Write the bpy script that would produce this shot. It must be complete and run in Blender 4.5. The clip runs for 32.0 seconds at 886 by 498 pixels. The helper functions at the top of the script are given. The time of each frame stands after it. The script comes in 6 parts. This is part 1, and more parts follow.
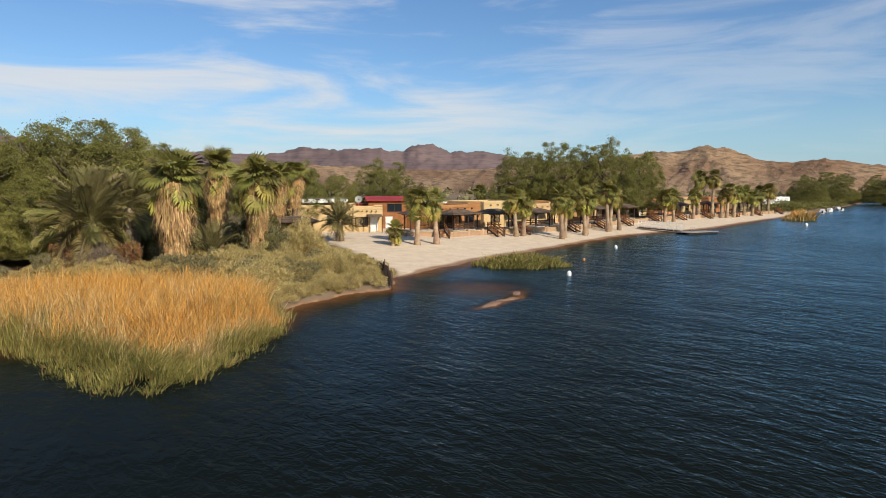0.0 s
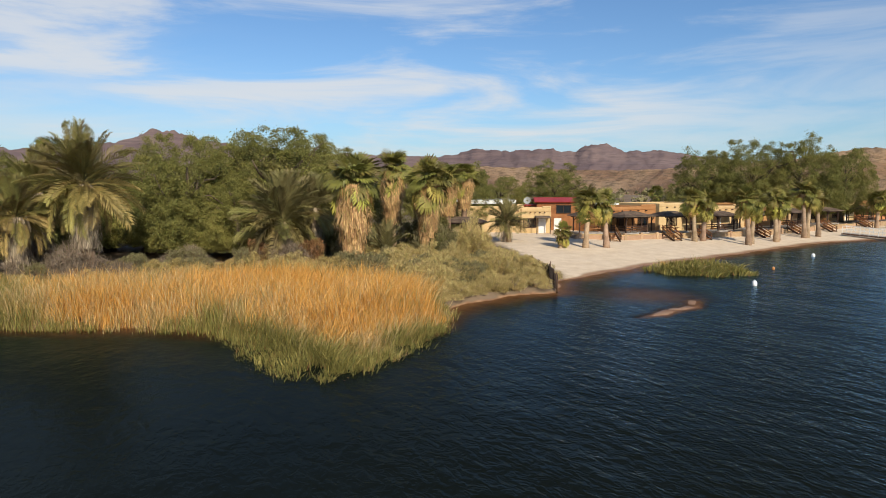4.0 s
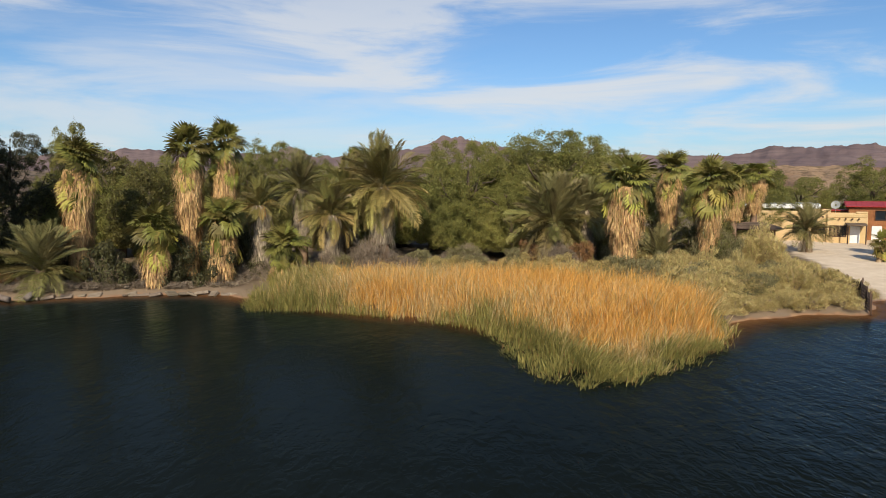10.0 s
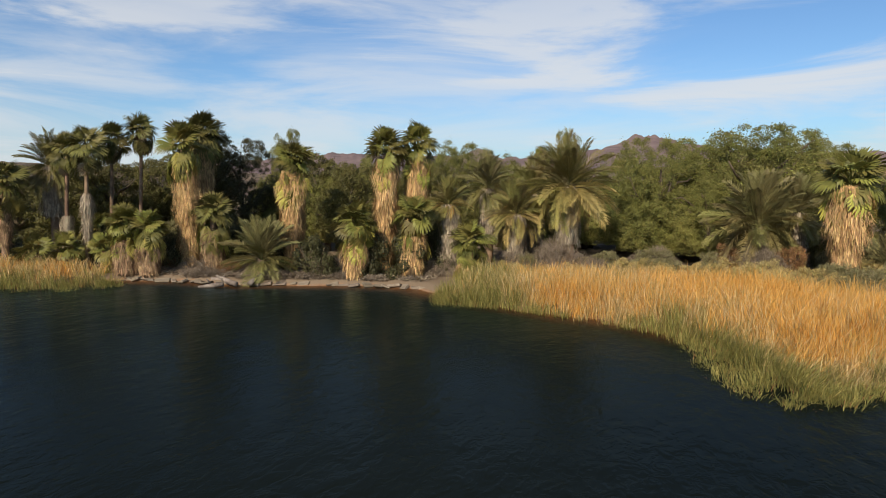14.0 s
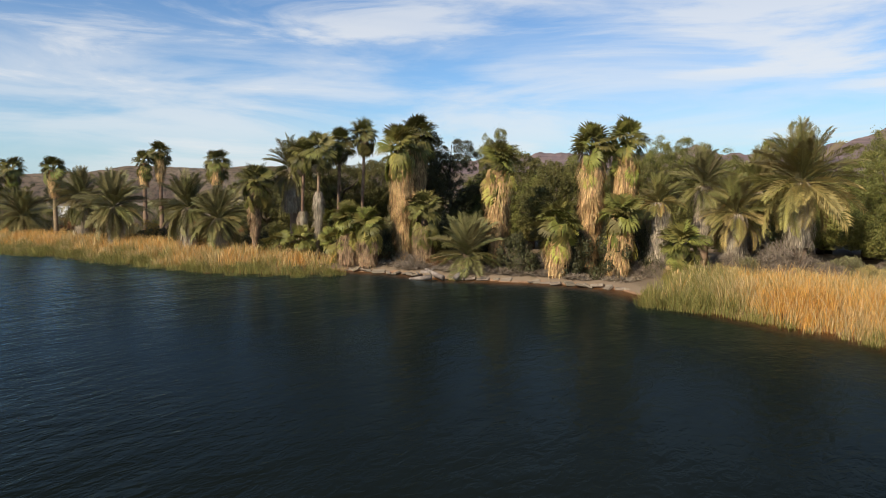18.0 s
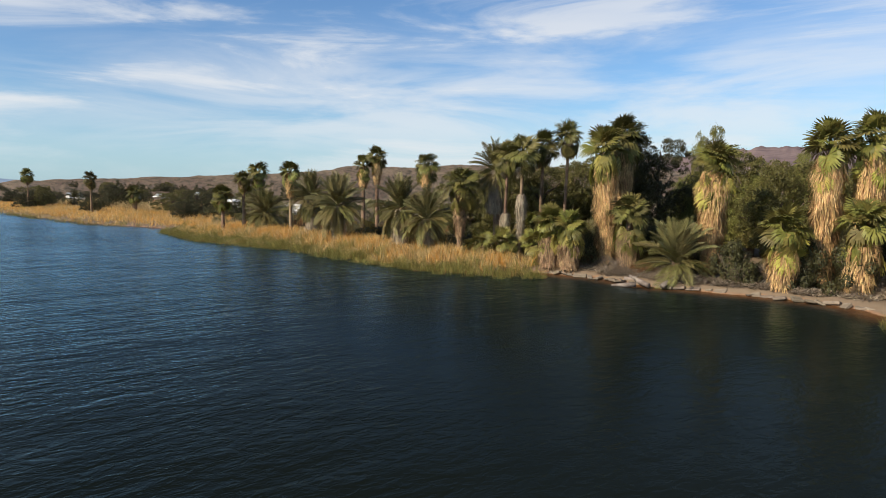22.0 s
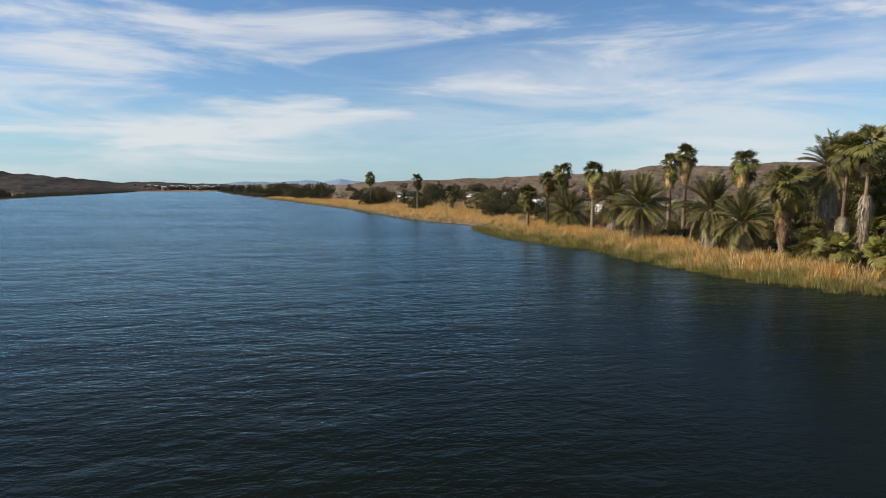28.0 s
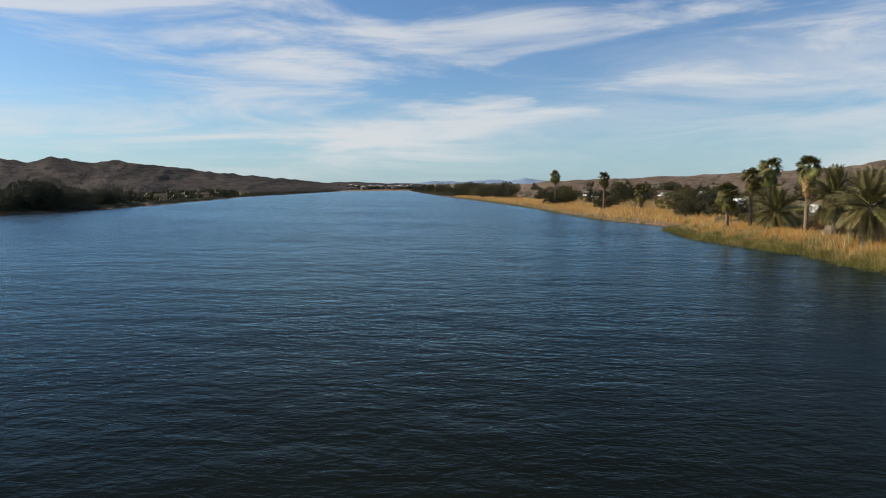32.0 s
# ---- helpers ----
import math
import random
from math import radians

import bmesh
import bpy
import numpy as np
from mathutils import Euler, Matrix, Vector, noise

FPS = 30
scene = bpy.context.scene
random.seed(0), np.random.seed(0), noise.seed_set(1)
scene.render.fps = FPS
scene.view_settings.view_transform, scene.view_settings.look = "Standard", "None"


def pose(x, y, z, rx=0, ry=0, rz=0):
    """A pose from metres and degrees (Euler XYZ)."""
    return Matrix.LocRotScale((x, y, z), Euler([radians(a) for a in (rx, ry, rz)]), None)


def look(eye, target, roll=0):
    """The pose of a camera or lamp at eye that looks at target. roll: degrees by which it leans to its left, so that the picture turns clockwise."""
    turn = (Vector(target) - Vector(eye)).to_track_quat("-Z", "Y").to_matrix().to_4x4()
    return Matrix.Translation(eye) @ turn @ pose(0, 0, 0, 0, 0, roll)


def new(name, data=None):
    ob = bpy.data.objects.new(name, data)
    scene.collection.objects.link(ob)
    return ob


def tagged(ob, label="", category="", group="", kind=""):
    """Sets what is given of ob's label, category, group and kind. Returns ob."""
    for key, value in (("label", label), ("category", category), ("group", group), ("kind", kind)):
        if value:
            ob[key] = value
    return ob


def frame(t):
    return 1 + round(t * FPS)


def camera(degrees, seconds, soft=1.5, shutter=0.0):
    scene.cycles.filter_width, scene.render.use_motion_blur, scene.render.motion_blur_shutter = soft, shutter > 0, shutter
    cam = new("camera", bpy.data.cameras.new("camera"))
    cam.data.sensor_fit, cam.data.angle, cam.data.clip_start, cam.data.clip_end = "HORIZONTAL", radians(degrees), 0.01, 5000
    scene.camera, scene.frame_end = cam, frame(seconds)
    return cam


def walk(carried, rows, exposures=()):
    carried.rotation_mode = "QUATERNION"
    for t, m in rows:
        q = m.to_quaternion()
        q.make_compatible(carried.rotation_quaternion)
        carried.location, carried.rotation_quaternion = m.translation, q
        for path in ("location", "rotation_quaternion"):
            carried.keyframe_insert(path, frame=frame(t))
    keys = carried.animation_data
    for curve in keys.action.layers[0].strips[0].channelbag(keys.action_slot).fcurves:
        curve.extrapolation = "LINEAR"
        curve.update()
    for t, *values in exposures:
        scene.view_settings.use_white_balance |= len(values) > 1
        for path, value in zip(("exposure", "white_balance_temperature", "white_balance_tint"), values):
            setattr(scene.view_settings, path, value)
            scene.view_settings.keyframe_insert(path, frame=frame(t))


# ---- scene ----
cam = camera(69.1, 32.0, soft=0.95)
PATH = [  # seconds, x, y, z, tilt, roll, yaw
    (0, -0, 0, 7, 84.53, -0.02, 0), (0.5, 0.04, 0.02, 6.97, 84.56, -0.07, 1.91),
    (1, 0.07, 0.04, 6.95, 84.58, -0.11, 3.75), (1.5, 0.1, 0.05, 6.94, 84.59, -0.13, 5.47),
    (2, 0.13, 0.06, 6.95, 84.6, -0.13, 7.32), (2.5, 0.16, 0.09, 6.96, 84.6, -0.1, 9.22),
    (3, 0.18, 0.15, 6.98, 84.61, -0.05, 11.14), (3.5, 0.21, 0.23, 7.01, 84.62, -0.02, 13.09),
    (5.5, 0.24, 0.32, 7.04, 84.64, -0.03, 21.05), (6, 0.28, 0.37, 7.05, 84.67, -0.03, 23.09),
    (6.5, 0.3, 0.39, 7.05, 84.68, -0.03, 25.13), (7, 0.32, 0.4, 7.05, 84.7, -0.03, 27.15),
    (7.5, 0.34, 0.43, 7.06, 84.72, -0.03, 29.11), (8, 0.34, 0.45, 7.09, 84.73, -0.03, 31.06),
    (8.5, 0.35, 0.47, 7.1, 84.74, -0.02, 32.96), (9, 0.35, 0.48, 7.1, 84.75, -0.02, 34.98),
    (9.5, 0.36, 0.5, 7.1, 84.76, -0.01, 37.02), (10, 0.38, 0.52, 7.09, 84.77, 0.01, 39.09),
    (10.5, 0.39, 0.53, 7.08, 84.78, 0.02, 41.08), (11, 0.39, 0.53, 7.06, 84.79, 0.05, 43.14),
    (11.5, 0.4, 0.53, 7.05, 84.8, 0.08, 45.17), (12, 0.41, 0.52, 7.04, 84.81, 0.09, 47.22),
    (12.5, 0.43, 0.52, 7.03, 84.81, 0.09, 49.31), (13, 0.44, 0.52, 7.01, 84.82, 0.1, 51.4),
    (13.5, 0.43, 0.54, 6.99, 84.83, 0.11, 53.46), (14, 0.41, 0.56, 6.97, 84.84, 0.11, 55.51),
    (14.5, 0.39, 0.6, 6.94, 84.84, 0.09, 57.75), (16.5, 0.39, 0.65, 6.89, 84.83, 0.06, 67.17),
    (17, 0.39, 0.7, 6.85, 84.82, 0.03, 69.43), (17.5, 0.4, 0.74, 6.83, 84.81, 0.01, 71.58),
    (18, 0.41, 0.75, 6.81, 84.8, -0.01, 73.69), (18.5, 0.41, 0.71, 6.82, 84.79, -0.02, 75.81),
    (19, 0.42, 0.66, 6.86, 84.77, -0.02, 77.9), (19.5, 0.42, 0.59, 6.9, 84.74, -0.02, 80.01),
    (20, 0.41, 0.53, 6.95, 84.71, 0, 82.14), (20.5, 0.4, 0.49, 7.01, 84.68, 0.04, 84.31),
    (21, 0.39, 0.46, 7.08, 84.64, 0.05, 86.48), (21.5, 0.39, 0.47, 7.16, 84.62, 0.04, 88.77),
    (22, 0.4, 0.48, 7.24, 84.6, 0.02, 91.26), (22.5, 0.41, 0.48, 7.31, 84.6, 0.02, 93.67),
    (23, 0.43, 0.47, 7.36, 84.59, 0.01, 96), (23.5, 0.45, 0.44, 7.39, 84.58, -0, 98.22),
    (24, 0.48, 0.4, 7.41, 84.58, -0.01, 100.33), (24.5, 0.51, 0.35, 7.42, 84.59, -0.01, 102.45),
    (25, 0.56, 0.31, 7.41, 84.61, -0.01, 104.62), (25.5, 0.65, 0.31, 7.36, 84.62, -0.01, 106.82),
    (27.5, 0.76, 0.33, 7.28, 84.63, -0.03, 115.16), (28, 0.83, 0.34, 7.21, 84.64, -0.04, 117.5),
    (28.5, 0.82, 0.32, 7.17, 84.64, -0.03, 119.69), (29, 0.74, 0.28, 7.15, 84.64, -0, 121.83),
    (29.5, 0.61, 0.22, 7.14, 84.64, -0.01, 123.9), (30, 0.45, 0.16, 7.13, 84.63, -0.06, 125.95),
    (30.5, 0.28, 0.11, 7.13, 84.62, -0.1, 127.92), (31, 0.13, 0.08, 7.14, 84.6, -0.12, 129.9),
    (31.5, -0.01, 0.06, 7.14, 84.59, -0.14, 131.88), (32, -0.14, 0.04, 7.14, 84.59, -0.2, 133.84),
]
walk(cam, [(t, pose(x, y, z, rx, 0, yaw) @ pose(0, 0, 0, 0, 0, roll)) for t, x, y, z, rx, roll, yaw in PATH],
     [(0, -0.08), (13, -0.08), (17, 0.06), (19, 0.12), (25, 0.12), (28, 0.0), (30, -0.1), (32, -0.1)])

# ---- daylight ----
SUN_AZ, SUN_EL = 214.0, 33.0      # degrees to the left of +y, and up
toward_sun = Vector((-math.sin(radians(SUN_AZ)) * math.cos(radians(SUN_EL)),
                     math.cos(radians(SUN_AZ)) * math.cos(radians(SUN_EL)), math.sin(radians(SUN_EL))))
sun_data = bpy.data.lights.new("sun", "SUN")
sun_data.energy, sun_data.angle, sun_data.color = 5.4, radians(0.6), (1.0, 0.89, 0.72)
sun = new("sun", sun_data)
sun.matrix_world = look(toward_sun * 200, (0, 0, 0))

world = bpy.data.worlds.new("sky")
scene.world = world
world.use_nodes = True


class Nodes:
    """Short hand for building a node tree."""

    def __init__(self, tree):
        self.tree = tree
        tree.nodes.clear()

    def add(self, kind, inputs=(), **settings):
        node = self.tree.nodes.new(kind)
        for key, value in settings.items():
            setattr(node, key, value)
        for key, value in dict(inputs).items():
            self.put(node.inputs[key], value)
        return node

    def put(self, socket, value):
        if isinstance(value, bpy.types.NodeSocket):
            self.tree.links.new(value, socket)
        elif isinstance(value, (tuple, list)) and len(value) == 3 and socket.type == "RGBA":
            socket.default_value = (*value, 1.0)
        else:
            socket.default_value = value

    def math(self, op, a, b=0.0, clamp=False):
        node = self.add("ShaderNodeMath", operation=op, use_clamp=clamp)
        self.put(node.inputs[0], a)
        self.put(node.inputs[1], b)
        return node.outputs[0]

    def mix(self, fac, a, b, blend="MIX"):
        node = self.add("ShaderNodeMix", data_type="RGBA", blend_type=blend)
        self.put(node.inputs[0], fac)
        self.put(node.inputs[6], a)
        self.put(node.inputs[7], b)
        return node.outputs[2]

    def noise(self, vector, scale, detail=4.0, rough=0.55, distort=0.0):
        node = self.add("ShaderNodeTexNoise", {"Vector": vector, "Scale": scale, "Detail": detail, "Roughness": rough,
                                              "Distortion": distort})
        return node.outputs[0]

    def ramp(self, value, lo, hi):
        node = self.add("ShaderNodeMapRange", {"Value": value, "From Min": lo, "From Max": hi}, interpolation_type="SMOOTHSTEP")
        return node.outputs[0]

    def stretch(self, vector, scale, turn=0.0):
        return self.add("ShaderNodeMapping", {"Vector": vector, "Scale": scale, "Rotation": (0, 0, radians(turn))}).outputs[0]


# sky with thin streaks of high cloud
w = Nodes(world.node_tree)
sky = w.add("ShaderNodeTexSky", sky_type="NISHITA", sun_disc=False, sun_elevation=radians(SUN_EL),
            sun_rotation=radians(360 - SUN_AZ), altitude=150.0, air_density=1.0, dust_density=0.6, ozone_density=1.6)
way = w.add("ShaderNodeTexCoord").outputs["Generated"]
axis = w.add("ShaderNodeSeparateXYZ", {0: way})
tilted = w.add("ShaderNodeMapping", {"Vector": way, "Rotation": (radians(3), radians(-2.5), 0), "Scale": (1.0, 1.0, 6.5)}).outputs[0]
streak = w.noise(tilted, 2.6, 9.0, 0.58, 0.55)
veil = w.noise(tilted, 1.15, 4.0, 0.5, 0.3)
cover = w.math("MULTIPLY", w.ramp(streak, 0.40, 0.64), w.ramp(veil, 0.26, 0.52))
low = w.ramp(axis.outputs[2], 0.0, 0.07)
high = w.ramp(axis.outputs[2], 0.50, 0.16)
cover = w.math("MULTIPLY", cover, w.math("MULTIPLY", w.math("ADD", w.math("MULTIPLY", low, 0.6), 0.4), w.math("ADD", w.math("MULTIPLY", high, 0.8), 0.2)))
clear = w.add("ShaderNodeVectorMath", {0: way, 1: (0.5, 0.866, 0.0)}, operation="DOT_PRODUCT").outputs["Value"]
cover = w.math("MULTIPLY", cover, w.math("SUBTRACT", 1.0, w.math("MULTIPLY", w.ramp(clear, 0.84, 0.97), 0.6)))
bank = w.add("ShaderNodeVectorMath", {0: way, 1: (-0.985, 0.17, 0.0)}, operation="DOT_PRODUCT").outputs["Value"]
broad = w.math("MULTIPLY", w.math("MULTIPLY", w.ramp(axis.outputs[2], 0.27, 0.15), w.ramp(axis.outputs[2], 0.02, 0.10)), w.ramp(bank, 0.55, 0.98))
cover = w.math("MAXIMUM", cover, w.math("MULTIPLY", w.math("MULTIPLY", broad, 0.75), w.ramp(streak, 0.30, 0.58)))
haze = w.math("MULTIPLY", w.ramp(axis.outputs[2], 0.16, 0.0), 0.55)
tinted = w.mix(1.0, sky.outputs[0], (0.78, 1.02, 1.26), "MULTIPLY")
hazy = w.mix(haze, tinted, (4.2, 6.2, 7.5))
clouded = w.mix(w.math("MULTIPLY", cover, 0.82), hazy, (7.8, 7.9, 8.0))
w.add("ShaderNodeOutputWorld", {"Surface": w.add("ShaderNodeBackground", {"Color": clouded, "Strength": 0.10}).outputs[0]})

# ---- materials ----
def material(name):
    m = bpy.data.materials.new(name)
    m.use_nodes = True
    return m, Nodes(m.node_tree)


def surface(name, dark, light, rough=0.8, scale=1.0, fine=12.0, bump=0.3, vary="object", spread=0.35, hue=0.03, through_light=0.0,
            metal=0.0, extra=None, amount=0.4):
    """A rough natural or painted surface: two colours in patches, fine grain, some change from piece to piece."""
    m, n = material(name)
    place = n.add("ShaderNodeTexCoord").outputs["Object"]
    patch = n.ramp(n.noise(place, scale, 5.0, 0.6), 0.3, 0.7)
    grain = n.noise(place, fine, 3.0, 0.6)
    colour = n.mix(patch, dark, light)
    colour = n.mix(n.math("MULTIPLY", n.ramp(grain, 0.35, 0.75), 0.35), colour, n.mix(0.5, dark, (0.02, 0.015, 0.01)))
    if extra:
        colour = n.mix(n.math("MULTIPLY", n.ramp(n.noise(place, scale * 2.7, 6.0, 0.65, 0.6), 0.52, 0.68), amount), colour, extra)
    if vary:
        chance = n.add("ShaderNodeObjectInfo").outputs["Random"] if vary == "object" else n.add("ShaderNodeNewGeometry").outputs["Random Per Island"]
        colour = n.add("ShaderNodeHueSaturation", {"Color": colour, "Hue": n.math("ADD", n.math("MULTIPLY", chance, hue), 0.5 - hue / 2),
                                                   "Value": n.math("ADD", n.math("MULTIPLY", n.math("FRACT", n.math("MULTIPLY", chance, 7.31)), 2 * spread), 1 - spread)}).outputs[0]
    bumped = n.add("ShaderNodeBump", {"Height": grain, "Strength": bump, "Distance": 0.04}).outputs[0]
    shader = n.add("ShaderNodeBsdfPrincipled", {"Base Color": colour, "Roughness": rough, "Metallic": metal, "Normal": bumped,
                                                "Specular IOR Level": 0.25}).outputs[0]
    if through_light:
        leak = n.add("ShaderNodeBsdfTranslucent", {"Color": colour}).outputs[0]
        shader = n.add("ShaderNodeMixShader", {0: through_light, 1: shader, 2: leak}).outputs[0]
    n.add("ShaderNodeOutputMaterial", {"Surface": shader})
    return m


FROND = surface("fan_frond_green", (0.13, 0.125, 0.030), (0.275, 0.245, 0.062), 0.5, 1.5, 9, 0.1, spread=0.35, hue=0.05, through_light=0.22)
FROND_OLD = surface("fan_frond_yellow_green", (0.29, 0.265, 0.055), (0.50, 0.42, 0.10), 0.55, 1.5, 9, 0.1, spread=0.35, hue=0.05, through_light=0.2)
FROND_DARK = surface("fan_frond_dark_green", (0.09, 0.085, 0.026), (0.205, 0.178, 0.05), 0.5, 1.5, 9, 0.1, spread=0.35, hue=0.04, through_light=0.15)
THATCH = surface("dead_frond_thatch", (0.32, 0.185, 0.075), (0.68, 0.44, 0.20), 0.9, 0.9, 7, 0.4, "island", 0.45, 0.03)
THATCH_GREY = surface("weathered_thatch", (0.26, 0.20, 0.14), (0.48, 0.39, 0.27), 0.9, 0.9, 7, 0.4, "island", 0.4, 0.03)
DATE_GREEN = surface("date_frond_green", (0.125, 0.11, 0.036), (0.27, 0.228, 0.078), 0.5, 1.2, 9, 0.1, spread=0.35, hue=0.05, through_light=0.09)
DATE_GOLD = surface("date_frond_olive_gold", (0.28, 0.22, 0.068), (0.50, 0.385, 0.135), 0.55, 1.2, 9, 0.1, spread=0.35, hue=0.05, through_light=0.18)
DATE_GREY = surface("date_frond_grey_green", (0.12, 0.108, 0.043), (0.26, 0.222, 0.088), 0.55, 1.2, 9, 0.1, spread=0.35, hue=0.04, through_light=0.09)
THATCH_BROWN = surface("dark_brown_thatch", (0.17, 0.10, 0.055), (0.40, 0.26, 0.14), 0.9, 0.9, 7, 0.4, "island", 0.5, 0.03)
STALK = surface("orange_fruit_stalk", (0.40, 0.19, 0.05), (0.55, 0.30, 0.09), 0.7, 2, 9, 0.2, "island")
PALM_TRUNK = surface("palm_trunk_bark", (0.14, 0.09, 0.055), (0.30, 0.20, 0.125), 0.9, 1.2, 8, 0.8, spread=0.2)
BEACH_TRUNK = surface("pale_palm_trunk_bark", (0.25, 0.17, 0.105), (0.44, 0.32, 0.21), 0.9, 1.2, 8, 0.8, spread=0.2)
BARK = surface("tree_bark", (0.07, 0.05, 0.035), (0.16, 0.12, 0.085), 0.95, 1.5, 9, 0.8)
LEAF_GREEN = surface("mesquite_leaf", (0.135, 0.138, 0.034), (0.29, 0.26, 0.068), 0.6, 0.25, 5, 0.1, "island", 0.4, 0.05, 0.14)
# dark tree leaf with shade already mixed into its colour
LEAF_DARK_SHADED = surface("shaded_green_tree_leaf", (0.044, 0.043, 0.017), (0.108, 0.097, 0.034), 0.55, 0.3, 5, 0.1, "island", 0.4, 0.04, 0.1)
LEAF_DARK = surface("dark_tree_leaf", (0.10, 0.093, 0.028), (0.21, 0.18, 0.054), 0.55, 0.3, 5, 0.1, "island", 0.4, 0.04, 0.2)
# far-bank trees stand against the sun: their shaded side is put into this colour
LEAF_BACKLIT = surface("backlit_tree_leaf", (0.035, 0.04, 0.018), (0.075, 0.078, 0.034), 0.6, 0.3, 5, 0.1, "island", 0.4, 0.04, 0.05)
LEAF_OLIVE = surface("olive_shrub_leaf", (0.42, 0.325, 0.125), (0.62, 0.49, 0.21), 0.7, 0.5, 6, 0.1, "island", 0.4, 0.05, 0.2)
LEAF_GREY = surface("grey_green_shrub_leaf", (0.18, 0.16, 0.075), (0.31, 0.27, 0.13), 0.7, 0.5, 6, 0.1, "island", 0.4, 0.04, 0.2)
LEAF_GOLD = surface("yellow_shrub_leaf", (0.30, 0.20, 0.04), (0.48, 0.33, 0.07), 0.7, 0.5, 6, 0.1, "island", 0.35, 0.04, 0.2)
LEAF_RUST = surface("rust_brown_shrub_leaf", (0.20, 0.10, 0.04), (0.36, 0.19, 0.08), 0.75, 0.5, 6, 0.1, "island", 0.4, 0.04, 0.15)
TWIG = surface("dry_twigs", (0.16, 0.12, 0.085), (0.32, 0.25, 0.18), 0.9, 0.8, 6, 0.3, "island", 0.45, 0.03)
STUCCO = surface("tan_stucco", (0.50, 0.33, 0.16), (0.60, 0.42, 0.22), 0.9, 0.5, 14, 0.25, spread=0.12, hue=0.02, extra=(0.36, 0.24, 0.12), amount=0.3)
STUCCO_GOLD = surface("yellow_stucco", (0.55, 0.39, 0.185), (0.63, 0.46, 0.245), 0.9, 0.5, 14, 0.25, spread=0.08, hue=0.01, extra=(0.45, 0.30, 0.13), amount=0.3)
STUCCO_RUST = surface("orange_brown_stucco", (0.40, 0.19, 0.07), (0.50, 0.26, 0.11), 0.9, 0.5, 14, 0.25, spread=0.15, hue=0.02, extra=(0.28, 0.14, 0.06), amount=0.3)
LOW_WALL = surface("tan_block_wall", (0.38, 0.25, 0.15), (0.48, 0.33, 0.20), 0.9, 0.6, 10, 0.4, spread=0.12, hue=0.02, extra=(0.26, 0.17, 0.10))
CEDAR = surface("brown_wood_siding", (0.24, 0.10, 0.035), (0.36, 0.16, 0.06), 0.75, 1.0, 16, 0.4, spread=0.15, hue=0.02)
DARK_WOOD = surface("dark_stained_wood", (0.045, 0.025, 0.017), (0.10, 0.055, 0.035), 0.75, 1.4, 14, 0.4, spread=0.3, hue=0.02)
SHINGLE = surface("brown_shingle", (0.085, 0.058, 0.04), (0.17, 0.12, 0.085), 0.9, 1.2, 10, 0.5, spread=0.3, hue=0.02)
RED_METAL = surface("red_metal_roof", (0.30, 0.025, 0.02), (0.40, 0.045, 0.03), 0.45, 0.7, 8, 0.1, spread=0.1, hue=0.01)
WHITE_PAINT = surface("white_paint", (0.70, 0.69, 0.66), (0.82, 0.81, 0.78), 0.5, 0.8, 10, 0.1, spread=0.08, hue=0.01, extra=(0.5, 0.47, 0.42), amount=0.25)
GREY_METAL = surface("grey_metal_roof", (0.22, 0.23, 0.22), (0.32, 0.33, 0.31), 0.5, 0.7, 8, 0.15, spread=0.2)
STEEL = surface("galvanised_steel", (0.35, 0.35, 0.34), (0.5, 0.5, 0.48), 0.4, 2, 10, 0.1, metal=0.8, spread=0.1)
RUBBER = surface("black_rubber", (0.015, 0.015, 0.015), (0.03, 0.03, 0.03), 0.7, 2, 10, 0.1, spread=0.1)
DECKING = surface("weathered_grey_planks", (0.30, 0.27, 0.24), (0.46, 0.42, 0.37), 0.85, 1.2, 12, 0.4, spread=0.2, hue=0.02)
CONCRETE = surface("old_bank_concrete", (0.17, 0.13, 0.092), (0.30, 0.24, 0.175), 0.95, 0.7, 9, 0.6, spread=0.25, hue=0.02, extra=(0.18, 0.13, 0.09))
BUOY_WHITE = surface("white_buoy_plastic", (0.78, 0.78, 0.76), (0.85, 0.85, 0.83), 0.35, 2, 10, 0.05, spread=0.03, hue=0)
BUOY_ORANGE = surface("orange_buoy_plastic", (0.55, 0.22, 0.06), (0.62, 0.28, 0.09), 0.4, 2, 10, 0.05, spread=0.03, hue=0)
DRIFTWOOD = surface("driftwood", (0.11, 0.085, 0.065), (0.30, 0.25, 0.20), 0.9, 1.5, 9, 0.7, spread=0.2)
NETTING = surface("dark_fence_net", (0.03, 0.022, 0.018), (0.07, 0.05, 0.04), 0.8, 2, 10, 0.2, spread=0.2)


def glass():
    m, n = material("dark_window_glass")
    n.add("ShaderNodeOutputMaterial", {"Surface": n.add("ShaderNodeBsdfPrincipled", {"Base Color": (0.015, 0.02, 0.025), "Roughness": 0.06,
                                                                                    "Specular IOR Level": 0.6}).outputs[0]})
    return m


GLASS = glass()


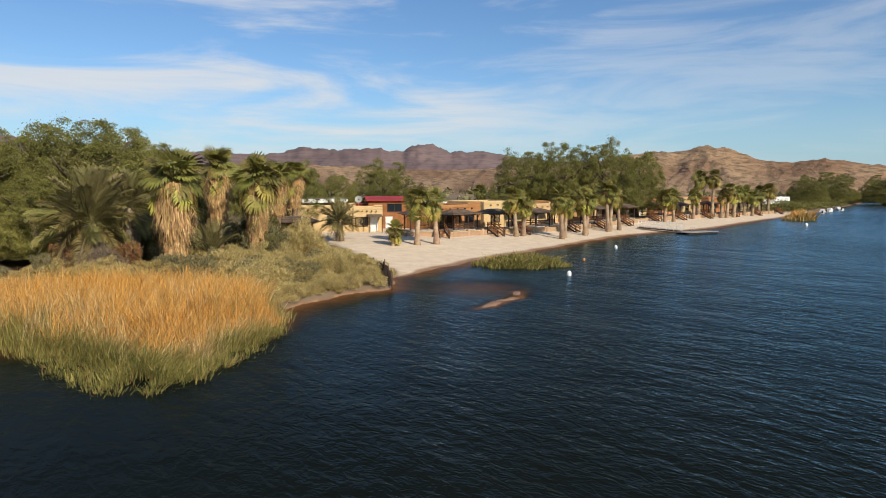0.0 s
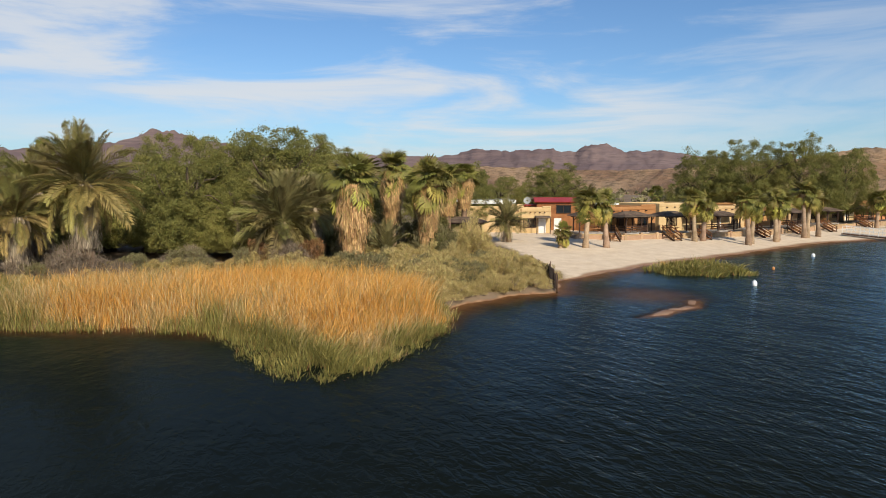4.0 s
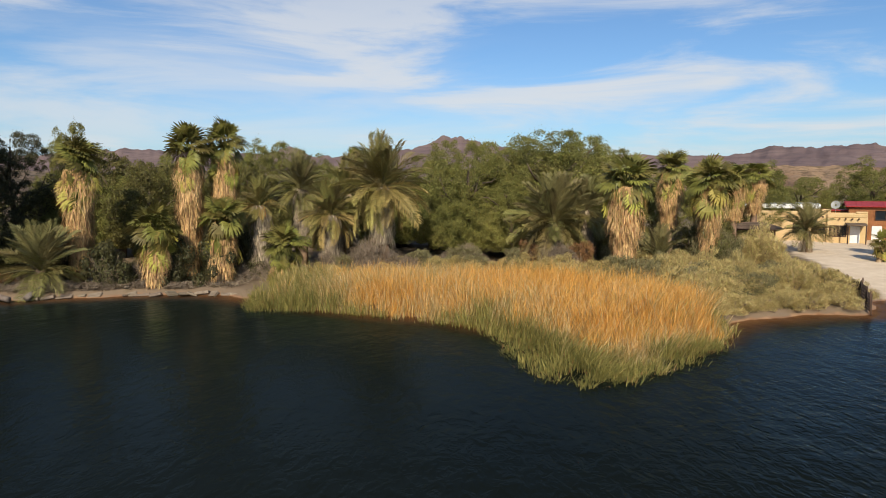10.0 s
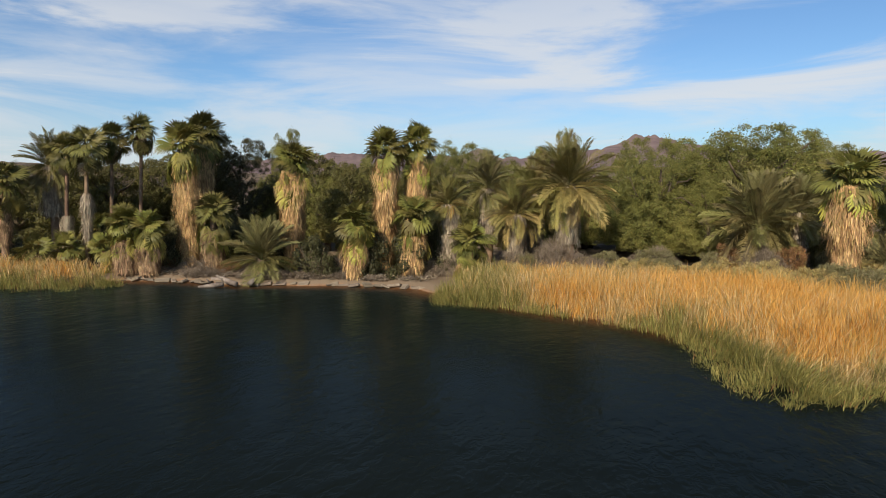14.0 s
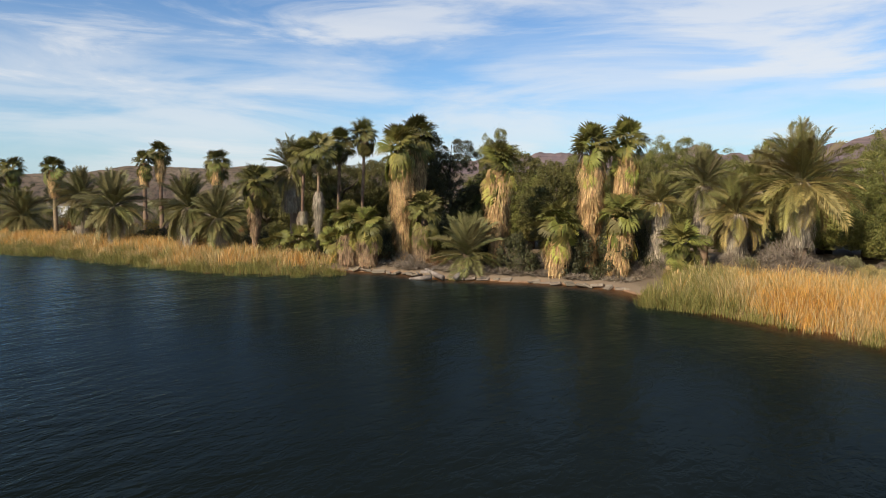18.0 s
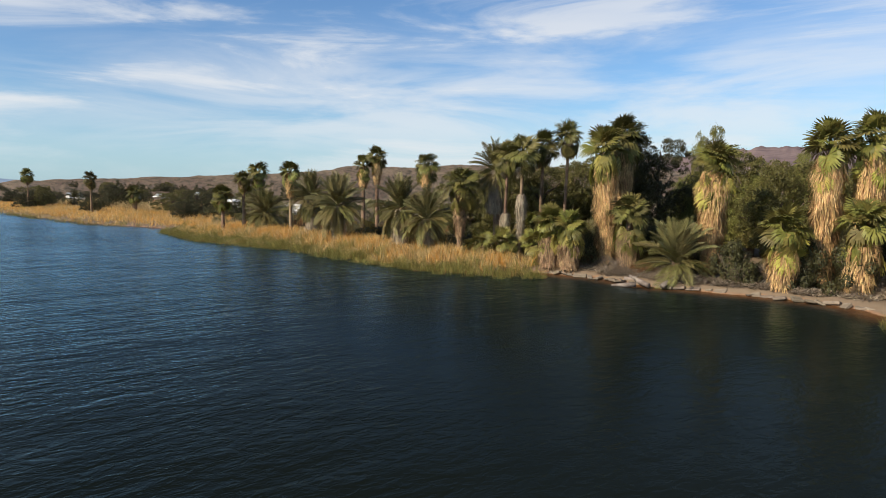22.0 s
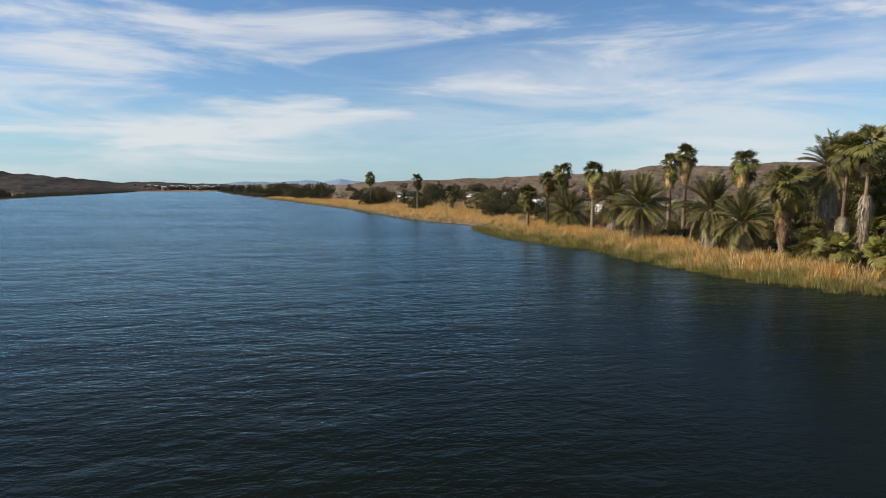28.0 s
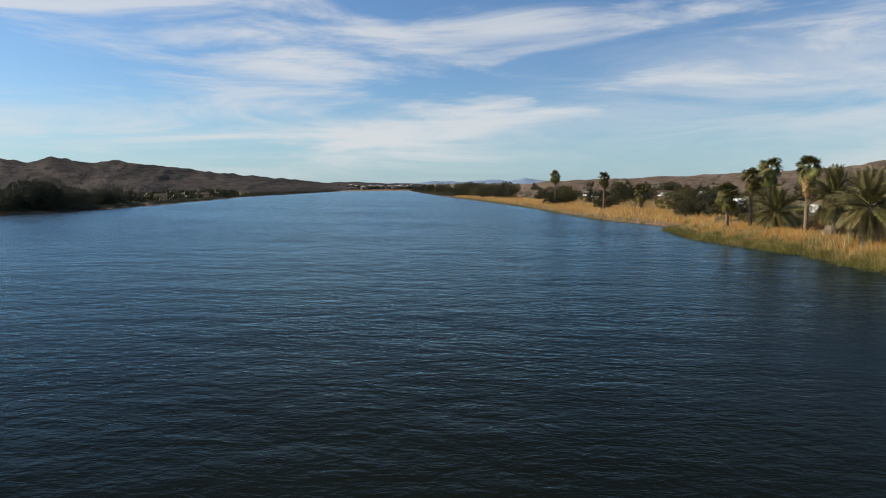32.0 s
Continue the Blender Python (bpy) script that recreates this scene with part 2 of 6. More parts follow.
def reed_material():
    """Cattail blades: green to straw to orange by the blade's own ripeness, and a little from blade to blade."""
    m, n = material("cattail_blade")
    ripe = n.add("ShaderNodeAttribute", attribute_name="ripe").outputs["Fac"]
    chance = n.add("ShaderNodeNewGeometry").outputs["Random Per Island"]
    fresh = n.mix(chance, (0.13, 0.14, 0.036), (0.40, 0.325, 0.10))
    dry = n.mix(chance, (0.63, 0.30, 0.055), (0.76, 0.46, 0.13))
    straw = n.mix(chance, (0.58, 0.40, 0.17), (0.78, 0.59, 0.32))
    colour = n.mix(n.ramp(ripe, 0.62, 0.95), n.mix(n.ramp(ripe, 0.2, 0.6), fresh, straw), dry)
    colour = n.mix(n.ramp(ripe, 1.08, 1.2), colour, n.mix(chance, (0.20, 0.085, 0.035), (0.38, 0.19, 0.08)))
    colour = n.add("ShaderNodeHueSaturation", {"Color": colour, "Value": n.math("ADD", n.math("MULTIPLY", n.math("FRACT", n.math("MULTIPLY", chance, 9.7)), 0.6), 0.7)}).outputs[0]
    body = n.add("ShaderNodeBsdfPrincipled", {"Base Color": colour, "Roughness": 0.7, "Specular IOR Level": 0.2}).outputs[0]
    leak = n.add("ShaderNodeBsdfTranslucent", {"Color": colour}).outputs[0]
    n.add("ShaderNodeOutputMaterial", {"Surface": n.add("ShaderNodeMixShader", {0: 0.25, 1: body, 2: leak}).outputs[0]})
    return m


REED = reed_material()


def ground_material():
    m, n = material("desert_soil_and_sand")
    place = n.add("ShaderNodeTexCoord").outputs["Object"]
    beach = n.add("ShaderNodeAttribute", attribute_name="beach").outputs["Fac"]
    wet = n.add("ShaderNodeAttribute", attribute_name="wet").outputs["Fac"]
    big, small, dust = n.noise(place, 0.035, 6, 0.6), n.noise(place, 0.9, 6, 0.65), n.noise(place, 14, 3, 0.6)
    soil = n.mix(n.ramp(big, 0.35, 0.65), (0.15, 0.105, 0.068), (0.235, 0.17, 0.11))
    soil = n.mix(n.math("MULTIPLY", n.ramp(small, 0.5, 0.7), 0.6), soil, (0.16, 0.12, 0.07))
    sand = n.mix(n.ramp(small, 0.3, 0.7), (0.60, 0.475, 0.335), (0.70, 0.575, 0.425))
    sand = n.mix(n.math("MULTIPLY", n.ramp(dust, 0.5, 0.8), 0.3), sand, (0.45, 0.36, 0.27))
    mud = n.mix(n.ramp(small, 0.35, 0.65), (0.24, 0.13, 0.07), (0.36, 0.215, 0.12))
    colour = n.mix(n.ramp(n.math("ADD", beach, n.math("MULTIPLY", n.math("SUBTRACT", small, 0.5), 0.5)), 0.3, 0.7), soil, sand)
    colour = n.mix(n.ramp(n.math("ADD", wet, n.math("MULTIPLY", n.math("SUBTRACT", small, 0.5), 0.4)), 0.25, 0.75), colour, mud)
    lumps = n.add("ShaderNodeBump", {"Height": small, "Strength": 0.6, "Distance": 0.12}).outputs[0]
    n.add("ShaderNodeOutputMaterial", {"Surface": n.add("ShaderNodeBsdfPrincipled", {"Base Color": colour, "Roughness": n.math("SUBTRACT", 0.95, n.math("MULTIPLY", wet, 0.45)),
                                                                                    "Normal": lumps, "Specular IOR Level": 0.25}).outputs[0]})
    return m


def rock_material(name, rock, pale, scrub, spots=0.03):
    m, n = material(name)
    place = n.add("ShaderNodeTexCoord").outputs["Object"]
    axes = n.add("ShaderNodeSeparateXYZ", {0: place})
    round_ = n.math("MULTIPLY", n.math("ARCTAN2", axes.outputs[1], axes.outputs[0]), 900.0)
    slope = n.add("ShaderNodeCombineXYZ", {0: round_, 1: n.math("MULTIPLY", axes.outputs[2], 3.5), 2: 0.0}).outputs[0]
    big, small = n.noise(slope, 0.008, 7, 0.62), n.noise(slope, spots * 1.6, 6, 0.65)
    colour = n.mix(n.ramp(big, 0.38, 0.62), rock, pale)
    colour = n.mix(n.math("MULTIPLY", n.ramp(small, 0.47, 0.60), 0.7), colour, scrub)
    gullies = n.noise(slope, spots * 0.7, 8, 0.7, 0.8)
    rough = n.add("ShaderNodeBump", {"Height": n.math("ADD", small, n.math("MULTIPLY", gullies, 3.0)), "Strength": 0.8, "Distance": 4.0}).outputs[0]
    n.add("ShaderNodeOutputMaterial", {"Surface": n.add("ShaderNodeBsdfPrincipled", {"Base Color": colour, "Roughness": 0.95, "Normal": rough, "Specular IOR Level": 0.1}).outputs[0]})
    return m


def water_material():
    """River water: dark body, clear over the shallows, small wind ripples of several lengths."""
    m, n = material("river_water")
    place = n.add("ShaderNodeTexCoord").outputs["Object"]
    shallow = n.add("ShaderNodeAttribute", attribute_name="shallow").outputs["Fac"]
    calm = n.add("ShaderNodeAttribute", attribute_name="calm").outputs["Fac"]
    # crests lie across the wind, so the place is turned before it is stretched
    def crest(turn, squeeze):
        return n.stretch(n.stretch(place, (1.0, 1.0, 1.0), turn), (squeeze, 1.0, 1.0))
    swell = n.noise(crest(-130, 0.58), 0.85, 3.0, 0.5, 0.4)
    chop = n.noise(crest(-124, 0.6), 2.6, 3.0, 0.55, 0.5)
    fine = n.noise(crest(-140, 0.55), 7.5, 2.0, 0.5, 0.3)
    gusts = n.ramp(n.noise(crest(-110, 0.35), 0.035, 4, 0.6), 0.3, 0.7)
    height = n.math("ADD", n.math("MULTIPLY", swell, 0.10), n.math("MULTIPLY", chop, n.math("ADD", n.math("MULTIPLY", gusts, 0.055), 0.045)))
    height = n.math("ADD", height, n.math("MULTIPLY", fine, n.math("ADD", n.math("MULTIPLY", gusts, 0.02), 0.008)))
    height = n.math("ADD", height, n.math("MULTIPLY", n.noise(crest(-128, 0.5), 0.26, 3.0, 0.5, 0.3), 0.18))
    height = n.math("ADD", height, n.math("MULTIPLY", n.noise(crest(-122, 0.45), 0.09, 3.0, 0.6, 0.3), 0.22))
    height = n.math("MULTIPLY", height, n.math("SUBTRACT", 1.0, n.math("MULTIPLY", calm, 0.60)))
    waves = n.add("ShaderNodeBump", {"Height": height, "Strength": 1.0, "Distance": 1.0}).outputs[0]
    body = n.mix(n.ramp(n.noise(place, 0.05, 3, 0.5), 0.35, 0.65), (0.0060, 0.0078, 0.0050), (0.0076, 0.0096, 0.0066))
    depths = n.add("ShaderNodeBsdfDiffuse", {"Color": body}).outputs[0]
    gloss = n.add("ShaderNodeBsdfGlossy", {"Color": (0.59, 0.82, 0.97), "Roughness": 0.20, "Normal": waves}).outputs[0]
    mirror = n.math("POWER", n.add("ShaderNodeFresnel", {"IOR": 1.33, "Normal": waves}).outputs[0], 1.65)
    surface_ = n.add("ShaderNodeMixShader", {0: mirror, 1: depths, 2: gloss}).outputs[0]
    clear = n.add("ShaderNodeBsdfTransparent", {"Color": (0.80, 0.70, 0.58)}).outputs[0]
    n.add("ShaderNodeOutputMaterial", {"Surface": n.add("ShaderNodeMixShader", {0: n.math("MULTIPLY", shallow, 0.80), 1: surface_, 2: clear}).outputs[0]})
    return m


GROUND, WATER = ground_material(), water_material()
# purple-brown rock, its tone lifted to include haze over the distance
ROCK_FAR = rock_material("hazed_purple_brown_rock", (0.17, 0.12, 0.116), (0.225, 0.162, 0.146), (0.12, 0.09, 0.094), 0.02)
ROCK_NEAR = rock_material("brown_desert_hill", (0.17, 0.115, 0.08), (0.25, 0.185, 0.125), (0.075, 0.066, 0.04), 0.07)
ROCK_TAN = rock_material("tan_desert_hill", (0.25, 0.145, 0.085), (0.40, 0.265, 0.155), (0.15, 0.105, 0.06), 0.05)
# brown hill rock with the shade of a backlit slope put into its colours
ROCK_BACKLIT = rock_material("backlit_brown_bank_hill", (0.045, 0.033, 0.029), (0.08, 0.061, 0.048), (0.018, 0.018, 0.012), 0.05)
# blue-grey of the distance haze, painted as rock colour
ROCK_HAZED = rock_material("haze_blue_distant_mountain", (0.20, 0.27, 0.36), (0.24, 0.31, 0.40), (0.18, 0.25, 0.34), 0.008)

# ---- mesh helpers ----
rng = np.random.default_rng(7)


def sheet(name, verts, faces, smooth=False):
    """A mesh from arrays of places and of equal-sided faces."""
    verts, faces = np.asarray(verts, np.float32), np.asarray(faces, np.int32)
    me = bpy.data.meshes.new(name)
    me.vertices.add(len(verts))
    me.vertices.foreach_set("co", verts.ravel())
    me.loops.add(faces.size)
    me.loops.foreach_set("vertex_index", faces.ravel())
    me.polygons.add(len(faces))
    me.polygons.foreach_set("loop_start", np.arange(0, faces.size, faces.shape[1], dtype=np.int32))
    me.update(calc_edges=True)
    if smooth:
        me.polygons.foreach_set("use_smooth", np.ones(len(faces), bool))
    return me


def value(me, name, values):
    me.attributes.new(name, "FLOAT", "POINT").data.foreach_set("value", np.asarray(values, np.float32))


def part(name, data, stuff, parent=None, label="", m=None):
    """Links a mesh or bmesh as one object, under its thing if there is one."""
    if isinstance(data, bmesh.types.BMesh):
        me = bpy.data.meshes.new(name)
        data.to_mesh(me)
        data.free()
        data = me
    if stuff and not data.materials:
        data.materials.append(stuff)
    ob = new(name, data)
    if parent:
        ob.parent = parent
    if m is not None:
        ob.matrix_basis = m
    if label:
        ob["label"] = label
    return ob


def thing(name, m, label, category, group="", kind=""):
    ob = new(name)
    ob.empty_display_size = 0.2
    ob.matrix_basis = m
    return tagged(ob, label, category, group, kind)


def box(bm, size, at=(0, 0, 0), turn=None, bevel=0.0):
    """A box with its centre at a place, its edges bevelled."""
    m = Matrix.Translation(at) @ (turn.to_4x4() if turn else Matrix.Identity(4)) @ Matrix.Diagonal((*size, 1))
    made = bmesh.ops.create_cube(bm, size=1.0, matrix=m)["verts"]
    if bevel:
        edges = list({e for v in made for e in v.link_edges})
        bmesh.ops.bevel(bm, geom=edges, offset=bevel, segments=1, affect="EDGES")
    return bm


def boxed(size, at=(0, 0, 0), bevel=0.0):
    return box(bmesh.new(), size, at, None, bevel)


def tube(points, radii, sides=8, wobble=0.0, seed=0, into=None):
    """A tapered round limb along points, closed at both ends."""
    points = [Vector(p) for p in points]
    r = np.random.default_rng(seed)
    verts, faces = [], []
    for i, p in enumerate(points):
        along = (points[min(i + 1, len(points) - 1)] - points[max(i - 1, 0)]).normalized()
        side = along.orthogonal().normalized() if abs(along.z) < 0.9 else Vector((1, 0, 0))
        side = (side - along * side.dot(along)).normalized()
        other = along.cross(side)
        for k in range(sides):
            a = 2 * math.pi * k / sides
            rad = radii[i] * (1 + wobble * r.uniform(-1, 1))
            verts.append(p + side * math.cos(a) * rad + other * math.sin(a) * rad)
    for i in range(len(points) - 1):
        for k in range(sides):
            a, b = i * sides + k, i * sides + (k + 1) % sides
            faces.append((a, b, b + sides, a + sides))
    verts += [points[0], points[-1]]
    n = len(verts)
    for k in range(sides):
        faces.append(((k + 1) % sides, k, n - 2, n - 2))
        a = (len(points) - 1) * sides
        faces.append((a + k, a + (k + 1) % sides, n - 1, n - 1))
    bm = into or bmesh.new()
    made = [bm.verts.new(v) for v in verts]
    for f in faces:
        bm.faces.new([made[i] for i in dict.fromkeys(f)]).smooth = True
    return bm


# ---- the river's outline and the lie of the land ----
NEAR_SHORE = [(700, 900), (330, 470), (151, 241), (79, 150), (45, 109), (26, 93), (15, 77.5), (4, 62.5), (0.3, 56), (-3.5, 50), (-3.8, 44), (-6.7, 41),
              (-8.6, 38), (-9.5, 31), (-12, 27), (-17, 27.6), (-23, 27.4), (-29, 25.5), (-34, 25), (-38.5, 24.9), (-43.2, 20.6),
              (-46.5, 15.5), (-52.0, 11.3), (-54.6, 8), (-55, 3), (-58, -2), (-66, -9), (-79, -19), (-92, -35), (-110, -48),
              (-117.6, -55.4), (-126, -69.8), (-141, -85.7), (-198, -144), (-305, -265), (-372, -346), (-520, -515), (-1200, -1275)]
FAR_SHORE = [(-960, -1275), (-310, -545), (-110, -281), (-70, -235), (-45, -216), (20, -190), (160, -110), (330, 80), (560, 420), (900, 900)]
RIVER = np.array(NEAR_SHORE + FAR_SHORE, float)


def inland(x, y):
    """Metres from the water's edge, above nought on land."""
    p = np.stack([np.asarray(x, float).ravel(), np.asarray(y, float).ravel()], -1)
    best, inside = np.full(len(p), 1e9), np.zeros(len(p), bool)
    for a, b in zip(RIVER, np.roll(RIVER, -1, 0)):
        ab = b - a
        s = np.clip(((p - a) @ ab) / (ab @ ab), 0, 1)
        best = np.minimum(best, np.hypot(*(p - a - s[:, None] * ab).T))
        cross = ((a[1] > p[:, 1]) != (b[1] > p[:, 1]))
        with np.errstate(divide="ignore", invalid="ignore"):
            xs = a[0] + (p[:, 1] - a[1]) * (b[0] - a[0]) / (b[1] - a[1] if b[1] != a[1] else 1e-9)
        inside ^= cross & (p[:, 0] < xs)
    return np.where(inside, -best, best).reshape(np.shape(x))


def wavy(x, y, size, seed=0.0):
    """Cheap rolling unevenness from a few crossed sines, about -1 to 1."""
    x, y = np.asarray(x) / size + seed, np.asarray(y) / size - seed
    return (np.sin(1.0 * x + 1.7 * y) + np.sin(2.3 * x - 1.1 * y + 1.3) * 0.6 + np.sin(-1.9 * x - 3.1 * y + 2.1) * 0.4 + np.sin(4.7 * x + 3.7 * y) * 0.25) / 2.0


def smooth_step(v, lo, hi):
    s = np.clip((np.asarray(v, float) - lo) / (hi - lo), 0, 1)
    return s * s * (3 - 2 * s)


def beachness(x, y):
    """One on the sandy resort beach, nought elsewhere."""
    return smooth_step(0.75 * np.asarray(x) + 0.35 * np.asarray(y), 13.0, 17.5) * smooth_step(-np.asarray(y), -190, -150)


def ground_height(x, y):
    x, y = np.asarray(x, float), np.asarray(y, float)
    d = inland(x, y) + 0.35 * wavy(x, y, 2.2)
    beach = beachness(x, y)
    sand = 0.07 * np.clip(d, 0, 14) + 0.02 * np.clip(d - 14, 0, 20)
    bank = 0.34 * smooth_step(d, -0.2, 0.7) + 0.035 * np.clip(d, 0, 16)
    z = np.where(d > 0, beach * sand + (1 - beach) * bank, 0)
    z = z + np.where(d > 0, 0.004 * np.clip(d - 30, 0, 150) + 0.014 * np.clip(d - 180, 0, 3000), 0)
    z = z + 0.05 * wavy(x, y, 1.1, 3.0) * smooth_step(d, 1, 4) + 0.5 * wavy(x, y, 25, 5.0) * smooth_step(d, 40, 90)
    bed = np.maximum(-2.6, 0.13 * d - 0.02)
    z = np.where(d > 0, z, bed)
    # sand bar just at the surface, and the muddy shelf off the point and under the cattails
    along, across = (x - 3.7) * 0.49 + (y - 40.0) * 0.87, (x - 3.7) * -0.87 + (y - 40.0) * 0.49
    bar = np.exp(-((along / 5.2) ** 4) - ((across - 0.045 * along ** 2 + 0.4 + 0.2 * np.sin(along * 1.7)) / 1.0) ** 2)
    shelf = np.exp(-((x - 2.5) / 8.5) ** 2 - ((y - 45.0) / 8.5) ** 2) * 0.84
    z = np.where(d < 0, np.maximum(z, np.minimum(0.005 + 0.03 * wavy(x, y, 0.7, 2.0), -0.9 + 1.1 * np.maximum(bar, shelf * 0.85))), z)
    return z


def height_at(x, y):
    return float(ground_height(np.array([x]), np.array([y]))[0])


def polar_grid(angles, radii):
    a, r = np.meshgrid(np.radians(angles), radii, indexing="ij")
    x, y = (-np.sin(a) * r).ravel(), (np.cos(a) * r).ravel()
    n, k = len(angles), len(radii)
    i, j = np.meshgrid(np.arange(n), np.arange(k - 1), indexing="ij")
    i2 = (i + 1) % n
    faces = np.stack([i * k + j, i2 * k + j, i2 * k + j + 1, i * k + j + 1], -1).reshape(-1, 4)
    return x, y, faces


angles = np.concatenate([np.arange(-40, 175, 0.42), np.arange(175, 320, 2.5)])
radii = np.concatenate([np.geomspace(2, 18, 10)[:-1], np.geomspace(18, 140, 170)[:-1], np.geomspace(140, 4600, 90)])
gx, gy, gf = polar_grid(angles, radii)
gz = ground_height(gx, gy)
ground_mesh = sheet("ground", np.stack([gx, gy, gz], -1), gf[:, ::-1], True)
value(ground_mesh, "beach", beachness(gx, gy) * smooth_step(-inland(gx, gy), -34, -26))
value(ground_mesh, "wet", smooth_step(-gz, -0.16, 0.02))
ground = tagged(part("ground", ground_mesh, GROUND), "dry brown desert soil with pale beach sand and red wet mud", "ground", kind="structure")

wr = np.concatenate([np.geomspace(0.5, 20, 16)[:-1], np.geomspace(20, 140, 110)[:-1], np.geomspace(140, 4600, 40)])
wa = np.concatenate([np.arange(-40, 175, 0.8), np.arange(175, 320, 3.0)])
wx, wy, wf = polar_grid(wa, wr)
water_mesh = sheet("water", np.stack([wx, wy, np.zeros_like(wx)], -1), wf[:, ::-1], True)
depth = -ground_height(wx, wy)
value(water_mesh, "shallow", 1 - smooth_step(depth, -0.02, 0.42))
lee = smooth_step(-np.hypot(wx + 34, (wy - 14) * 1.15), -36, -16)
value(water_mesh, "calm", np.maximum(lee, smooth_step(inland(wx, wy), -16, -2) * 0.7))
water = tagged(part("water", water_mesh, WATER), "dark blue-green river water rippled by light wind", "river", kind="structure")


# ---- hills and mountains ----
def mountain(name, profile, near, far, stuff, label, rugged, seed, step=0.18, reach=None, spurs=0.32):
    """A range that runs round the place: its ridge rises by bearing, with spurs and gullies down to its foot."""
    az = np.arange(profile[0][0], profile[-1][0], step)
    ridge = np.interp(az, [p[0] for p in profile], [p[1] for p in profile])
    rows = 50
    verts = np.zeros((len(az), rows, 3))
    for i, (a, e) in enumerate(zip(az, ridge)):
        near_, far_ = (near, far) if not reach else [float(np.interp(a, [r[0] for r in reach], [r[k] for r in reach])) for k in (1, 2)]
        fade = min(1.0, (a - az[0]) / 3.0, (az[-1] - a) / 3.0)
        for j in range(rows):
            s = j / (rows - 1) * 1.25
            d = near_ + (far_ - near_) * s
            d *= 1 + 0.04 * math.sin(a * 0.31 + seed)
            x, y = -math.sin(radians(a)) * d, math.cos(radians(a)) * d
            top = math.tan(radians(e)) * far_
            shape = min(s, 1.0) ** 1.7 if s <= 1 else 1 - (s - 1) * 2.0
            spur = noise.ridged_multi_fractal(Vector((a * spurs + 0.6 * s, s * 0.8, seed * 5.0)), 0.9, 2.1, 5, 1.0, 2.0) - 1.0
            crag = noise.hetero_terrain(Vector((x, y, seed * 37.0)) / (0.12 * far), 0.9, 2.1, 6, 0.6) if rugged else 0
            gully = 0.55 + 0.45 * noise.ridged_multi_fractal(Vector((a * spurs * 1.8 + 1.5 * s, s * 5.0, seed * 11.0)), 0.9, 2.1, 5, 1.0, 2.0)
            h = top * shape * (1 + rugged * (0.10 * (crag - 1.0)) + (0.14 if rugged >= 1 else 0.30) * (gully - 1) * (1 - 0.6 * min(s, 1) ** 3)) + (0.08 if rugged >= 1 else 0.26) * top * spur * min(s, 1.0) * (1.15 - min(s, 1.0)) + rugged * 0.05 * top * (gully - 1) * min(s, 1)
            verts[i, j] = (x, y, max(-6 + 7.0 * min(s * 4, 1), h * fade + 6.0 * min(s * 4, 1)) if j else -4)
    # bring the skyline to its true height, with small crags
    run = np.hypot(verts[..., 0], verts[..., 1])
    seen = np.degrees(np.arctan2(verts[:, 4:, 2] - 7, run[:, 4:])).max(1)
    edge = np.minimum(1, np.minimum((az - az[0]) / 3, (az[-1] - az) / 3))
    crag = np.array([0.20 * rugged * noise.fractal(Vector((a * 1.1, seed, 0)), 0.8, 2.1, 6) for a in az])
    factor = np.clip((ridge * edge + crag * edge) / np.maximum(seen, 0.15), 0.3, 1.6)
    wide = 13
    factor = np.convolve(np.pad(factor, wide // 2, mode="edge"), np.hanning(wide + 2)[1:-1] / np.hanning(wide + 2).sum(), "valid")
    verts[:, 1:, 2] *= factor[:, None]
    if rugged >= 1:
        peaks = np.array([0.22 - abs(noise.fractal(Vector((a * 0.75, seed + 5.0, 0)), 0.8, 2.2, 5)) for a in az]) * 0.07
        verts[:, 1:, 2] *= 1 + peaks[:, None] * np.linspace(0, 1.25, rows)[None, 1:].clip(0, 1) ** 2
    n, k = len(az), rows
    i, j = np.meshgrid(np.arange(n - 1), np.arange(k - 1), indexing="ij")
    faces = np.stack([i * k + j, i * k + j + 1, (i + 1) * k + j + 1, (i + 1) * k + j], -1).reshape(-1, 4)
    return tagged(part(name, sheet(name, verts.reshape(-1, 3), faces, True), stuff), label, "mountain", kind="structure")


mountain("mountain_range_far", [(-16, 1.5), (-6, 2.7), (-3.8, 3.1), (-0.8, 3.1), (0.7, 3.7), (2.2, 3.8), (3.7, 3.1), (5.7, 3.5), (9.6, 3.25), (12, 3.5),
                                (15, 2.8), (21, 2.9), (30, 3.2), (35, 3.9), (37.4, 4.6), (39.2, 4.7), (40.6, 4.0), (42.4, 3.5), (46, 3.2), (48.4, 2.9), (50.4, 2.9),
                                (52.4, 3.7), (54, 3.1), (58, 3.0), (63, 3.2), (66, 3.2), (72, 2.6), (80, 1.8)],
         1700, 3300, ROCK_FAR, "far jagged purple-brown desert mountain range", 1.0, 3)
mountain("hills_east", [(-40, 1.2), (-34, 1.6), (-30.5, 2.2), (-28.2, 1.9), (-26, 2.2), (-23.7, 3.1), (-22, 3.4), (-20, 2.9), (-17.7, 3.0), (-14.4, 2.4), (-9, 2.0), (-5.8, 1.7),
                        (-1, 1.5), (4, 1.6), (9, 1.9), (16, 2.0), (24, 1.4), (34, 0.8)],
         420, 1150, ROCK_TAN, "bare brown desert hills behind the resort", 0.8, 8)
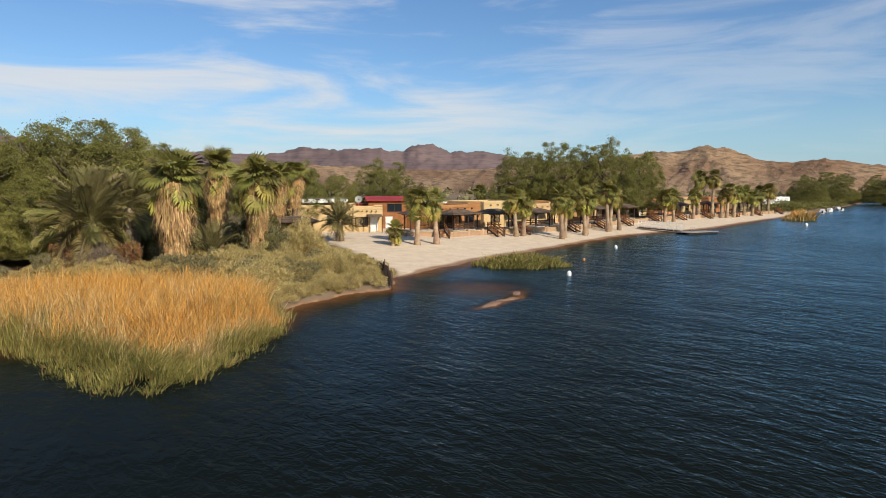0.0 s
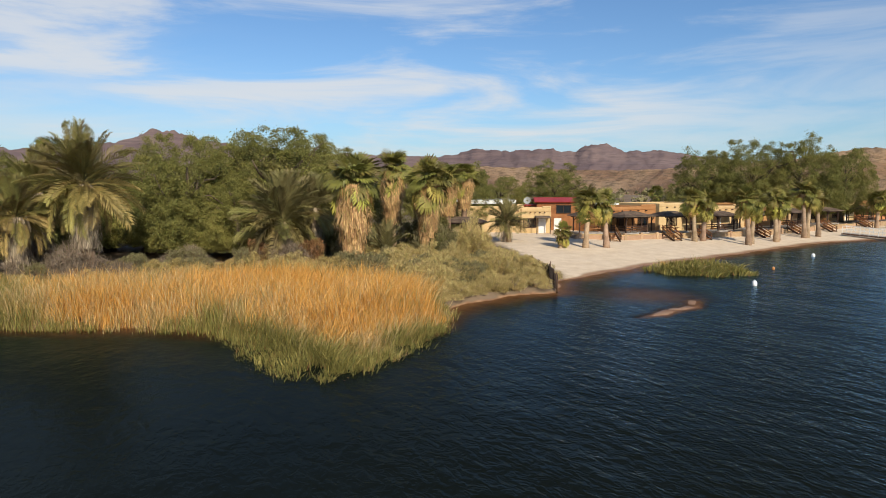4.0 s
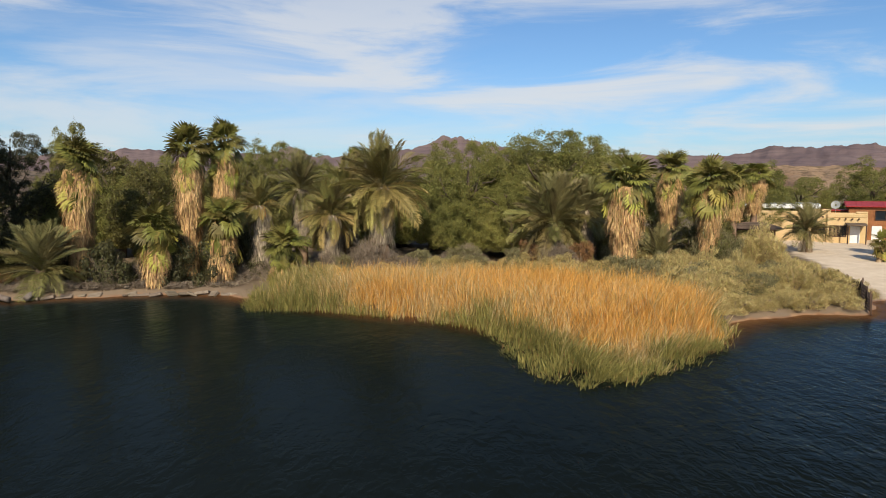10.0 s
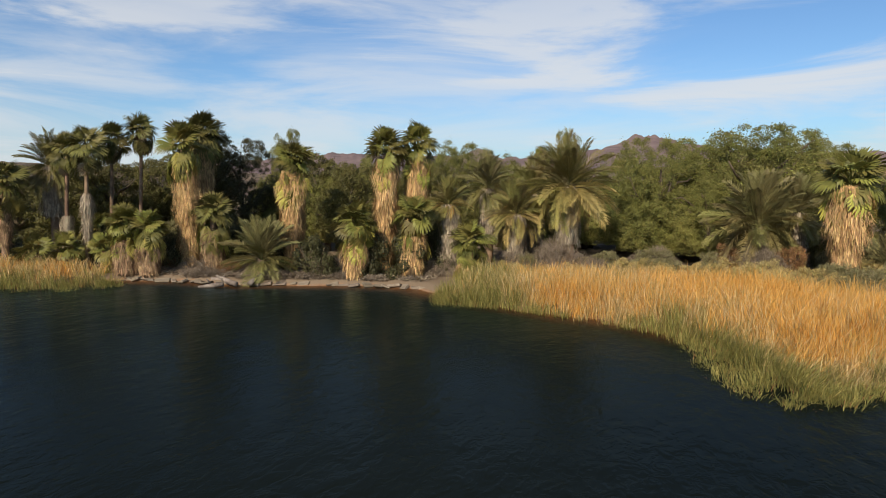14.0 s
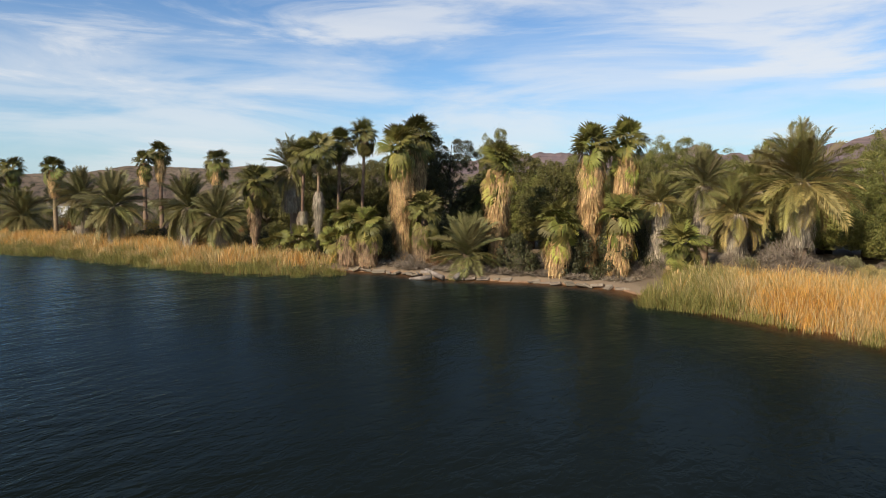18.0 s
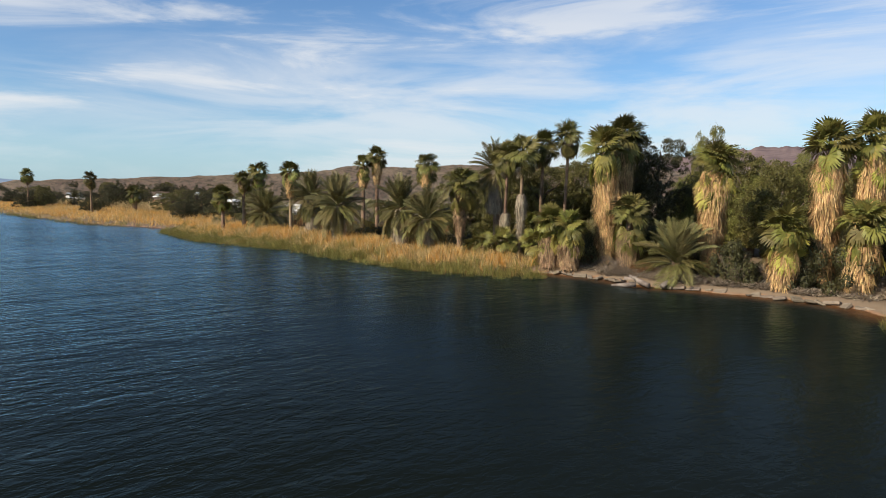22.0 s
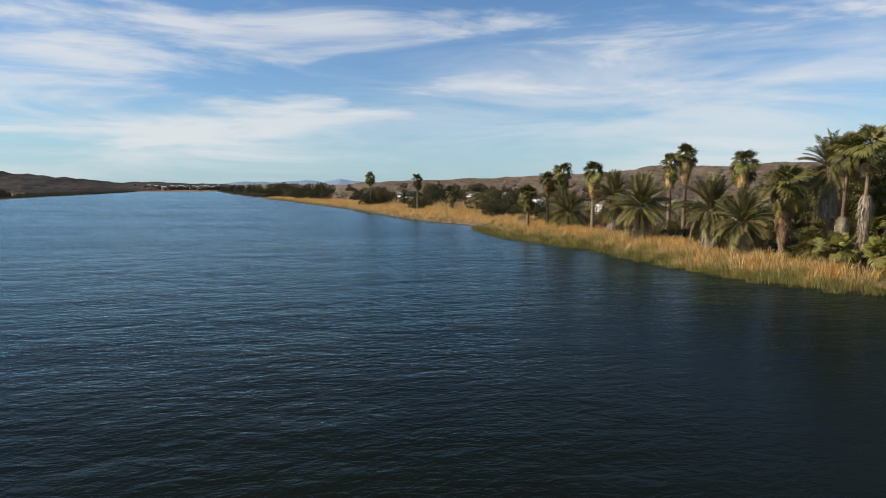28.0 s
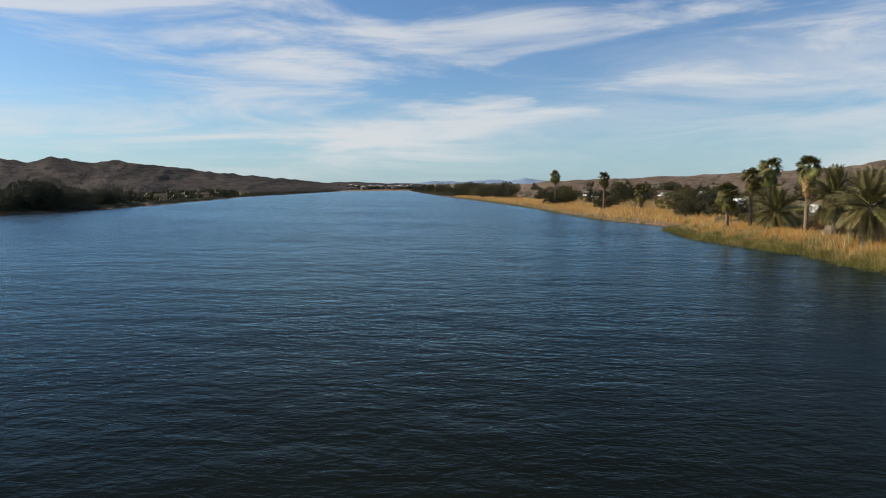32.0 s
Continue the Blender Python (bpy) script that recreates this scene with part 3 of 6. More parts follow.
mountain("hills_north", [(62, 0.8), (72, 1.5), (80, 1.8), (88, 2.0), (90.3, 2.1), (93, 1.8), (97, 1.9), (99.4, 1.9), (102.6, 1.4), (108, 1.2), (113, 0.95), (123, 0.6), (128, 0.3)],
         330, 900, ROCK_NEAR, "low bare brown desert hills behind the palms", 0.6, 15)
# hill against the sun; the rock colour itself holds its shade
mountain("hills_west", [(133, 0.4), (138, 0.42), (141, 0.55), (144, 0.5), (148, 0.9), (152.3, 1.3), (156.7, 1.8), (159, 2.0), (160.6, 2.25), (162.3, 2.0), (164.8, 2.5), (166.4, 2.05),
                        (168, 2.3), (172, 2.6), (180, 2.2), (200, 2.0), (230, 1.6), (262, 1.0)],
         300, 780, ROCK_BACKLIT, "scrubby hill on the far bank of the river, coloured dark as backlit", 0.8, 21, 0.22,
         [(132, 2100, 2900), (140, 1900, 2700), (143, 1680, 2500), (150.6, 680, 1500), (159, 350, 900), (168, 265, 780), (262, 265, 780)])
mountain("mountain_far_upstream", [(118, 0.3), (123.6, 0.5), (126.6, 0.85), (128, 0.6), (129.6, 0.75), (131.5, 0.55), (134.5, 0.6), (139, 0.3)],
         3600, 4300, ROCK_HAZED, "mountains on the far horizon, coloured pale blue-grey for haze", 0.6, 30)

# ---- resort: cabins, ramadas, terraces ----
FRONT = [(-26, 70.5), (-10, 76), (2, 80.5), (9, 87), (18, 95.5), (30, 109), (46, 127), (65, 145), (87, 166), (110, 190)]


def front(s, back=0.0, z=None, turn=0.0):
    """A pose on the line of terrace fronts: x along it, y away from the river, s metres from its start."""
    for a, b in zip(FRONT, FRONT[1:]):
        a, b = Vector(a), Vector(b)
        if s <= (b - a).length or b == Vector(FRONT[-1]):
            break
        s -= (b - a).length
    along = (b - a).normalized()
    p = a + along * s + Vector((-along.y, along.x)) * back
    return pose(p.x, p.y, height_at(p.x, p.y) if z is None else z, 0, 0, math.degrees(math.atan2(along.y, along.x)) + turn)


def window(parent, at, size, name="window", stuff=DARK_WOOD, facing=0.0):
    """A window with a raised frame, a mullion and a pane set back in it. It faces -y."""
    m = Matrix.Translation(at) @ Matrix.Rotation(radians(facing), 4, "Z")
    w_, h = size
    bm = bmesh.new()
    for sx in (-1, 1):
        box(bm, (0.09, 0.12, h + 0.18), (sx * (w_ / 2 + 0.045), 0, 0), bevel=0.01)
    for sz in (-1, 1):
        box(bm, (w_, 0.12, 0.09), (0, 0, sz * (h / 2 + 0.045)), bevel=0.01)
    box(bm, (0.05, 0.08, h), (0, 0.01, 0))
    ob = part(name, bm, stuff, parent, "", m)
    part("pane", boxed((w_, 0.03, h), (0, 0.035, 0)), GLASS, ob)
    return ob


def parapet_wall(wide, deep, tall, thick=0.3, rim=0.45, seed=0):
    """Pueblo walls: a block whose roof lies behind a rounded parapet, with a step in its top line."""
    bm = bmesh.new()
    box(bm, (wide, deep, tall - rim), (0, deep / 2, (tall - rim) / 2 - 0.2), bevel=0.05)
    z = tall - rim / 2 - 0.2
    box(bm, (wide, thick, rim + 0.02), (0, thick / 2, z), bevel=0.08)
    box(bm, (wide, thick, rim + 0.02), (0, deep - thick / 2, z), bevel=0.08)
    for sx in (-1, 1):
        box(bm, (thick, deep - 2 * thick - 0.01, rim + 0.02), (sx * (wide / 2 - thick / 2), deep / 2, z), bevel=0.08)
    step = wide * 0.3
    box(bm, (step, thick + 0.02, 0.28), (wide / 2 - step / 2 - 0.01, thick / 2, tall - 0.08), bevel=0.08)
    return bm


def cabin(m, wide, deep, tall, stuff, label, seed, door_side=1, panels=False):
    r = np.random.default_rng(seed)
    ob = thing("cabin", m, label, "house", "resort cabins")
    part("wall", parapet_wall(wide, deep, tall), stuff, ob)
    for i in range(5):
        x = -wide * 0.36 + i * wide * 0.16
        part("roof_beam", tube([(x, 0.1, tall - 0.75), (x, -0.32, tall - 0.75)], [0.08, 0.075], 8), DARK_WOOD, ob)
    window(ob, (-door_side * wide * 0.22, -0.02, 1.35), (1.5, 1.1))
    door = part("door", boxed((0.95, 0.08, 2.05), (door_side * wide * 0.2, -0.03, 0.9), 0.015), WHITE_PAINT if seed % 3 == 0 else DARK_WOOD, ob)
    part("handle", boxed((0.05, 0.06, 0.14), (door_side * wide * 0.2 - 0.36, -0.10, 0.9), 0.01), STEEL, door)
    if panels:
        for i in range(4):
            part("shutter", boxed((1.1, 0.07, 0.95), (-wide * 0.3 + i * 1.18, -0.04, tall - 1.15), 0.02), CEDAR, ob)
    # shaded porch roof on the front
    bm = bmesh.new()
    box(bm, (wide * 0.5, 1.7, 0.12), (door_side * wide * 0.2, -0.85, 2.18), Matrix.Rotation(radians(6), 3, "X"), 0.03)
    part("porch_roof", bm, SHINGLE, ob)
    for sx in (-1, 1):
        part("post", boxed((0.12, 0.12, 2.25), (door_side * wide * 0.2 + sx * (wide * 0.25 - 0.12), -1.55, 0.98), 0.012), DARK_WOOD, ob)
    return ob


def ramada(m, wide, deep, label, rail=True):
    """An open shade house: four posts, beams, a hipped shingle roof in courses, and a plank rail."""
    ob = thing("ramada", m, label, "gazebo", "ramadas on the beach")
    part("deck", boxed((wide, deep, 0.16), (0, 0, 0.08), 0.02), DECKING, ob)
    for sx in (-1, 1):
        for sy in (-1, 1):
            post = part("post", boxed((0.15, 0.15, 1.95), (sx * (wide / 2 - 0.2), sy * (deep / 2 - 0.2), 1.13), 0.015), DARK_WOOD, ob)
            bm = bmesh.new()
            box(bm, (0.09, 0.09, 0.7), (sx * (wide / 2 - 0.42), sy * (deep / 2 - 0.2), 1.75), Matrix.Rotation(radians(sx * -45), 3, "Y"), 0.01)
            part("brace", bm, DARK_WOOD, post)
    for sy in (-1, 1):
        part("beam", boxed((wide + 0.3, 0.14, 0.2), (0, sy * (deep / 2 - 0.2), 2.08), 0.015), DARK_WOOD, ob)
    courses, rise = 7, 0.6
    for i in range(courses):
        s = i / courses
        s2 = (i + 1) / courses + 0.03
        bm = bmesh.new()
        z0, z1 = 2.14 + rise * s, 2.14 + rise * min(s2, 1)
        lo = [(sx * (wide / 2 + 0.55) * (1 - s * 0.62), sy * (deep / 2 + 0.5) * (1 - s * 0.97)) for sx, sy in ((-1, -1), (1, -1), (1, 1), (-1, 1))]
        hi = [(sx * (wide / 2 + 0.55) * (1 - s2 * 0.62), sy * (deep / 2 + 0.5) * max(0.01, 1 - s2 * 0.97)) for sx, sy in ((-1, -1), (1, -1), (1, 1), (-1, 1))]
        vs = [bm.verts.new((x, y, z0)) for x, y in lo] + [bm.verts.new((x, y, z0 + 0.06)) for x, y in lo] + [bm.verts.new((x, y, z1 + 0.04)) for x, y in hi]
        for a in range(4):
            b = (a + 1) % 4
            bm.faces.new((vs[a], vs[b], vs[b + 4], vs[a + 4]))
            bm.faces.new((vs[a + 4], vs[b + 4], vs[b + 8], vs[a + 8]))
        bm.faces.new((vs[11], vs[10], vs[9], vs[8]))
        bm.faces.new((vs[3], vs[2], vs[1], vs[0]))
        part("shingle_course", bm, SHINGLE, ob)
    if rail:
        for z in (0.45, 0.7, 0.95):
            part("rail", boxed((wide - 0.5, 0.05, 0.12), (0, -deep / 2 + 0.2, z), 0.01), DARK_WOOD, ob)
            part("rail", boxed((0.05, deep - 0.5, 0.12), (-wide / 2 + 0.2, 0, z), 0.01), DARK_WOOD, ob)
    return ob


def picnic_table(m):
    ob = thing("picnic_table", m, "brown wooden picnic table under the ramada", "table", "picnic tables")
    part("tabletop", boxed((1.8, 0.75, 0.05), (0, 0, 0.74), 0.01), CEDAR, ob)
    for sy in (-1, 1):
        part("bench", boxed((1.8, 0.26, 0.05), (0, sy * 0.68, 0.44), 0.01), CEDAR, ob)
    for sx in (-1, 1):
        bm = box(bmesh.new(), (0.08, 1.5, 0.09), (sx * 0.65, 0, 0.38))
        for sy in (-1, 1):
            box(bm, (0.07, 0.09, 0.86), (sx * 0.65, sy * 0.42, 0.36), Matrix.Rotation(radians(sy * 28), 3, "X"))
        part("leg_frame", bm, CEDAR, ob)
    return ob


def beach_stair(m):
    """A short flight of brown wooden steps with solid side rails, down to the sand (towards -y)."""
    ob = thing("beach_stair", m, "brown wooden steps with plank rails down to the sand", "stairs", "beach stairs")
    for sx in (-1, 1):
        bm = box(bmesh.new(), (0.07, 2.3, 0.24), (sx * 0.62, -0.95, 0.35), Matrix.Rotation(radians(27), 3, "X"), 0.01)
        part("stringer", bm, DARK_WOOD, ob)
        for z in (0.75, 1.05):
            bm = box(bmesh.new(), (0.06, 2.3, 0.14), (sx * 0.62, -0.95, 0.35 + z - 0.25), Matrix.Rotation(radians(27), 3, "X"), 0.01)
            part("rail", bm, CEDAR, ob)
        for y, z in ((-0.05, 0.95), (-1.85, 0.1)):
            part("post", boxed((0.1, 0.1, 1.3), (sx * 0.62, y, z), 0.01), DARK_WOOD, ob)
    for i in range(5):
        part("step", boxed((1.2, 0.30, 0.05), (0, -0.12 - i * 0.38, 0.72 - i * 0.17), 0.01), CEDAR, ob)
    return ob


def terrace(s0, s1, back, tall, stuff=LOW_WALL):
    """A low block wall with a coping, and the patio behind it."""
    mid, wide = (s0 + s1) / 2, s1 - s0
    m = front(mid, 0)
    ob = thing("terrace", m, "low tan block wall with a patio behind it", "retaining wall", "terraces")
    part("wall", boxed((wide, 0.25, tall + 0.5), (0, 0.125, tall / 2 - 0.25), 0.02), stuff, ob)
    part("coping", boxed((wide + 0.06, 0.36, 0.09), (0, 0.125, tall + 0.045), 0.02), STUCCO, ob)
    part("patio", boxed((wide - 0.02, back - 0.26, tall + 0.4), (0, 0.255 + (back - 0.26) / 2, tall / 2 - 0.24), 0.02), CONCRETE, ob)
    for i in range(int(wide // 2.6)):
        part("pier", boxed((0.4, 0.4, tall + 0.75), (-wide / 2 + 0.6 + i * 2.6, 0.12, tall / 2 - 0.12), 0.03), stuff, ob)
    return ob


# long low building with a white-edged flat roof
long_house = thing("lodge", pose(-16.6, 83.5, 1.0, 0, 0, 16), "long yellow stucco lodge with a white-edged flat roof", "house", "resort cabins")
part("wall", parapet_wall(10.6, 9, 3.9), STUCCO_GOLD, long_house)
part("roof", boxed((9.6, 8.2, 0.5), (-0.4, 5.2, 4.2), 0.05), WHITE_PAINT, long_house, "flat white-edged roof")
part("roof_cover", boxed((9.4, 8.0, 0.08), (-0.4, 5.2, 4.5), 0.02), GREY_METAL, long_house)
for x in (-3.9, -1.6, 2.2, 4.1):
    window(long_house, (x, -0.02, 1.7), (1.2, 1.0))
for i in range(6):
    part("roof_drain", tube([(-4.5 + 1.8 * i, 0.1, 3.1), (-4.5 + 1.8 * i, -0.3, 3.05)], [0.08, 0.07], 8), DARK_WOOD, long_house)

# two-storey timber house with a red metal roof
red_house = thing("timber_house", pose(-10.0, 90.5, 0.8, 0, 0, 10), "two-storey brown timber house with a red metal roof", "house", "resort cabins")
part("wall", boxed((5.4, 6.0, 4.5), (2.2, 3.0, 2.1), 0.03), CEDAR, red_house)
part("side_wing", boxed((4.2, 5.0, 3.9), (-2.62, 3.6, 1.8), 0.03), CEDAR, red_house)
for i in range(16):
    part("board", boxed((0.05, 0.03, 4.4), (-0.4 + 0.345 * i, -0.016, 2.1)), CEDAR, red_house)
bm = bmesh.new()
box(bm, (6.1, 3.6, 0.10), (2.2, 1.35, 4.62), Matrix.Rotation(radians(9), 3, "X"), 0.02)
box(bm, (6.1, 3.6, 0.10), (2.2, 4.75, 4.62), Matrix.Rotation(radians(-9), 3, "X"), 0.02)
part("roof", bm, RED_METAL, red_house)
for i in range(12):
    bm = box(bmesh.new(), (0.04, 3.6, 0.05), (-0.75 + 0.54 * i, 1.35, 4.69), Matrix.Rotation(radians(9), 3, "X"))
    part("roof_seam", bm, RED_METAL, red_house)
part("wing_roof", boxed((4.6, 5.4, 0.12), (-2.75, 3.6, 3.85), 0.02), RED_METAL, red_house)
window(red_house, (3.2, -0.06, 3.35), (1.9, 1.0))
door = part("door", boxed((1.0, 0.08, 2.0), (2.4, -0.05, 1.1), 0.015), WHITE_PAINT, red_house, "white door")
part("handle", boxed((0.05, 0.06, 0.14), (2.05, -0.12, 1.05), 0.01), STEEL, door)
dish = thing("satellite_dish", pose(-11.6, 88.6, 4.9), "grey satellite dish on a short pole above the parapet", "satellite dish")
part("pole", tube([(0, 0, -0.5), (0, 0, 0.35)], [0.03, 0.03], 6), STEEL, dish)
bm = bmesh.new()
bmesh.ops.create_cone(bm, cap_ends=False, segments=16, radius1=0.12, radius2=0.5, depth=0.16, matrix=Matrix.Translation((0, 0, 0.45)) @ Matrix.Rotation(radians(70), 4, "X"))
bmesh.ops.solidify(bm, geom=bm.faces[:], thickness=0.03)
part("reflector", bm, GREY_METAL, dish)

cabin(pose(-9.9, 85.0, 1.15, 0, 0, 14), 3.9, 4.0, 3.5, STUCCO_GOLD, "yellow stucco cabin with a stepped parapet", 600)
CABINS = [(36.5, 7.0, 9.0, 3.3, STUCCO_RUST, "orange-brown stucco cabin with wooden shutters"), (47.0, 7.5, 9.5, 3.7, STUCCO_GOLD, "yellow stucco cabin with a parapet roof"),
          (57.5, 7.5, 9.5, 3.2, STUCCO, "tan stucco cabin with a parapet roof"), (68.5, 7.5, 9.5, 3.4, STUCCO_RUST, "orange-brown stucco cabin with a parapet roof"),
          (80, 7.5, 10, 3.3, STUCCO, "tan stucco cabin with a parapet roof"), (92, 7.5, 10, 3.6, STUCCO_GOLD, "yellow stucco cabin with a parapet roof"),
          (104, 8, 10, 3.4, STUCCO_RUST, "orange-brown stucco cabin with a parapet roof"), (117, 8, 10, 3.5, STUCCO, "tan stucco cabin with a parapet roof"),
          (131, 8, 10, 3.5, STUCCO_RUST, "orange-brown stucco cabin with a parapet roof"), (146, 8, 10, 3.5, STUCCO, "tan stucco cabin with a parapet roof")]
for i, (s, back, wide, tall, stuff, label) in enumerate(CABINS):
    m = front(s, back)
    cabin(m, wide, 8.0, tall + 0.4, stuff, label, 610 + i, 1 if i % 2 else -1, panels=i in (0, 3))
for i, s in enumerate((3.0, 8.0)):
    terrace(s - 4.0, s + 1.0, 3.0, 0.35)
ramada(pose(-17.3, 75.3, height_at(-17.3, 75.3), 0, 0, 14), 4.4, 3.4, "dark-roofed shade ramada with a plank rail by the lodge")
picnic_table(pose(-17.3, 75.3, height_at(-17.3, 75.3) + 0.16, 0, 0, 20))
for i, s in enumerate((25.6, 32.5, 39.5, 49, 58, 67, 77.5, 89.5, 101, 114, 127, 141)):
    step = 0.55
    half = (2.7, 4.2, 2.5, 4.6, 4.4, 4.4, 5.4, 5.6, 5.8, 6.2, 6.4, 6.8)[i]
    terrace(s - half, s + half - 0.3, 6.8, step)
    m = front(s, 3.2)
    top = front(s, 0.2).translation.z + step - 0.02
    m.translation.z = top
    ramada(m, 4.0 if i % 3 else 3.6, 3.0, "brown-shingled shade ramada on the beach terrace", rail=i % 2 == 1)
    picnic_table(m @ pose(0.3, 0.1, 0.16, 0, 0, 8))
    beach_stair(front(s + half - 1.2, -0.05))

# ---- campers, boats, floats ----
def camper(m, long, label):
    ob = thing("camper", m, label, "camper van", "parked campers")
    bm = boxed((long, 2.4, 2.3), (0, 0, 1.75), 0.18)
    part("body", bm, WHITE_PAINT, ob)
    part("stripe", boxed((long * 0.96, 2.44, 0.22), (0, 0, 1.35), 0.02), DARK_WOOD, ob)
    for i in range(3):
        window(ob, (-long * 0.3 + i * long * 0.28, -1.2, 1.95), (0.9, 0.55), stuff=GREY_METAL)
    for sx in (-0.22, 0.26):
        for sy in (-1, 1):
            wheel = part("wheel", tube([(sx * long, sy * 0.95, 0.36), (sx * long, sy * 1.19, 0.36)], [0.36, 0.36], 14), RUBBER, ob)
            part("rim", tube([(sx * long, sy * 1.15, 0.36), (sx * long, sy * 1.215, 0.36)], [0.2, 0.19], 12), STEEL, wheel)
    part("roof_vent", boxed((0.7, 0.7, 0.22), (long * 0.1, 0, 2.98), 0.04), WHITE_PAINT, ob)
    return ob


for i, (x, y, turn, long) in enumerate([(3, 122, 20, 7.5), (8, 126, 60, 8), (-3, 128, 5, 7), (11.5, 119, 35, 7), (98, 205, 50, 9), (106, 211, 40, 10), (92, 200, 60, 8),
                                        (114, 219, 30, 9), (-190, -66, 30, 8), (-262, -122, 45, 8), (-200, -104, 20, 9), (-236, -140, 45, 9), (-290, -190, 40, 10), (-137, -36, 75, 8)]):
    camper(pose(x, y, height_at(x, y), 0, 0, turn), long, "white motor camper parked in the campground")


def pontoon(m, wide, long, label):
    ob = thing("swim_float", m, label, "floating dock", "docks")
    for sx in (-1, 1):
        part("pontoon", tube([(sx * wide * 0.35, -long / 2, 0.02), (sx * wide * 0.35, long / 2, 0.02)], [0.22, 0.22], 10), RUBBER, ob)
    for i in range(int(long / 0.2)):
        part("plank", PLANK[wide] if wide in PLANK else PLANK.setdefault(wide, plank_mesh(wide)), None, ob, "", pose(0, -long / 2 + 0.1 + i * 0.2, 0.3))
    part("ladder", ladder(), STEEL, ob, "", pose(wide / 2 - 0.3, -long / 2 + 0.6, 0.3))
    return ob


PLANK = {}


def plank_mesh(wide):
    me = bpy.data.meshes.new("plank")
    bm = boxed((wide, 0.185, 0.045), bevel=0.008)
    bm.to_mesh(me)
    bm.free()
    me.materials.append(DECKING)
    return me


def ladder():
    bm = tube([(0, 0, -0.8), (0, 0, 0.8), (0.25, 0, 0.85), (0.25, 0, 0)], [0.025] * 4, 6)
    for part_ in (tube([(0, 0.45, -0.8), (0, 0.45, 0.8), (0.25, 0.45, 0.85), (0.25, 0.45, 0)], [0.025] * 4, 6), tube([(0, 0, 0.3), (0, 0.45, 0.3)], [0.02] * 2, 6)):
        me = bpy.data.meshes.new("rung")
        part_.to_mesh(me)
        part_.free()
        bm.from_mesh(me)
        bpy.data.meshes.remove(me)
    return bm


pontoon(pose(38.5, 97.2, 0.0, 0, 0, -62), 2.6, 6.4, "grey plank swimming float with a steel ladder")


def gangway(m, wide, long):
    """A plank ramp with a railing on both sides, from the sand down to the float."""
    ob = thing("gangway", m, "grey plank gangway with white railings between beach and float", "gangway", "docks")
    for i in range(int(long / 0.2)):
        part("plank", PLANK[wide] if wide in PLANK else PLANK.setdefault(wide, plank_mesh(wide)), None, ob, "", pose(0, -long / 2 + 0.1 + i * 0.2, 0.12))
    for sx in (-1, 1):
        part("beam", boxed((0.09, long, 0.2), (sx * (wide / 2 - 0.05), 0, 0.0), 0.01), DARK_WOOD, ob)
        for z in (0.6, 1.1):
            part("rail", boxed((0.06, long, 0.06), (sx * wide / 2, 0, z), 0.01), WHITE_PAINT, ob)
        for i in range(7):
            part("post", boxed((0.07, 0.07, 1.1), (sx * (wide / 2 + 0.002), -long / 2 + 0.1 + i * (long - 0.2) / 6, 0.56), 0.01), WHITE_PAINT, ob)


gangway(pose(34.4, 101.6, 0.42, -3, 0, -128), 1.4, 7.0)


def buoy(x, y, size, stuff, label):
    ob = thing("buoy", pose(x, y, 0), label, "buoy", "mooring buoys")
    bm = bmesh.new()
    bmesh.ops.create_uvsphere(bm, u_segments=16, v_segments=10, radius=size, matrix=Matrix.Translation((0, 0, size * 0.75)) @ Matrix.Diagonal((1, 1, 1.45, 1)))
    for f in bm.faces:
        f.smooth = True
    part("float", bm, stuff, ob)
    part("eye", tube([(0, 0, size * 2.15), (0, 0, size * 2.5)], [size * 0.16, size * 0.12], 8), STEEL, ob)


buoy(10.0, 50.6, 0.19, BUOY_WHITE, "white round mooring buoy floating off the beach")
buoy(13.5, 61.2, 0.12, BUOY_ORANGE, "small orange buoy floating off the beach")
buoy(19.9, 73.7, 0.17, BUOY_WHITE, "white round mooring buoy floating off the beach")
buoy(65.3, 115.5, 0.27, BUOY_WHITE, "white round mooring buoy floating off the beach")


def motor_boat(m):
    ob = thing("motor_boat", m, "white motor boat moored at the end of the beach", "boat", "moored boats")
    bm = bmesh.new()
    rows = []
    for i, t in enumerate(np.linspace(0, 1, 9)):
        half = 1.15 * (1 - max(0, (t - 0.45) / 0.55) ** 2.2) + 0.02
        x = -3.2 + 6.4 * t
        rows.append([bm.verts.new(v) for v in ((x, -half, 0.75 + 0.25 * t), (x, -half * 0.75, 0.0), (x, 0, -0.25 + 0.2 * t), (x, half * 0.75, 0.0), (x, half, 0.75 + 0.25 * t))])
    for a, b in zip(rows, rows[1:]):
        for k_ in range(4):
            bm.faces.new((a[k_], b[k_], b[k_ + 1], a[k_ + 1]))
        bm.faces.new((a[4], b[4], b[0], a[0]))
    bm.faces.new(rows[0])
    part("hull", bm, WHITE_PAINT, ob)
    part("cabin", boxed((1.8, 1.5, 0.7), (0.3, 0, 1.15), 0.15), WHITE_PAINT, ob)
    part("windscreen", boxed((0.08, 1.35, 0.4), (1.25, 0, 1.3), 0.01), GLASS, ob)
    part("engine", boxed((0.5, 0.5, 0.9), (-3.35, 0, 0.6), 0.1), RUBBER, ob)
    return ob


for x, y, turn in ((101, 171.5, 60), (108, 180, 40), (119, 194, 80)):
    motor_boat(pose(x, y, 0.1, 0, 0, turn) @ Matrix.Scale(0.7, 4))

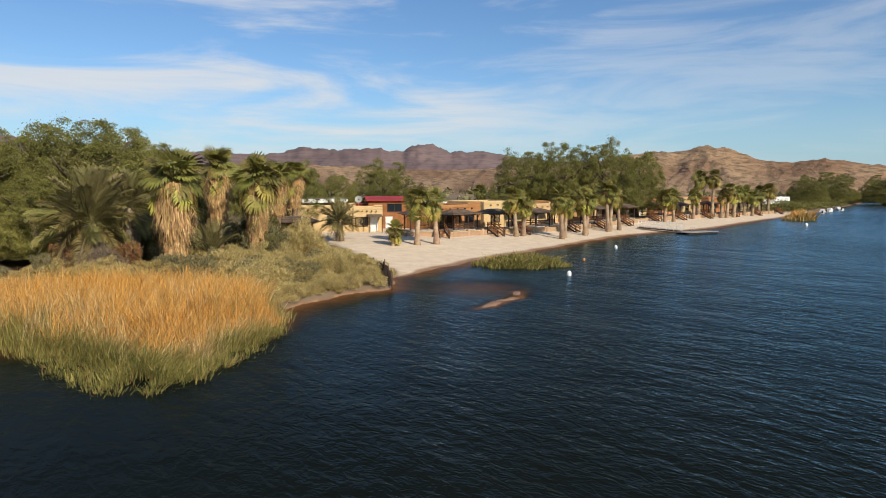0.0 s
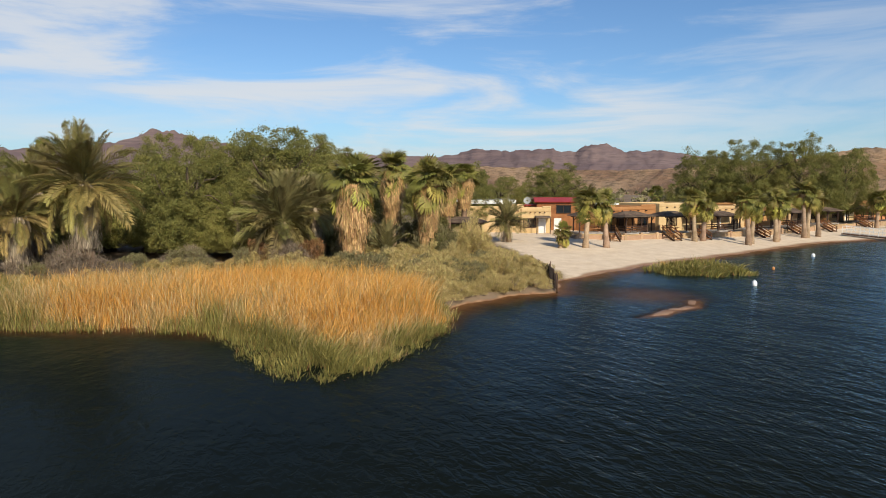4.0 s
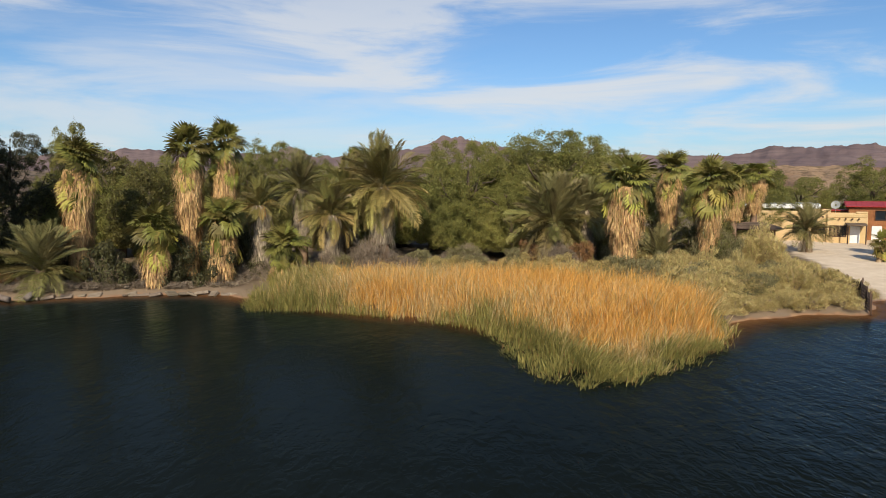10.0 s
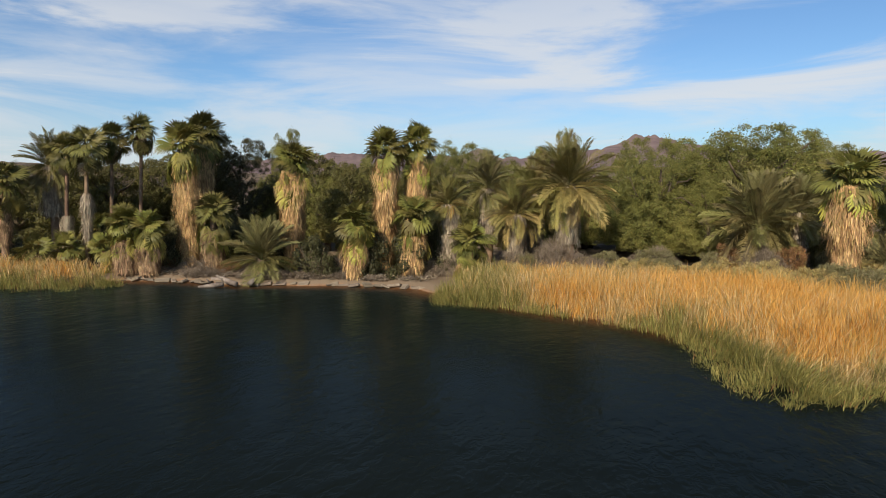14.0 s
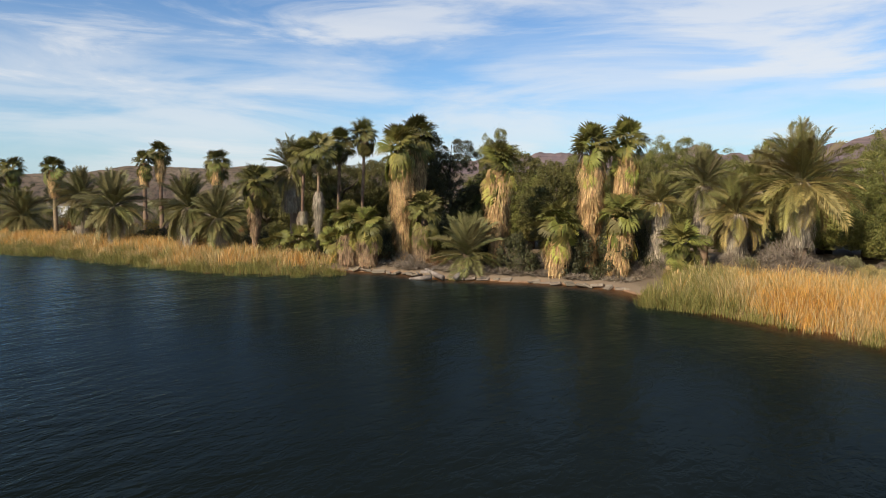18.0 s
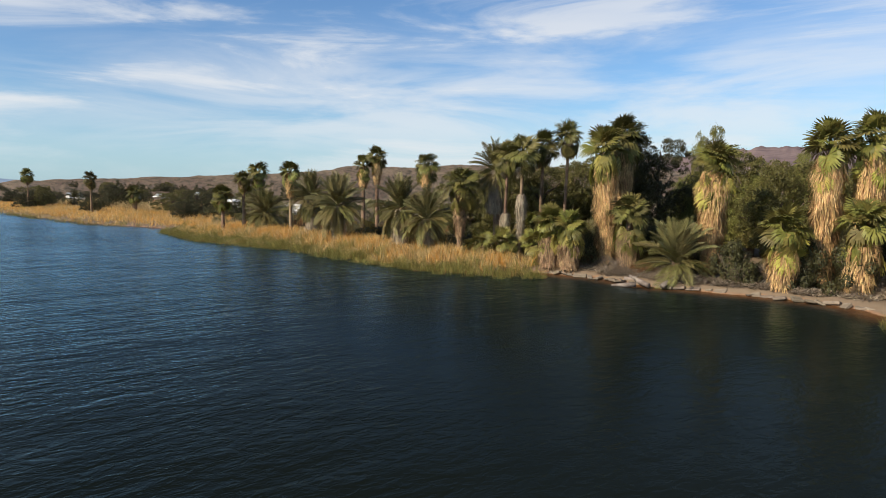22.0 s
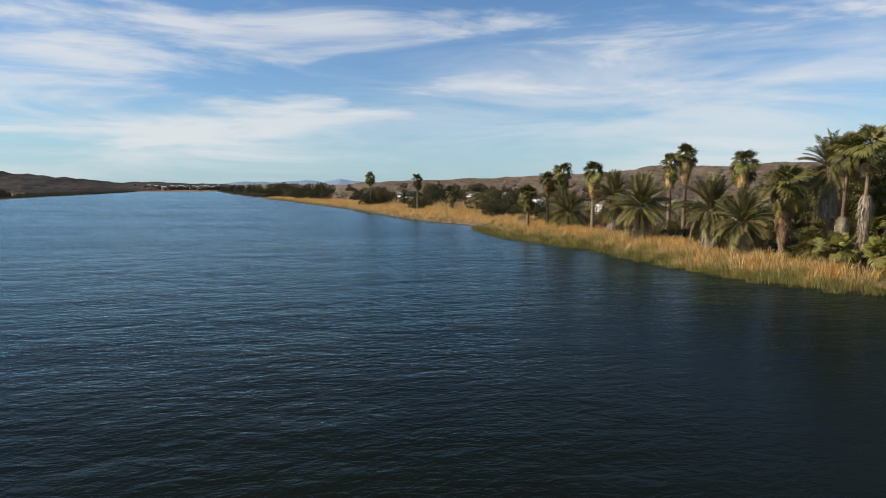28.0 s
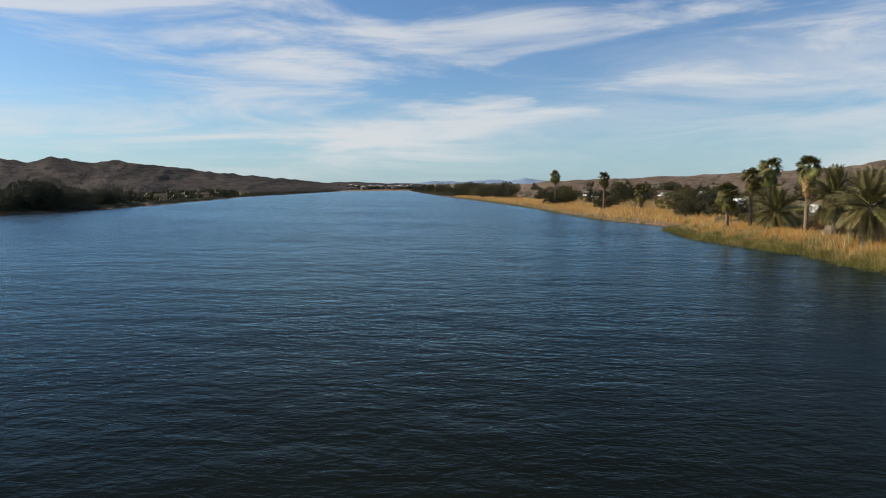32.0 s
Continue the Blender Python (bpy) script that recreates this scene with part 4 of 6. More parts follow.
# ---- net fence at the end of the beach ----
fence = thing("net_fence", pose(-4.4, 47.4, 0), "dark sagging net fence on crooked posts at the beach edge", "fence")
posts = [(0.9, -3.4), (0.5, -1.9), (0.0, 0.0), (-0.9, 1.8), (-1.7, 3.4)]
for i, (x, y) in enumerate(posts):
    z = max(0.0, height_at(x - 4.4, y + 47.4))
    part("post", tube([(x, y, z - 0.3), (x + 0.08 * (i % 3 - 1), y, z + 1.35 - 0.1 * (i % 2))], [0.055, 0.045], 7, 0.1, i), DARK_WOOD, fence)
for (x0, y0), (x1, y1) in zip(posts, posts[1:]):
    bm = bmesh.new()
    z = max(0.0, height_at((x0 + x1) / 2 - 4.4, (y0 + y1) / 2 + 47.4))
    a, b = Vector((x0, y0, z)), Vector((x1, y1, z))
    for i in range(9):
        for k_ in range(2):
            p0 = a.lerp(b, i / 8)
            p1 = a.lerp(b, min(1, max(0, i / 8 + (0.35 if k_ else -0.35))))
            bmesh.ops.create_cube(bm, size=1, matrix=look(p0.lerp(p1, 0.5) + Vector((0, 0, 0.6)), p1 + Vector((0, 0, 1.15))) @ Matrix.Diagonal((0.035, 0.035, 1.15, 1)))
    part("net", bm, NETTING, fence)

# ---- bank edge and driftwood ----
bank_edge = tagged(thing("bank_edge", pose(0, 0, 0), "broken pale concrete slabs along the river bank", "bank edging"), kind="structure")
line = [Vector(p) for p in ((-37.6, 25.2), (-41, 22.6), (-43.4, 20.2), (-46.6, 15.3), (-49.3, 12.9), (-52.2, 11.0), (-54.8, 7.8))]
r = np.random.default_rng(3)
for a, b in zip(line, line[1:]):
    d = 0.0
    while d < (b - a).length - 0.3:
        size = r.uniform(0.3, 1.1)
        p = a.lerp(b, min(1, (d + size / 2) / (b - a).length))
        d += size * 0.8 + r.uniform(-0.1, 0.3)
        ang = math.atan2(b.y - a.y, b.x - a.x)
        slab = boxed((size, r.uniform(0.25, 0.75), r.uniform(0.10, 0.24)), bevel=0.04)
        part("slab", slab, CONCRETE, bank_edge, "", pose(p.x + r.normal(0, 0.14), p.y + r.normal(0, 0.14), r.uniform(0.0, 0.15), r.normal(0, 11), r.normal(0, 9), math.degrees(ang) + r.normal(0, 24)))
for i, (x, y, turn, long, rise) in enumerate(((-46.2, 14.4, 200, 2.4, 10), (-45.7, 15.2, 120, 1.6, 24), (-46.6, 13.6, 240, 1.8, -6), (-49.6, 13.6, 30, 1.7, 4))):
    log = thing("driftwood_log", pose(x, y, 0.22, 0, 0, turn), "grey weathered driftwood log lying at the water's edge", "log", "driftwood")
    part("stem", tube([(0, 0, 0), (long * 0.4, 0.1, long * 0.4 * math.sin(radians(rise))), (long, -0.05, long * math.sin(radians(rise)))], [0.2, 0.17, 0.09], 9, 0.15, i), DRIFTWOOD, log)
    part("stub", tube([(long * 0.5, 0.05, 0.1), (long * 0.62, 0.4, 0.45)], [0.08, 0.04], 7, 0.1, i), DRIFTWOOD, log)


# ---- far houses upstream ----
def far_house(m, wide, deep, tall, stuff, roof_stuff, label, group):
    ob = thing("house", m, label, "house", group)
    part("wall", boxed((wide, deep, tall), (0, 0, tall / 2 - 0.3), 0.05), stuff, ob)
    bm = bmesh.new()
    ridge = tall * 0.38
    vs = [bm.verts.new(p) for p in ((-wide / 2 - 0.4, -deep / 2 - 0.5, tall - 0.3), (wide / 2 + 0.4, -deep / 2 - 0.5, tall - 0.3), (wide / 2 + 0.4, deep / 2 + 0.5, tall - 0.3),
                                     (-wide / 2 - 0.4, deep / 2 + 0.5, tall - 0.3), (-wide / 2 - 0.4, 0, tall - 0.3 + ridge), (wide / 2 + 0.4, 0, tall - 0.3 + ridge))]
    for f in ((0, 1, 5, 4), (2, 3, 4, 5), (1, 2, 5), (3, 0, 4), (3, 2, 1, 0)):
        bm.faces.new([vs[i] for i in f])
    part("roof", bm, roof_stuff, ob)
    for i in range(3):
        window(ob, (-wide * 0.32 + i * wide * 0.32, -deep / 2 - 0.03, tall * 0.45), (wide * 0.12, tall * 0.3))
    return ob


r = np.random.default_rng(12)
for i in range(30):
    az, d = 136.6 + 6.2 * (i + r.uniform(0, 0.8)) / 30, r.uniform(1960, 2300)
    x, y = -math.sin(radians(az)) * d, math.cos(radians(az)) * d
    big = r.uniform(6, 15)
    far_house(pose(x, y, 3 + (d - 1960) * 0.04, 0, 0, az + 180 + r.uniform(-25, 25)), big, big * 0.7, r.uniform(3.5, 6), (WHITE_PAINT, STUCCO, CONCRETE, STUCCO_RUST)[i % 4], (GREY_METAL, SHINGLE, WHITE_PAINT)[i % 3],
              "far house on the river bend", "far houses")
x, y = -math.sin(radians(115.3)) * 235, math.cos(radians(115.3)) * 235
far_house(pose(x, y, height_at(x, y), 0, 0, 115.3 + 180 + 15), 3.2, 3.5, 2.6, RED_METAL, SHINGLE, "small red building among the trees upstream", "houses upstream")
for i, (az, d, wide) in enumerate(((126.0, 430, 13), (123.0, 400, 6), (120.9, 380, 9), (130.6, 560, 13), (111.6, 330, 8), (114.7, 300, 5))):
    x, y = -math.sin(radians(az)) * d, math.cos(radians(az)) * d
    far_house(pose(x, y, height_at(x, y), 0, 0, az + 180 + 20), wide * 0.8, 5, 3.0, WHITE_PAINT, GREY_METAL, "low white house among the trees upstream", "houses upstream")

# ---- plants ----
def spin(az, el, roll=0.0):
    return (Matrix.Rotation(radians(az), 4, "Z") @ Matrix.Rotation(radians(-el), 4, "Y") @ Matrix.Rotation(radians(roll), 4, "X"))


def fan_frond(seed, droop):
    """A palmate frond that reaches one metre along +x: a stalk and a folded fan of pointed segments."""
    r = np.random.default_rng(seed)
    verts, faces = [], []

    def add(points):
        first = len(verts)
        verts.extend(points)
        return first
    stalk = 0.47
    hub = np.array([stalk, 0, -0.05 * droop])
    a = add([(0, -0.02, 0), (0, 0.02, 0), (hub[0], 0.013, hub[2]), (hub[0], -0.013, hub[2]), (0, 0, -0.03), (hub[0], 0, hub[2] - 0.02)])
    faces += [(a, a + 1, a + 2, a + 3), (a + 1, a + 4, a + 5, a + 2), (a + 4, a, a + 3, a + 5)]
    count = 23
    for i in range(count):
        t = (i + 0.5) / count * 2 - 1
        ang = t * radians(128) + r.normal(0, 0.04)
        length = (0.55 - 0.14 * abs(t)) * r.uniform(0.88, 1.08)
        hinge = radians(22 + 50 * droop)
        out = np.array([math.cos(ang) * math.cos(hinge), math.sin(ang), -math.cos(ang) * math.sin(hinge)])
        side = np.array([-math.sin(ang) * math.cos(hinge), math.cos(ang), math.sin(ang) * math.sin(hinge)])
        fold = 0.02 * (1 if i % 2 else -1)
        mid = hub + out * length * 0.64 + np.array([0, 0, 0.04 - 0.06 * droop * abs(t) + fold])
        tip = hub + out * length * (0.97 - 0.15 * droop) + np.array([0, 0, -0.03 - 0.15 * droop * r.uniform(0.6, 1.3)])
        wide = 0.037
        a = add([tuple(hub), tuple(mid - side * wide), tuple(mid + side * wide), tuple(tip - side * 0.006), tuple(tip + side * 0.006)])
        faces += [(a, a + 1, a + 2, a + 2), (a + 1, a + 3, a + 4, a + 2)]
    return from_faces("frond", verts, faces)


def from_faces(name, verts, faces):
    me = bpy.data.meshes.new(name)
    me.from_pydata([tuple(v) for v in verts], [], [tuple(dict.fromkeys(f)) for f in faces])
    me.update()
    return me


def feather_frond(seed, arch, pairs=44):
    """A pinnate frond one metre long that arches along +x, with two rows of narrow leaflets."""
    r = np.random.default_rng(seed)
    verts, faces = [], []
    pts = [np.array([s * (1 - 0.12 * arch * s), 0, 0.10 * s * (1 - s) - 0.42 * arch * s ** 2.2]) for s in np.linspace(0, 1, 9)]
    for i, p in enumerate(pts):
        w_ = 0.017 * (1 - 0.85 * i / 8)
        verts += [tuple(p + (0, -w_, 0)), tuple(p + (0, w_, 0)), tuple(p + (0, 0, -w_ * 1.3))]
        if i:
            a = (i - 1) * 3
            faces += [(a, a + 1, a + 4, a + 3), (a + 1, a + 2, a + 5, a + 4), (a + 2, a, a + 3, a + 5)]
    for i in range(pairs):
        s = 0.16 + 0.83 * (i + 0.5) / pairs
        k = s * 8
        p = pts[int(k)] * (1 - k % 1) + pts[min(int(k) + 1, 8)] * (k % 1)
        ahead = pts[min(int(k) + 1, 8)] - pts[int(k)]
        ahead /= np.linalg.norm(ahead)
        length = 0.25 * math.sin(math.pi * min(0.95, 0.18 + 0.72 * s)) * r.uniform(0.85, 1.15) + 0.03
        for sign in (-1, 1):
            out = ahead * r.uniform(0.7, 1.1) + np.array([0, sign * 0.8, r.uniform(0.12, 0.5)])
            out /= np.linalg.norm(out)
            flat = np.cross(out, ahead)
            flat /= np.linalg.norm(flat) + 1e-9
            across = ahead * 0.0115
            a = len(verts)
            tip = p + out * length + np.array([0, 0, -0.05 * arch - 0.02])
            mid = p + out * length * 0.5 + np.array([0, 0, 0.012])
            verts += [tuple(p), tuple(mid - across), tuple(mid + across), tuple(tip)]
            faces += [(a, a + 1, a + 3, a + 2)]
    return from_faces("frond", verts, faces)


FAN_MESH = {}
FEATHER_MESH = {}


def frond_mesh(kind, variant, stuff):
    """Fronds share their meshes: one for each shape and material."""
    store = FAN_MESH if kind == "fan" else FEATHER_MESH
    if (variant, stuff.name) not in store:
        me = fan_frond(11 + variant, (0.05, 0.22, 0.48, 0.85)[variant]) if kind == "fan" else feather_frond(31 + variant, (0.12, 0.4, 0.7, 1.1)[variant])
        me.materials.append(stuff)
        store[variant, stuff.name] = me
    return store[variant, stuff.name]


def strips(tops, outs, lengths, widths, r, flare=0.1):
    """Hanging dead blades: thin bent strips from points, each leaning outward a little."""
    n = len(tops)
    side = np.stack([-outs[:, 1], outs[:, 0], np.zeros(n)], -1) * widths[:, None] / 2
    lean = outs * (lengths * r.uniform(0.3, 1.4, n) * flare)[:, None]
    mid = tops + lean - np.stack([0 * lengths, 0 * lengths, lengths * 0.55], -1)
    end = tops + lean * r.uniform(0.2, 1.6, n)[:, None] - np.stack([0 * lengths, 0 * lengths, lengths], -1) + r.normal(0, 0.10, (n, 3))
    verts = np.stack([tops - side * 0.5, tops + side * 0.5, mid + side, mid - side, end + side * 0.25, end - side * 0.25], 1)
    a = np.arange(n)[:, None] * 6
    faces = np.concatenate([a + [0, 1, 2, 3], a + [3, 2, 4, 5]], 0)
    return verts.reshape(-1, 3), faces


def skirt_mesh(length, r_top, r_low, seed):
    """The petticoat of dead fronds round a palm's trunk, from 0 down to -length, in ragged overlapping layers."""
    r = np.random.default_rng(seed)

    def girth_at(s, ang):
        wide = np.interp(s, [0, 0.14, 0.38, 1], [r_top * 0.78, r_top * 1.06, r_top, r_low])
        return wide * (1 + 0.10 * np.sin(s * length * 2.1 + seed) + 0.10 * np.sin(ang * 3 + s * 5 + seed) + 0.07 * np.sin(ang * 7 - s * length * 3))
    n = int(520 * length * max(r_top, 0.5)) + 140
    layers = max(2, round(length / 0.5))
    s = np.clip((r.integers(0, layers, n) + r.normal(0.3, 0.2, n)) / layers, 0, 1)
    ang = r.uniform(0, 2 * np.pi, n)
    rad = girth_at(s, ang) * r.uniform(0.70, 1.04, n)
    outs = np.stack([np.cos(ang), np.sin(ang), 0 * ang], -1)
    tops = outs * rad[:, None] - np.stack([0 * s, 0 * s, s * length - 0.25], -1)
    verts, faces = strips(tops, outs, np.minimum(r.uniform(0.25, 0.8, n), (1 - s) * length + 0.35), r.uniform(0.02, 0.07, n), r, 0.2)
    # inner body, so that no light shows through
    k, m = 12, 9
    core = []
    for b in range(m):
        wide = float(girth_at(b / (m - 1), 0.0)) * 0.72
        core += [(math.cos(2 * math.pi * a / k) * wide, math.sin(2 * math.pi * a / k) * wide, 0.1 - length * b / (m - 1)) for a in range(k)]
    cf = [(b * k + a, b * k + (a + 1) % k, (b + 1) * k + (a + 1) % k, (b + 1) * k + a) for b in range(m - 1) for a in range(k)]
    base = len(verts)
    return sheet("skirt", np.concatenate([verts, core]), np.concatenate([faces, np.array(cf) + base]))


def joined_crown(placed):
    """Many fronds as one mesh, for palms that stay far off."""
    verts, faces, slots, stuffs = [], [], [], []
    for me, m in placed:
        first = len(verts)
        verts.extend(tuple(m @ v.co) for v in me.vertices)
        if me.materials[0] not in stuffs:
            stuffs.append(me.materials[0])
        for p in me.polygons:
            faces.append(tuple(first + i for i in p.vertices))
            slots.append(stuffs.index(me.materials[0]))
    out = bpy.data.meshes.new("crown")
    out.from_pydata(verts, [], faces)
    for stuff in stuffs:
        out.materials.append(stuff)
    out.polygons.foreach_set("material_index", slots)
    out.update()
    return out


def fan_palm(x, y, heart, skirt, reach, seed, label, group, fresh=FROND, old=FROND_OLD, thatch=THATCH, lean=(0.0, 0.0), girth=0.32,
             skirt_r=1.0, count=30, joined=False, dead=7, drop=0.1, fall=0.0, low_r=0.6, bark=PALM_TRUNK):
    r = np.random.default_rng(seed)
    base = height_at(x, y) - 0.08
    foot_x, foot_y = x - lean[0], y - lean[1]
    base = height_at(foot_x, foot_y) - 0.08
    tall = heart - base
    ob = thing("fan_palm", pose(foot_x, foot_y, base), label, "palm tree", group)
    pts = [(lean[0] * s ** 1.4, lean[1] * s ** 1.4, tall * s) for s in np.linspace(0, 1, 9)]
    rad = [girth * (1.45 - 0.6 * s if s < 0.15 else 1.15 - 0.35 * s) for s in np.linspace(0, 1, 9)]
    part("trunk", tube(pts, rad, 9, 0.07, seed), bark, ob)
    top = Vector(pts[-1])
    hung = min(skirt, tall - drop - 0.1)
    if hung > 0.15:
        tilt = Vector((lean[0], lean[1], tall)).to_track_quat("Z", "X").to_matrix().to_4x4()
        part("skirt", skirt_mesh(hung, skirt_r, skirt_r * (low_r if hung > 2.5 else 0.92), seed), thatch, ob, "hanging skirt of dead tan fronds",
             Matrix.Translation(Vector(pts[-1]).lerp(Vector(pts[0]), drop / tall)) @ tilt)
    placed = []
    for i in range(count):
        s = (i + 0.5) / count
        # the upper fronds stand out all round; the older ones hang below them along the stem
        hangs = s > 1 - 0.42 * min(1.0, fall + 0.25)
        el = r.uniform(-62, -18) if hangs else 82 - 92 * s / (1 - 0.42 * min(1.0, fall + 0.25)) + r.normal(0, 12)
        variant = (2 if i % 2 else 3) if hangs else 0 if s < 0.2 else 1 if s < 0.45 else 2
        size = reach * r.uniform(0.78, 1.08)
        stuff = old if s > 0.62 and i % 4 else fresh
        sink = r.uniform(0.2, 1.9) * fall if hangs else 0.3 * s
        m = Matrix.Translation(top + Vector((0, 0, 0.25 - sink))) @ spin(i * 137.5 + r.normal(0, 16), el, r.normal(0, 30)) @ Matrix.Scale(size, 4)
        placed.append(("frond", frond_mesh("fan", variant, stuff), m))
    for i in range(dead):
        m = (Matrix.Translation(top + Vector((0, 0, -0.35))) @ spin(r.uniform(0, 360), -r.uniform(55, 80), r.normal(0, 20)) @ Matrix.Scale(reach * r.uniform(0.7, 0.95), 4))
        placed.append(("dead_frond", frond_mesh("fan", 3, thatch), m))
    if joined:
        part("crown", joined_crown([(me, m) for _, me, m in placed if _ == "frond"]), fresh, ob)
    else:
        for name, me, m in placed:
            part(name, me, None, ob, "", m)
    return ob


def date_palm(x, y, heart, length, seed, label, group, fresh=DATE_GREEN, old=DATE_GOLD, count=46, low=-48, stalks=0, thatch=True, joined=False):
    r = np.random.default_rng(seed)
    base = height_at(x, y) - 0.08
    tall = max(0.35, heart - base)
    ob = thing("date_palm", pose(x, y, base), label, "palm tree", group)
    pts = [(0.12 * math.sin(s * 2 + seed), 0.1 * math.sin(s * 3 + seed), tall * s) for s in np.linspace(0, 1, 8)]
    part("trunk", tube(pts, [0.34 * (1.2 - 0.25 * s) for s in np.linspace(0, 1, 8)], 10, 0.16, seed), PALM_TRUNK, ob)
    top = Vector(pts[-1])
    if thatch and tall > 1.6:
        part("skirt", skirt_mesh(min(tall - 0.25, 4.2), 0.7, 0.95, seed), THATCH_GREY, ob, "grey-brown dead fronds hanging round the trunk", Matrix.Translation(top + Vector((0, 0, -0.2))))
    placed = []
    for i in range(count):
        s = (i + 0.5) / count
        el = 84 + (low - 84) * s + r.normal(0, 9)
        variant = 0 if s < 0.25 else 1 if s < 0.6 else 2 if s < 0.85 else 3
        size = length * r.uniform(0.85, 1.12)
        stuff = old if s > 0.55 else fresh
        placed.append((frond_mesh("feather", variant, stuff), Matrix.Translation(top + Vector((0, 0, 0.2 - 0.4 * s))) @ spin(i * 137.5 + r.normal(0, 14), el, r.normal(0, 22)) @ Matrix.Scale(size, 4)))
    if joined:
        part("crown", joined_crown(placed), fresh, ob)
    else:
        for me, m in placed:
            part("frond", me, None, ob, "", m)
        if tall > 2.0:
            for i in range(9):
                m = Matrix.Translation(top + Vector((0, 0, -0.4))) @ spin(i * 41 + r.normal(0, 12), -r.uniform(52, 78), r.normal(0, 20)) @ Matrix.Scale(length * r.uniform(0.6, 0.85), 4)
                part("dead_frond", frond_mesh("feather", 2, THATCH_GREY), None, ob, "dry grey-brown hanging frond", m)
    if stalks:
        n = stalks
        ang = r.uniform(0, 2 * np.pi, n)
        outs = np.stack([np.cos(ang), np.sin(ang), 0 * ang], -1)
        verts, faces = strips(outs * r.uniform(0.2, 0.55, n)[:, None] + np.array([0, 0, -0.1]), outs, r.uniform(0.6, 1.3, n), r.uniform(0.04, 0.1, n), r, 0.45)
        part("fruit_stalk", sheet("fruit_stalk", verts, faces), STALK, ob, "hanging orange fruit cluster", Matrix.Translation(top))
    return ob


def leaves(centres, radii, number, size, r, narrow=0.45, flow=0.0):
    """Leaf sprays over the uneven outside of overlapping lobes: small bent quads that face all ways."""
    centres, radii = np.asarray(centres), np.asarray(radii)
    p = np.zeros((0, 3))
    d = np.zeros((0, 3))
    while len(p) < number:
        n = number * 2
        which = r.choice(len(centres), n, p=radii ** 2 / (radii ** 2).sum())
        u = r.normal(0, 1, (n, 3))
        u /= np.linalg.norm(u, axis=1)[:, None]
        q = u * 3.1 + which[:, None] * 1.7
        bumps = (np.sin(q[:, 0] * 2.1 + q[:, 1]) + np.sin(q[:, 1] * 2.7 - q[:, 2] * 1.3) + np.sin(q[:, 2] * 3.3 + q[:, 0] * 1.9)) / 3
        fine = np.sin(q[:, 0] * 7.3 + q[:, 2] * 5.1) * np.sin(q[:, 1] * 6.7 - q[:, 0] * 4.9)
        rad = radii[which] * (1 + 0.30 * bumps + 0.22 * fine) * (1.06 - np.abs(r.normal(0, 0.13, n)))
        s = centres[which] + u * rad[:, None]
        near = np.linalg.norm(s[:, None] - centres[None], axis=2) / radii[None]
        near[np.arange(n), which] = 9
        ok = (near.min(1) > 0.78) & (s[:, 2] > 0.0)
        p, d = np.concatenate([p, s[ok]]), np.concatenate([d, u[ok]])
    p, d = p[:number], d[:number]
    u = r.normal(0, 1, (number, 3)) + d * 0.7 + np.array([0, 0, flow])
    u /= np.linalg.norm(u, axis=1)[:, None]
    v = np.cross(u, r.normal(0, 1, (number, 3)) + d * 0.6)
    v /= np.linalg.norm(v, axis=1)[:, None]
    if flow < 0.3:
        # broad-leaved sprays lie over the outside of their lobe, so that each lobe has a lit and a shaded side
        face = d + r.normal(0, 0.42, (number, 3)) + np.array([0, 0, 0.15])
        u = np.cross(face, r.normal(0, 1, (number, 3)))
        u /= np.linalg.norm(u, axis=1)[:, None]
        v = np.cross(face, u)
        v /= np.linalg.norm(v, axis=1)[:, None]
    ln = size * r.uniform(0.6, 1.4, number)
    a, b = u * ln[:, None], v * (ln * narrow)[:, None]
    verts = np.stack([p - a, p - b * 0.9 - a * 0.1, p + a + np.array([0, 0, -0.15 * size]), p + b * 0.9 - a * 0.1], 1).reshape(-1, 3)
    return verts, np.arange(number * 4).reshape(-1, 4)


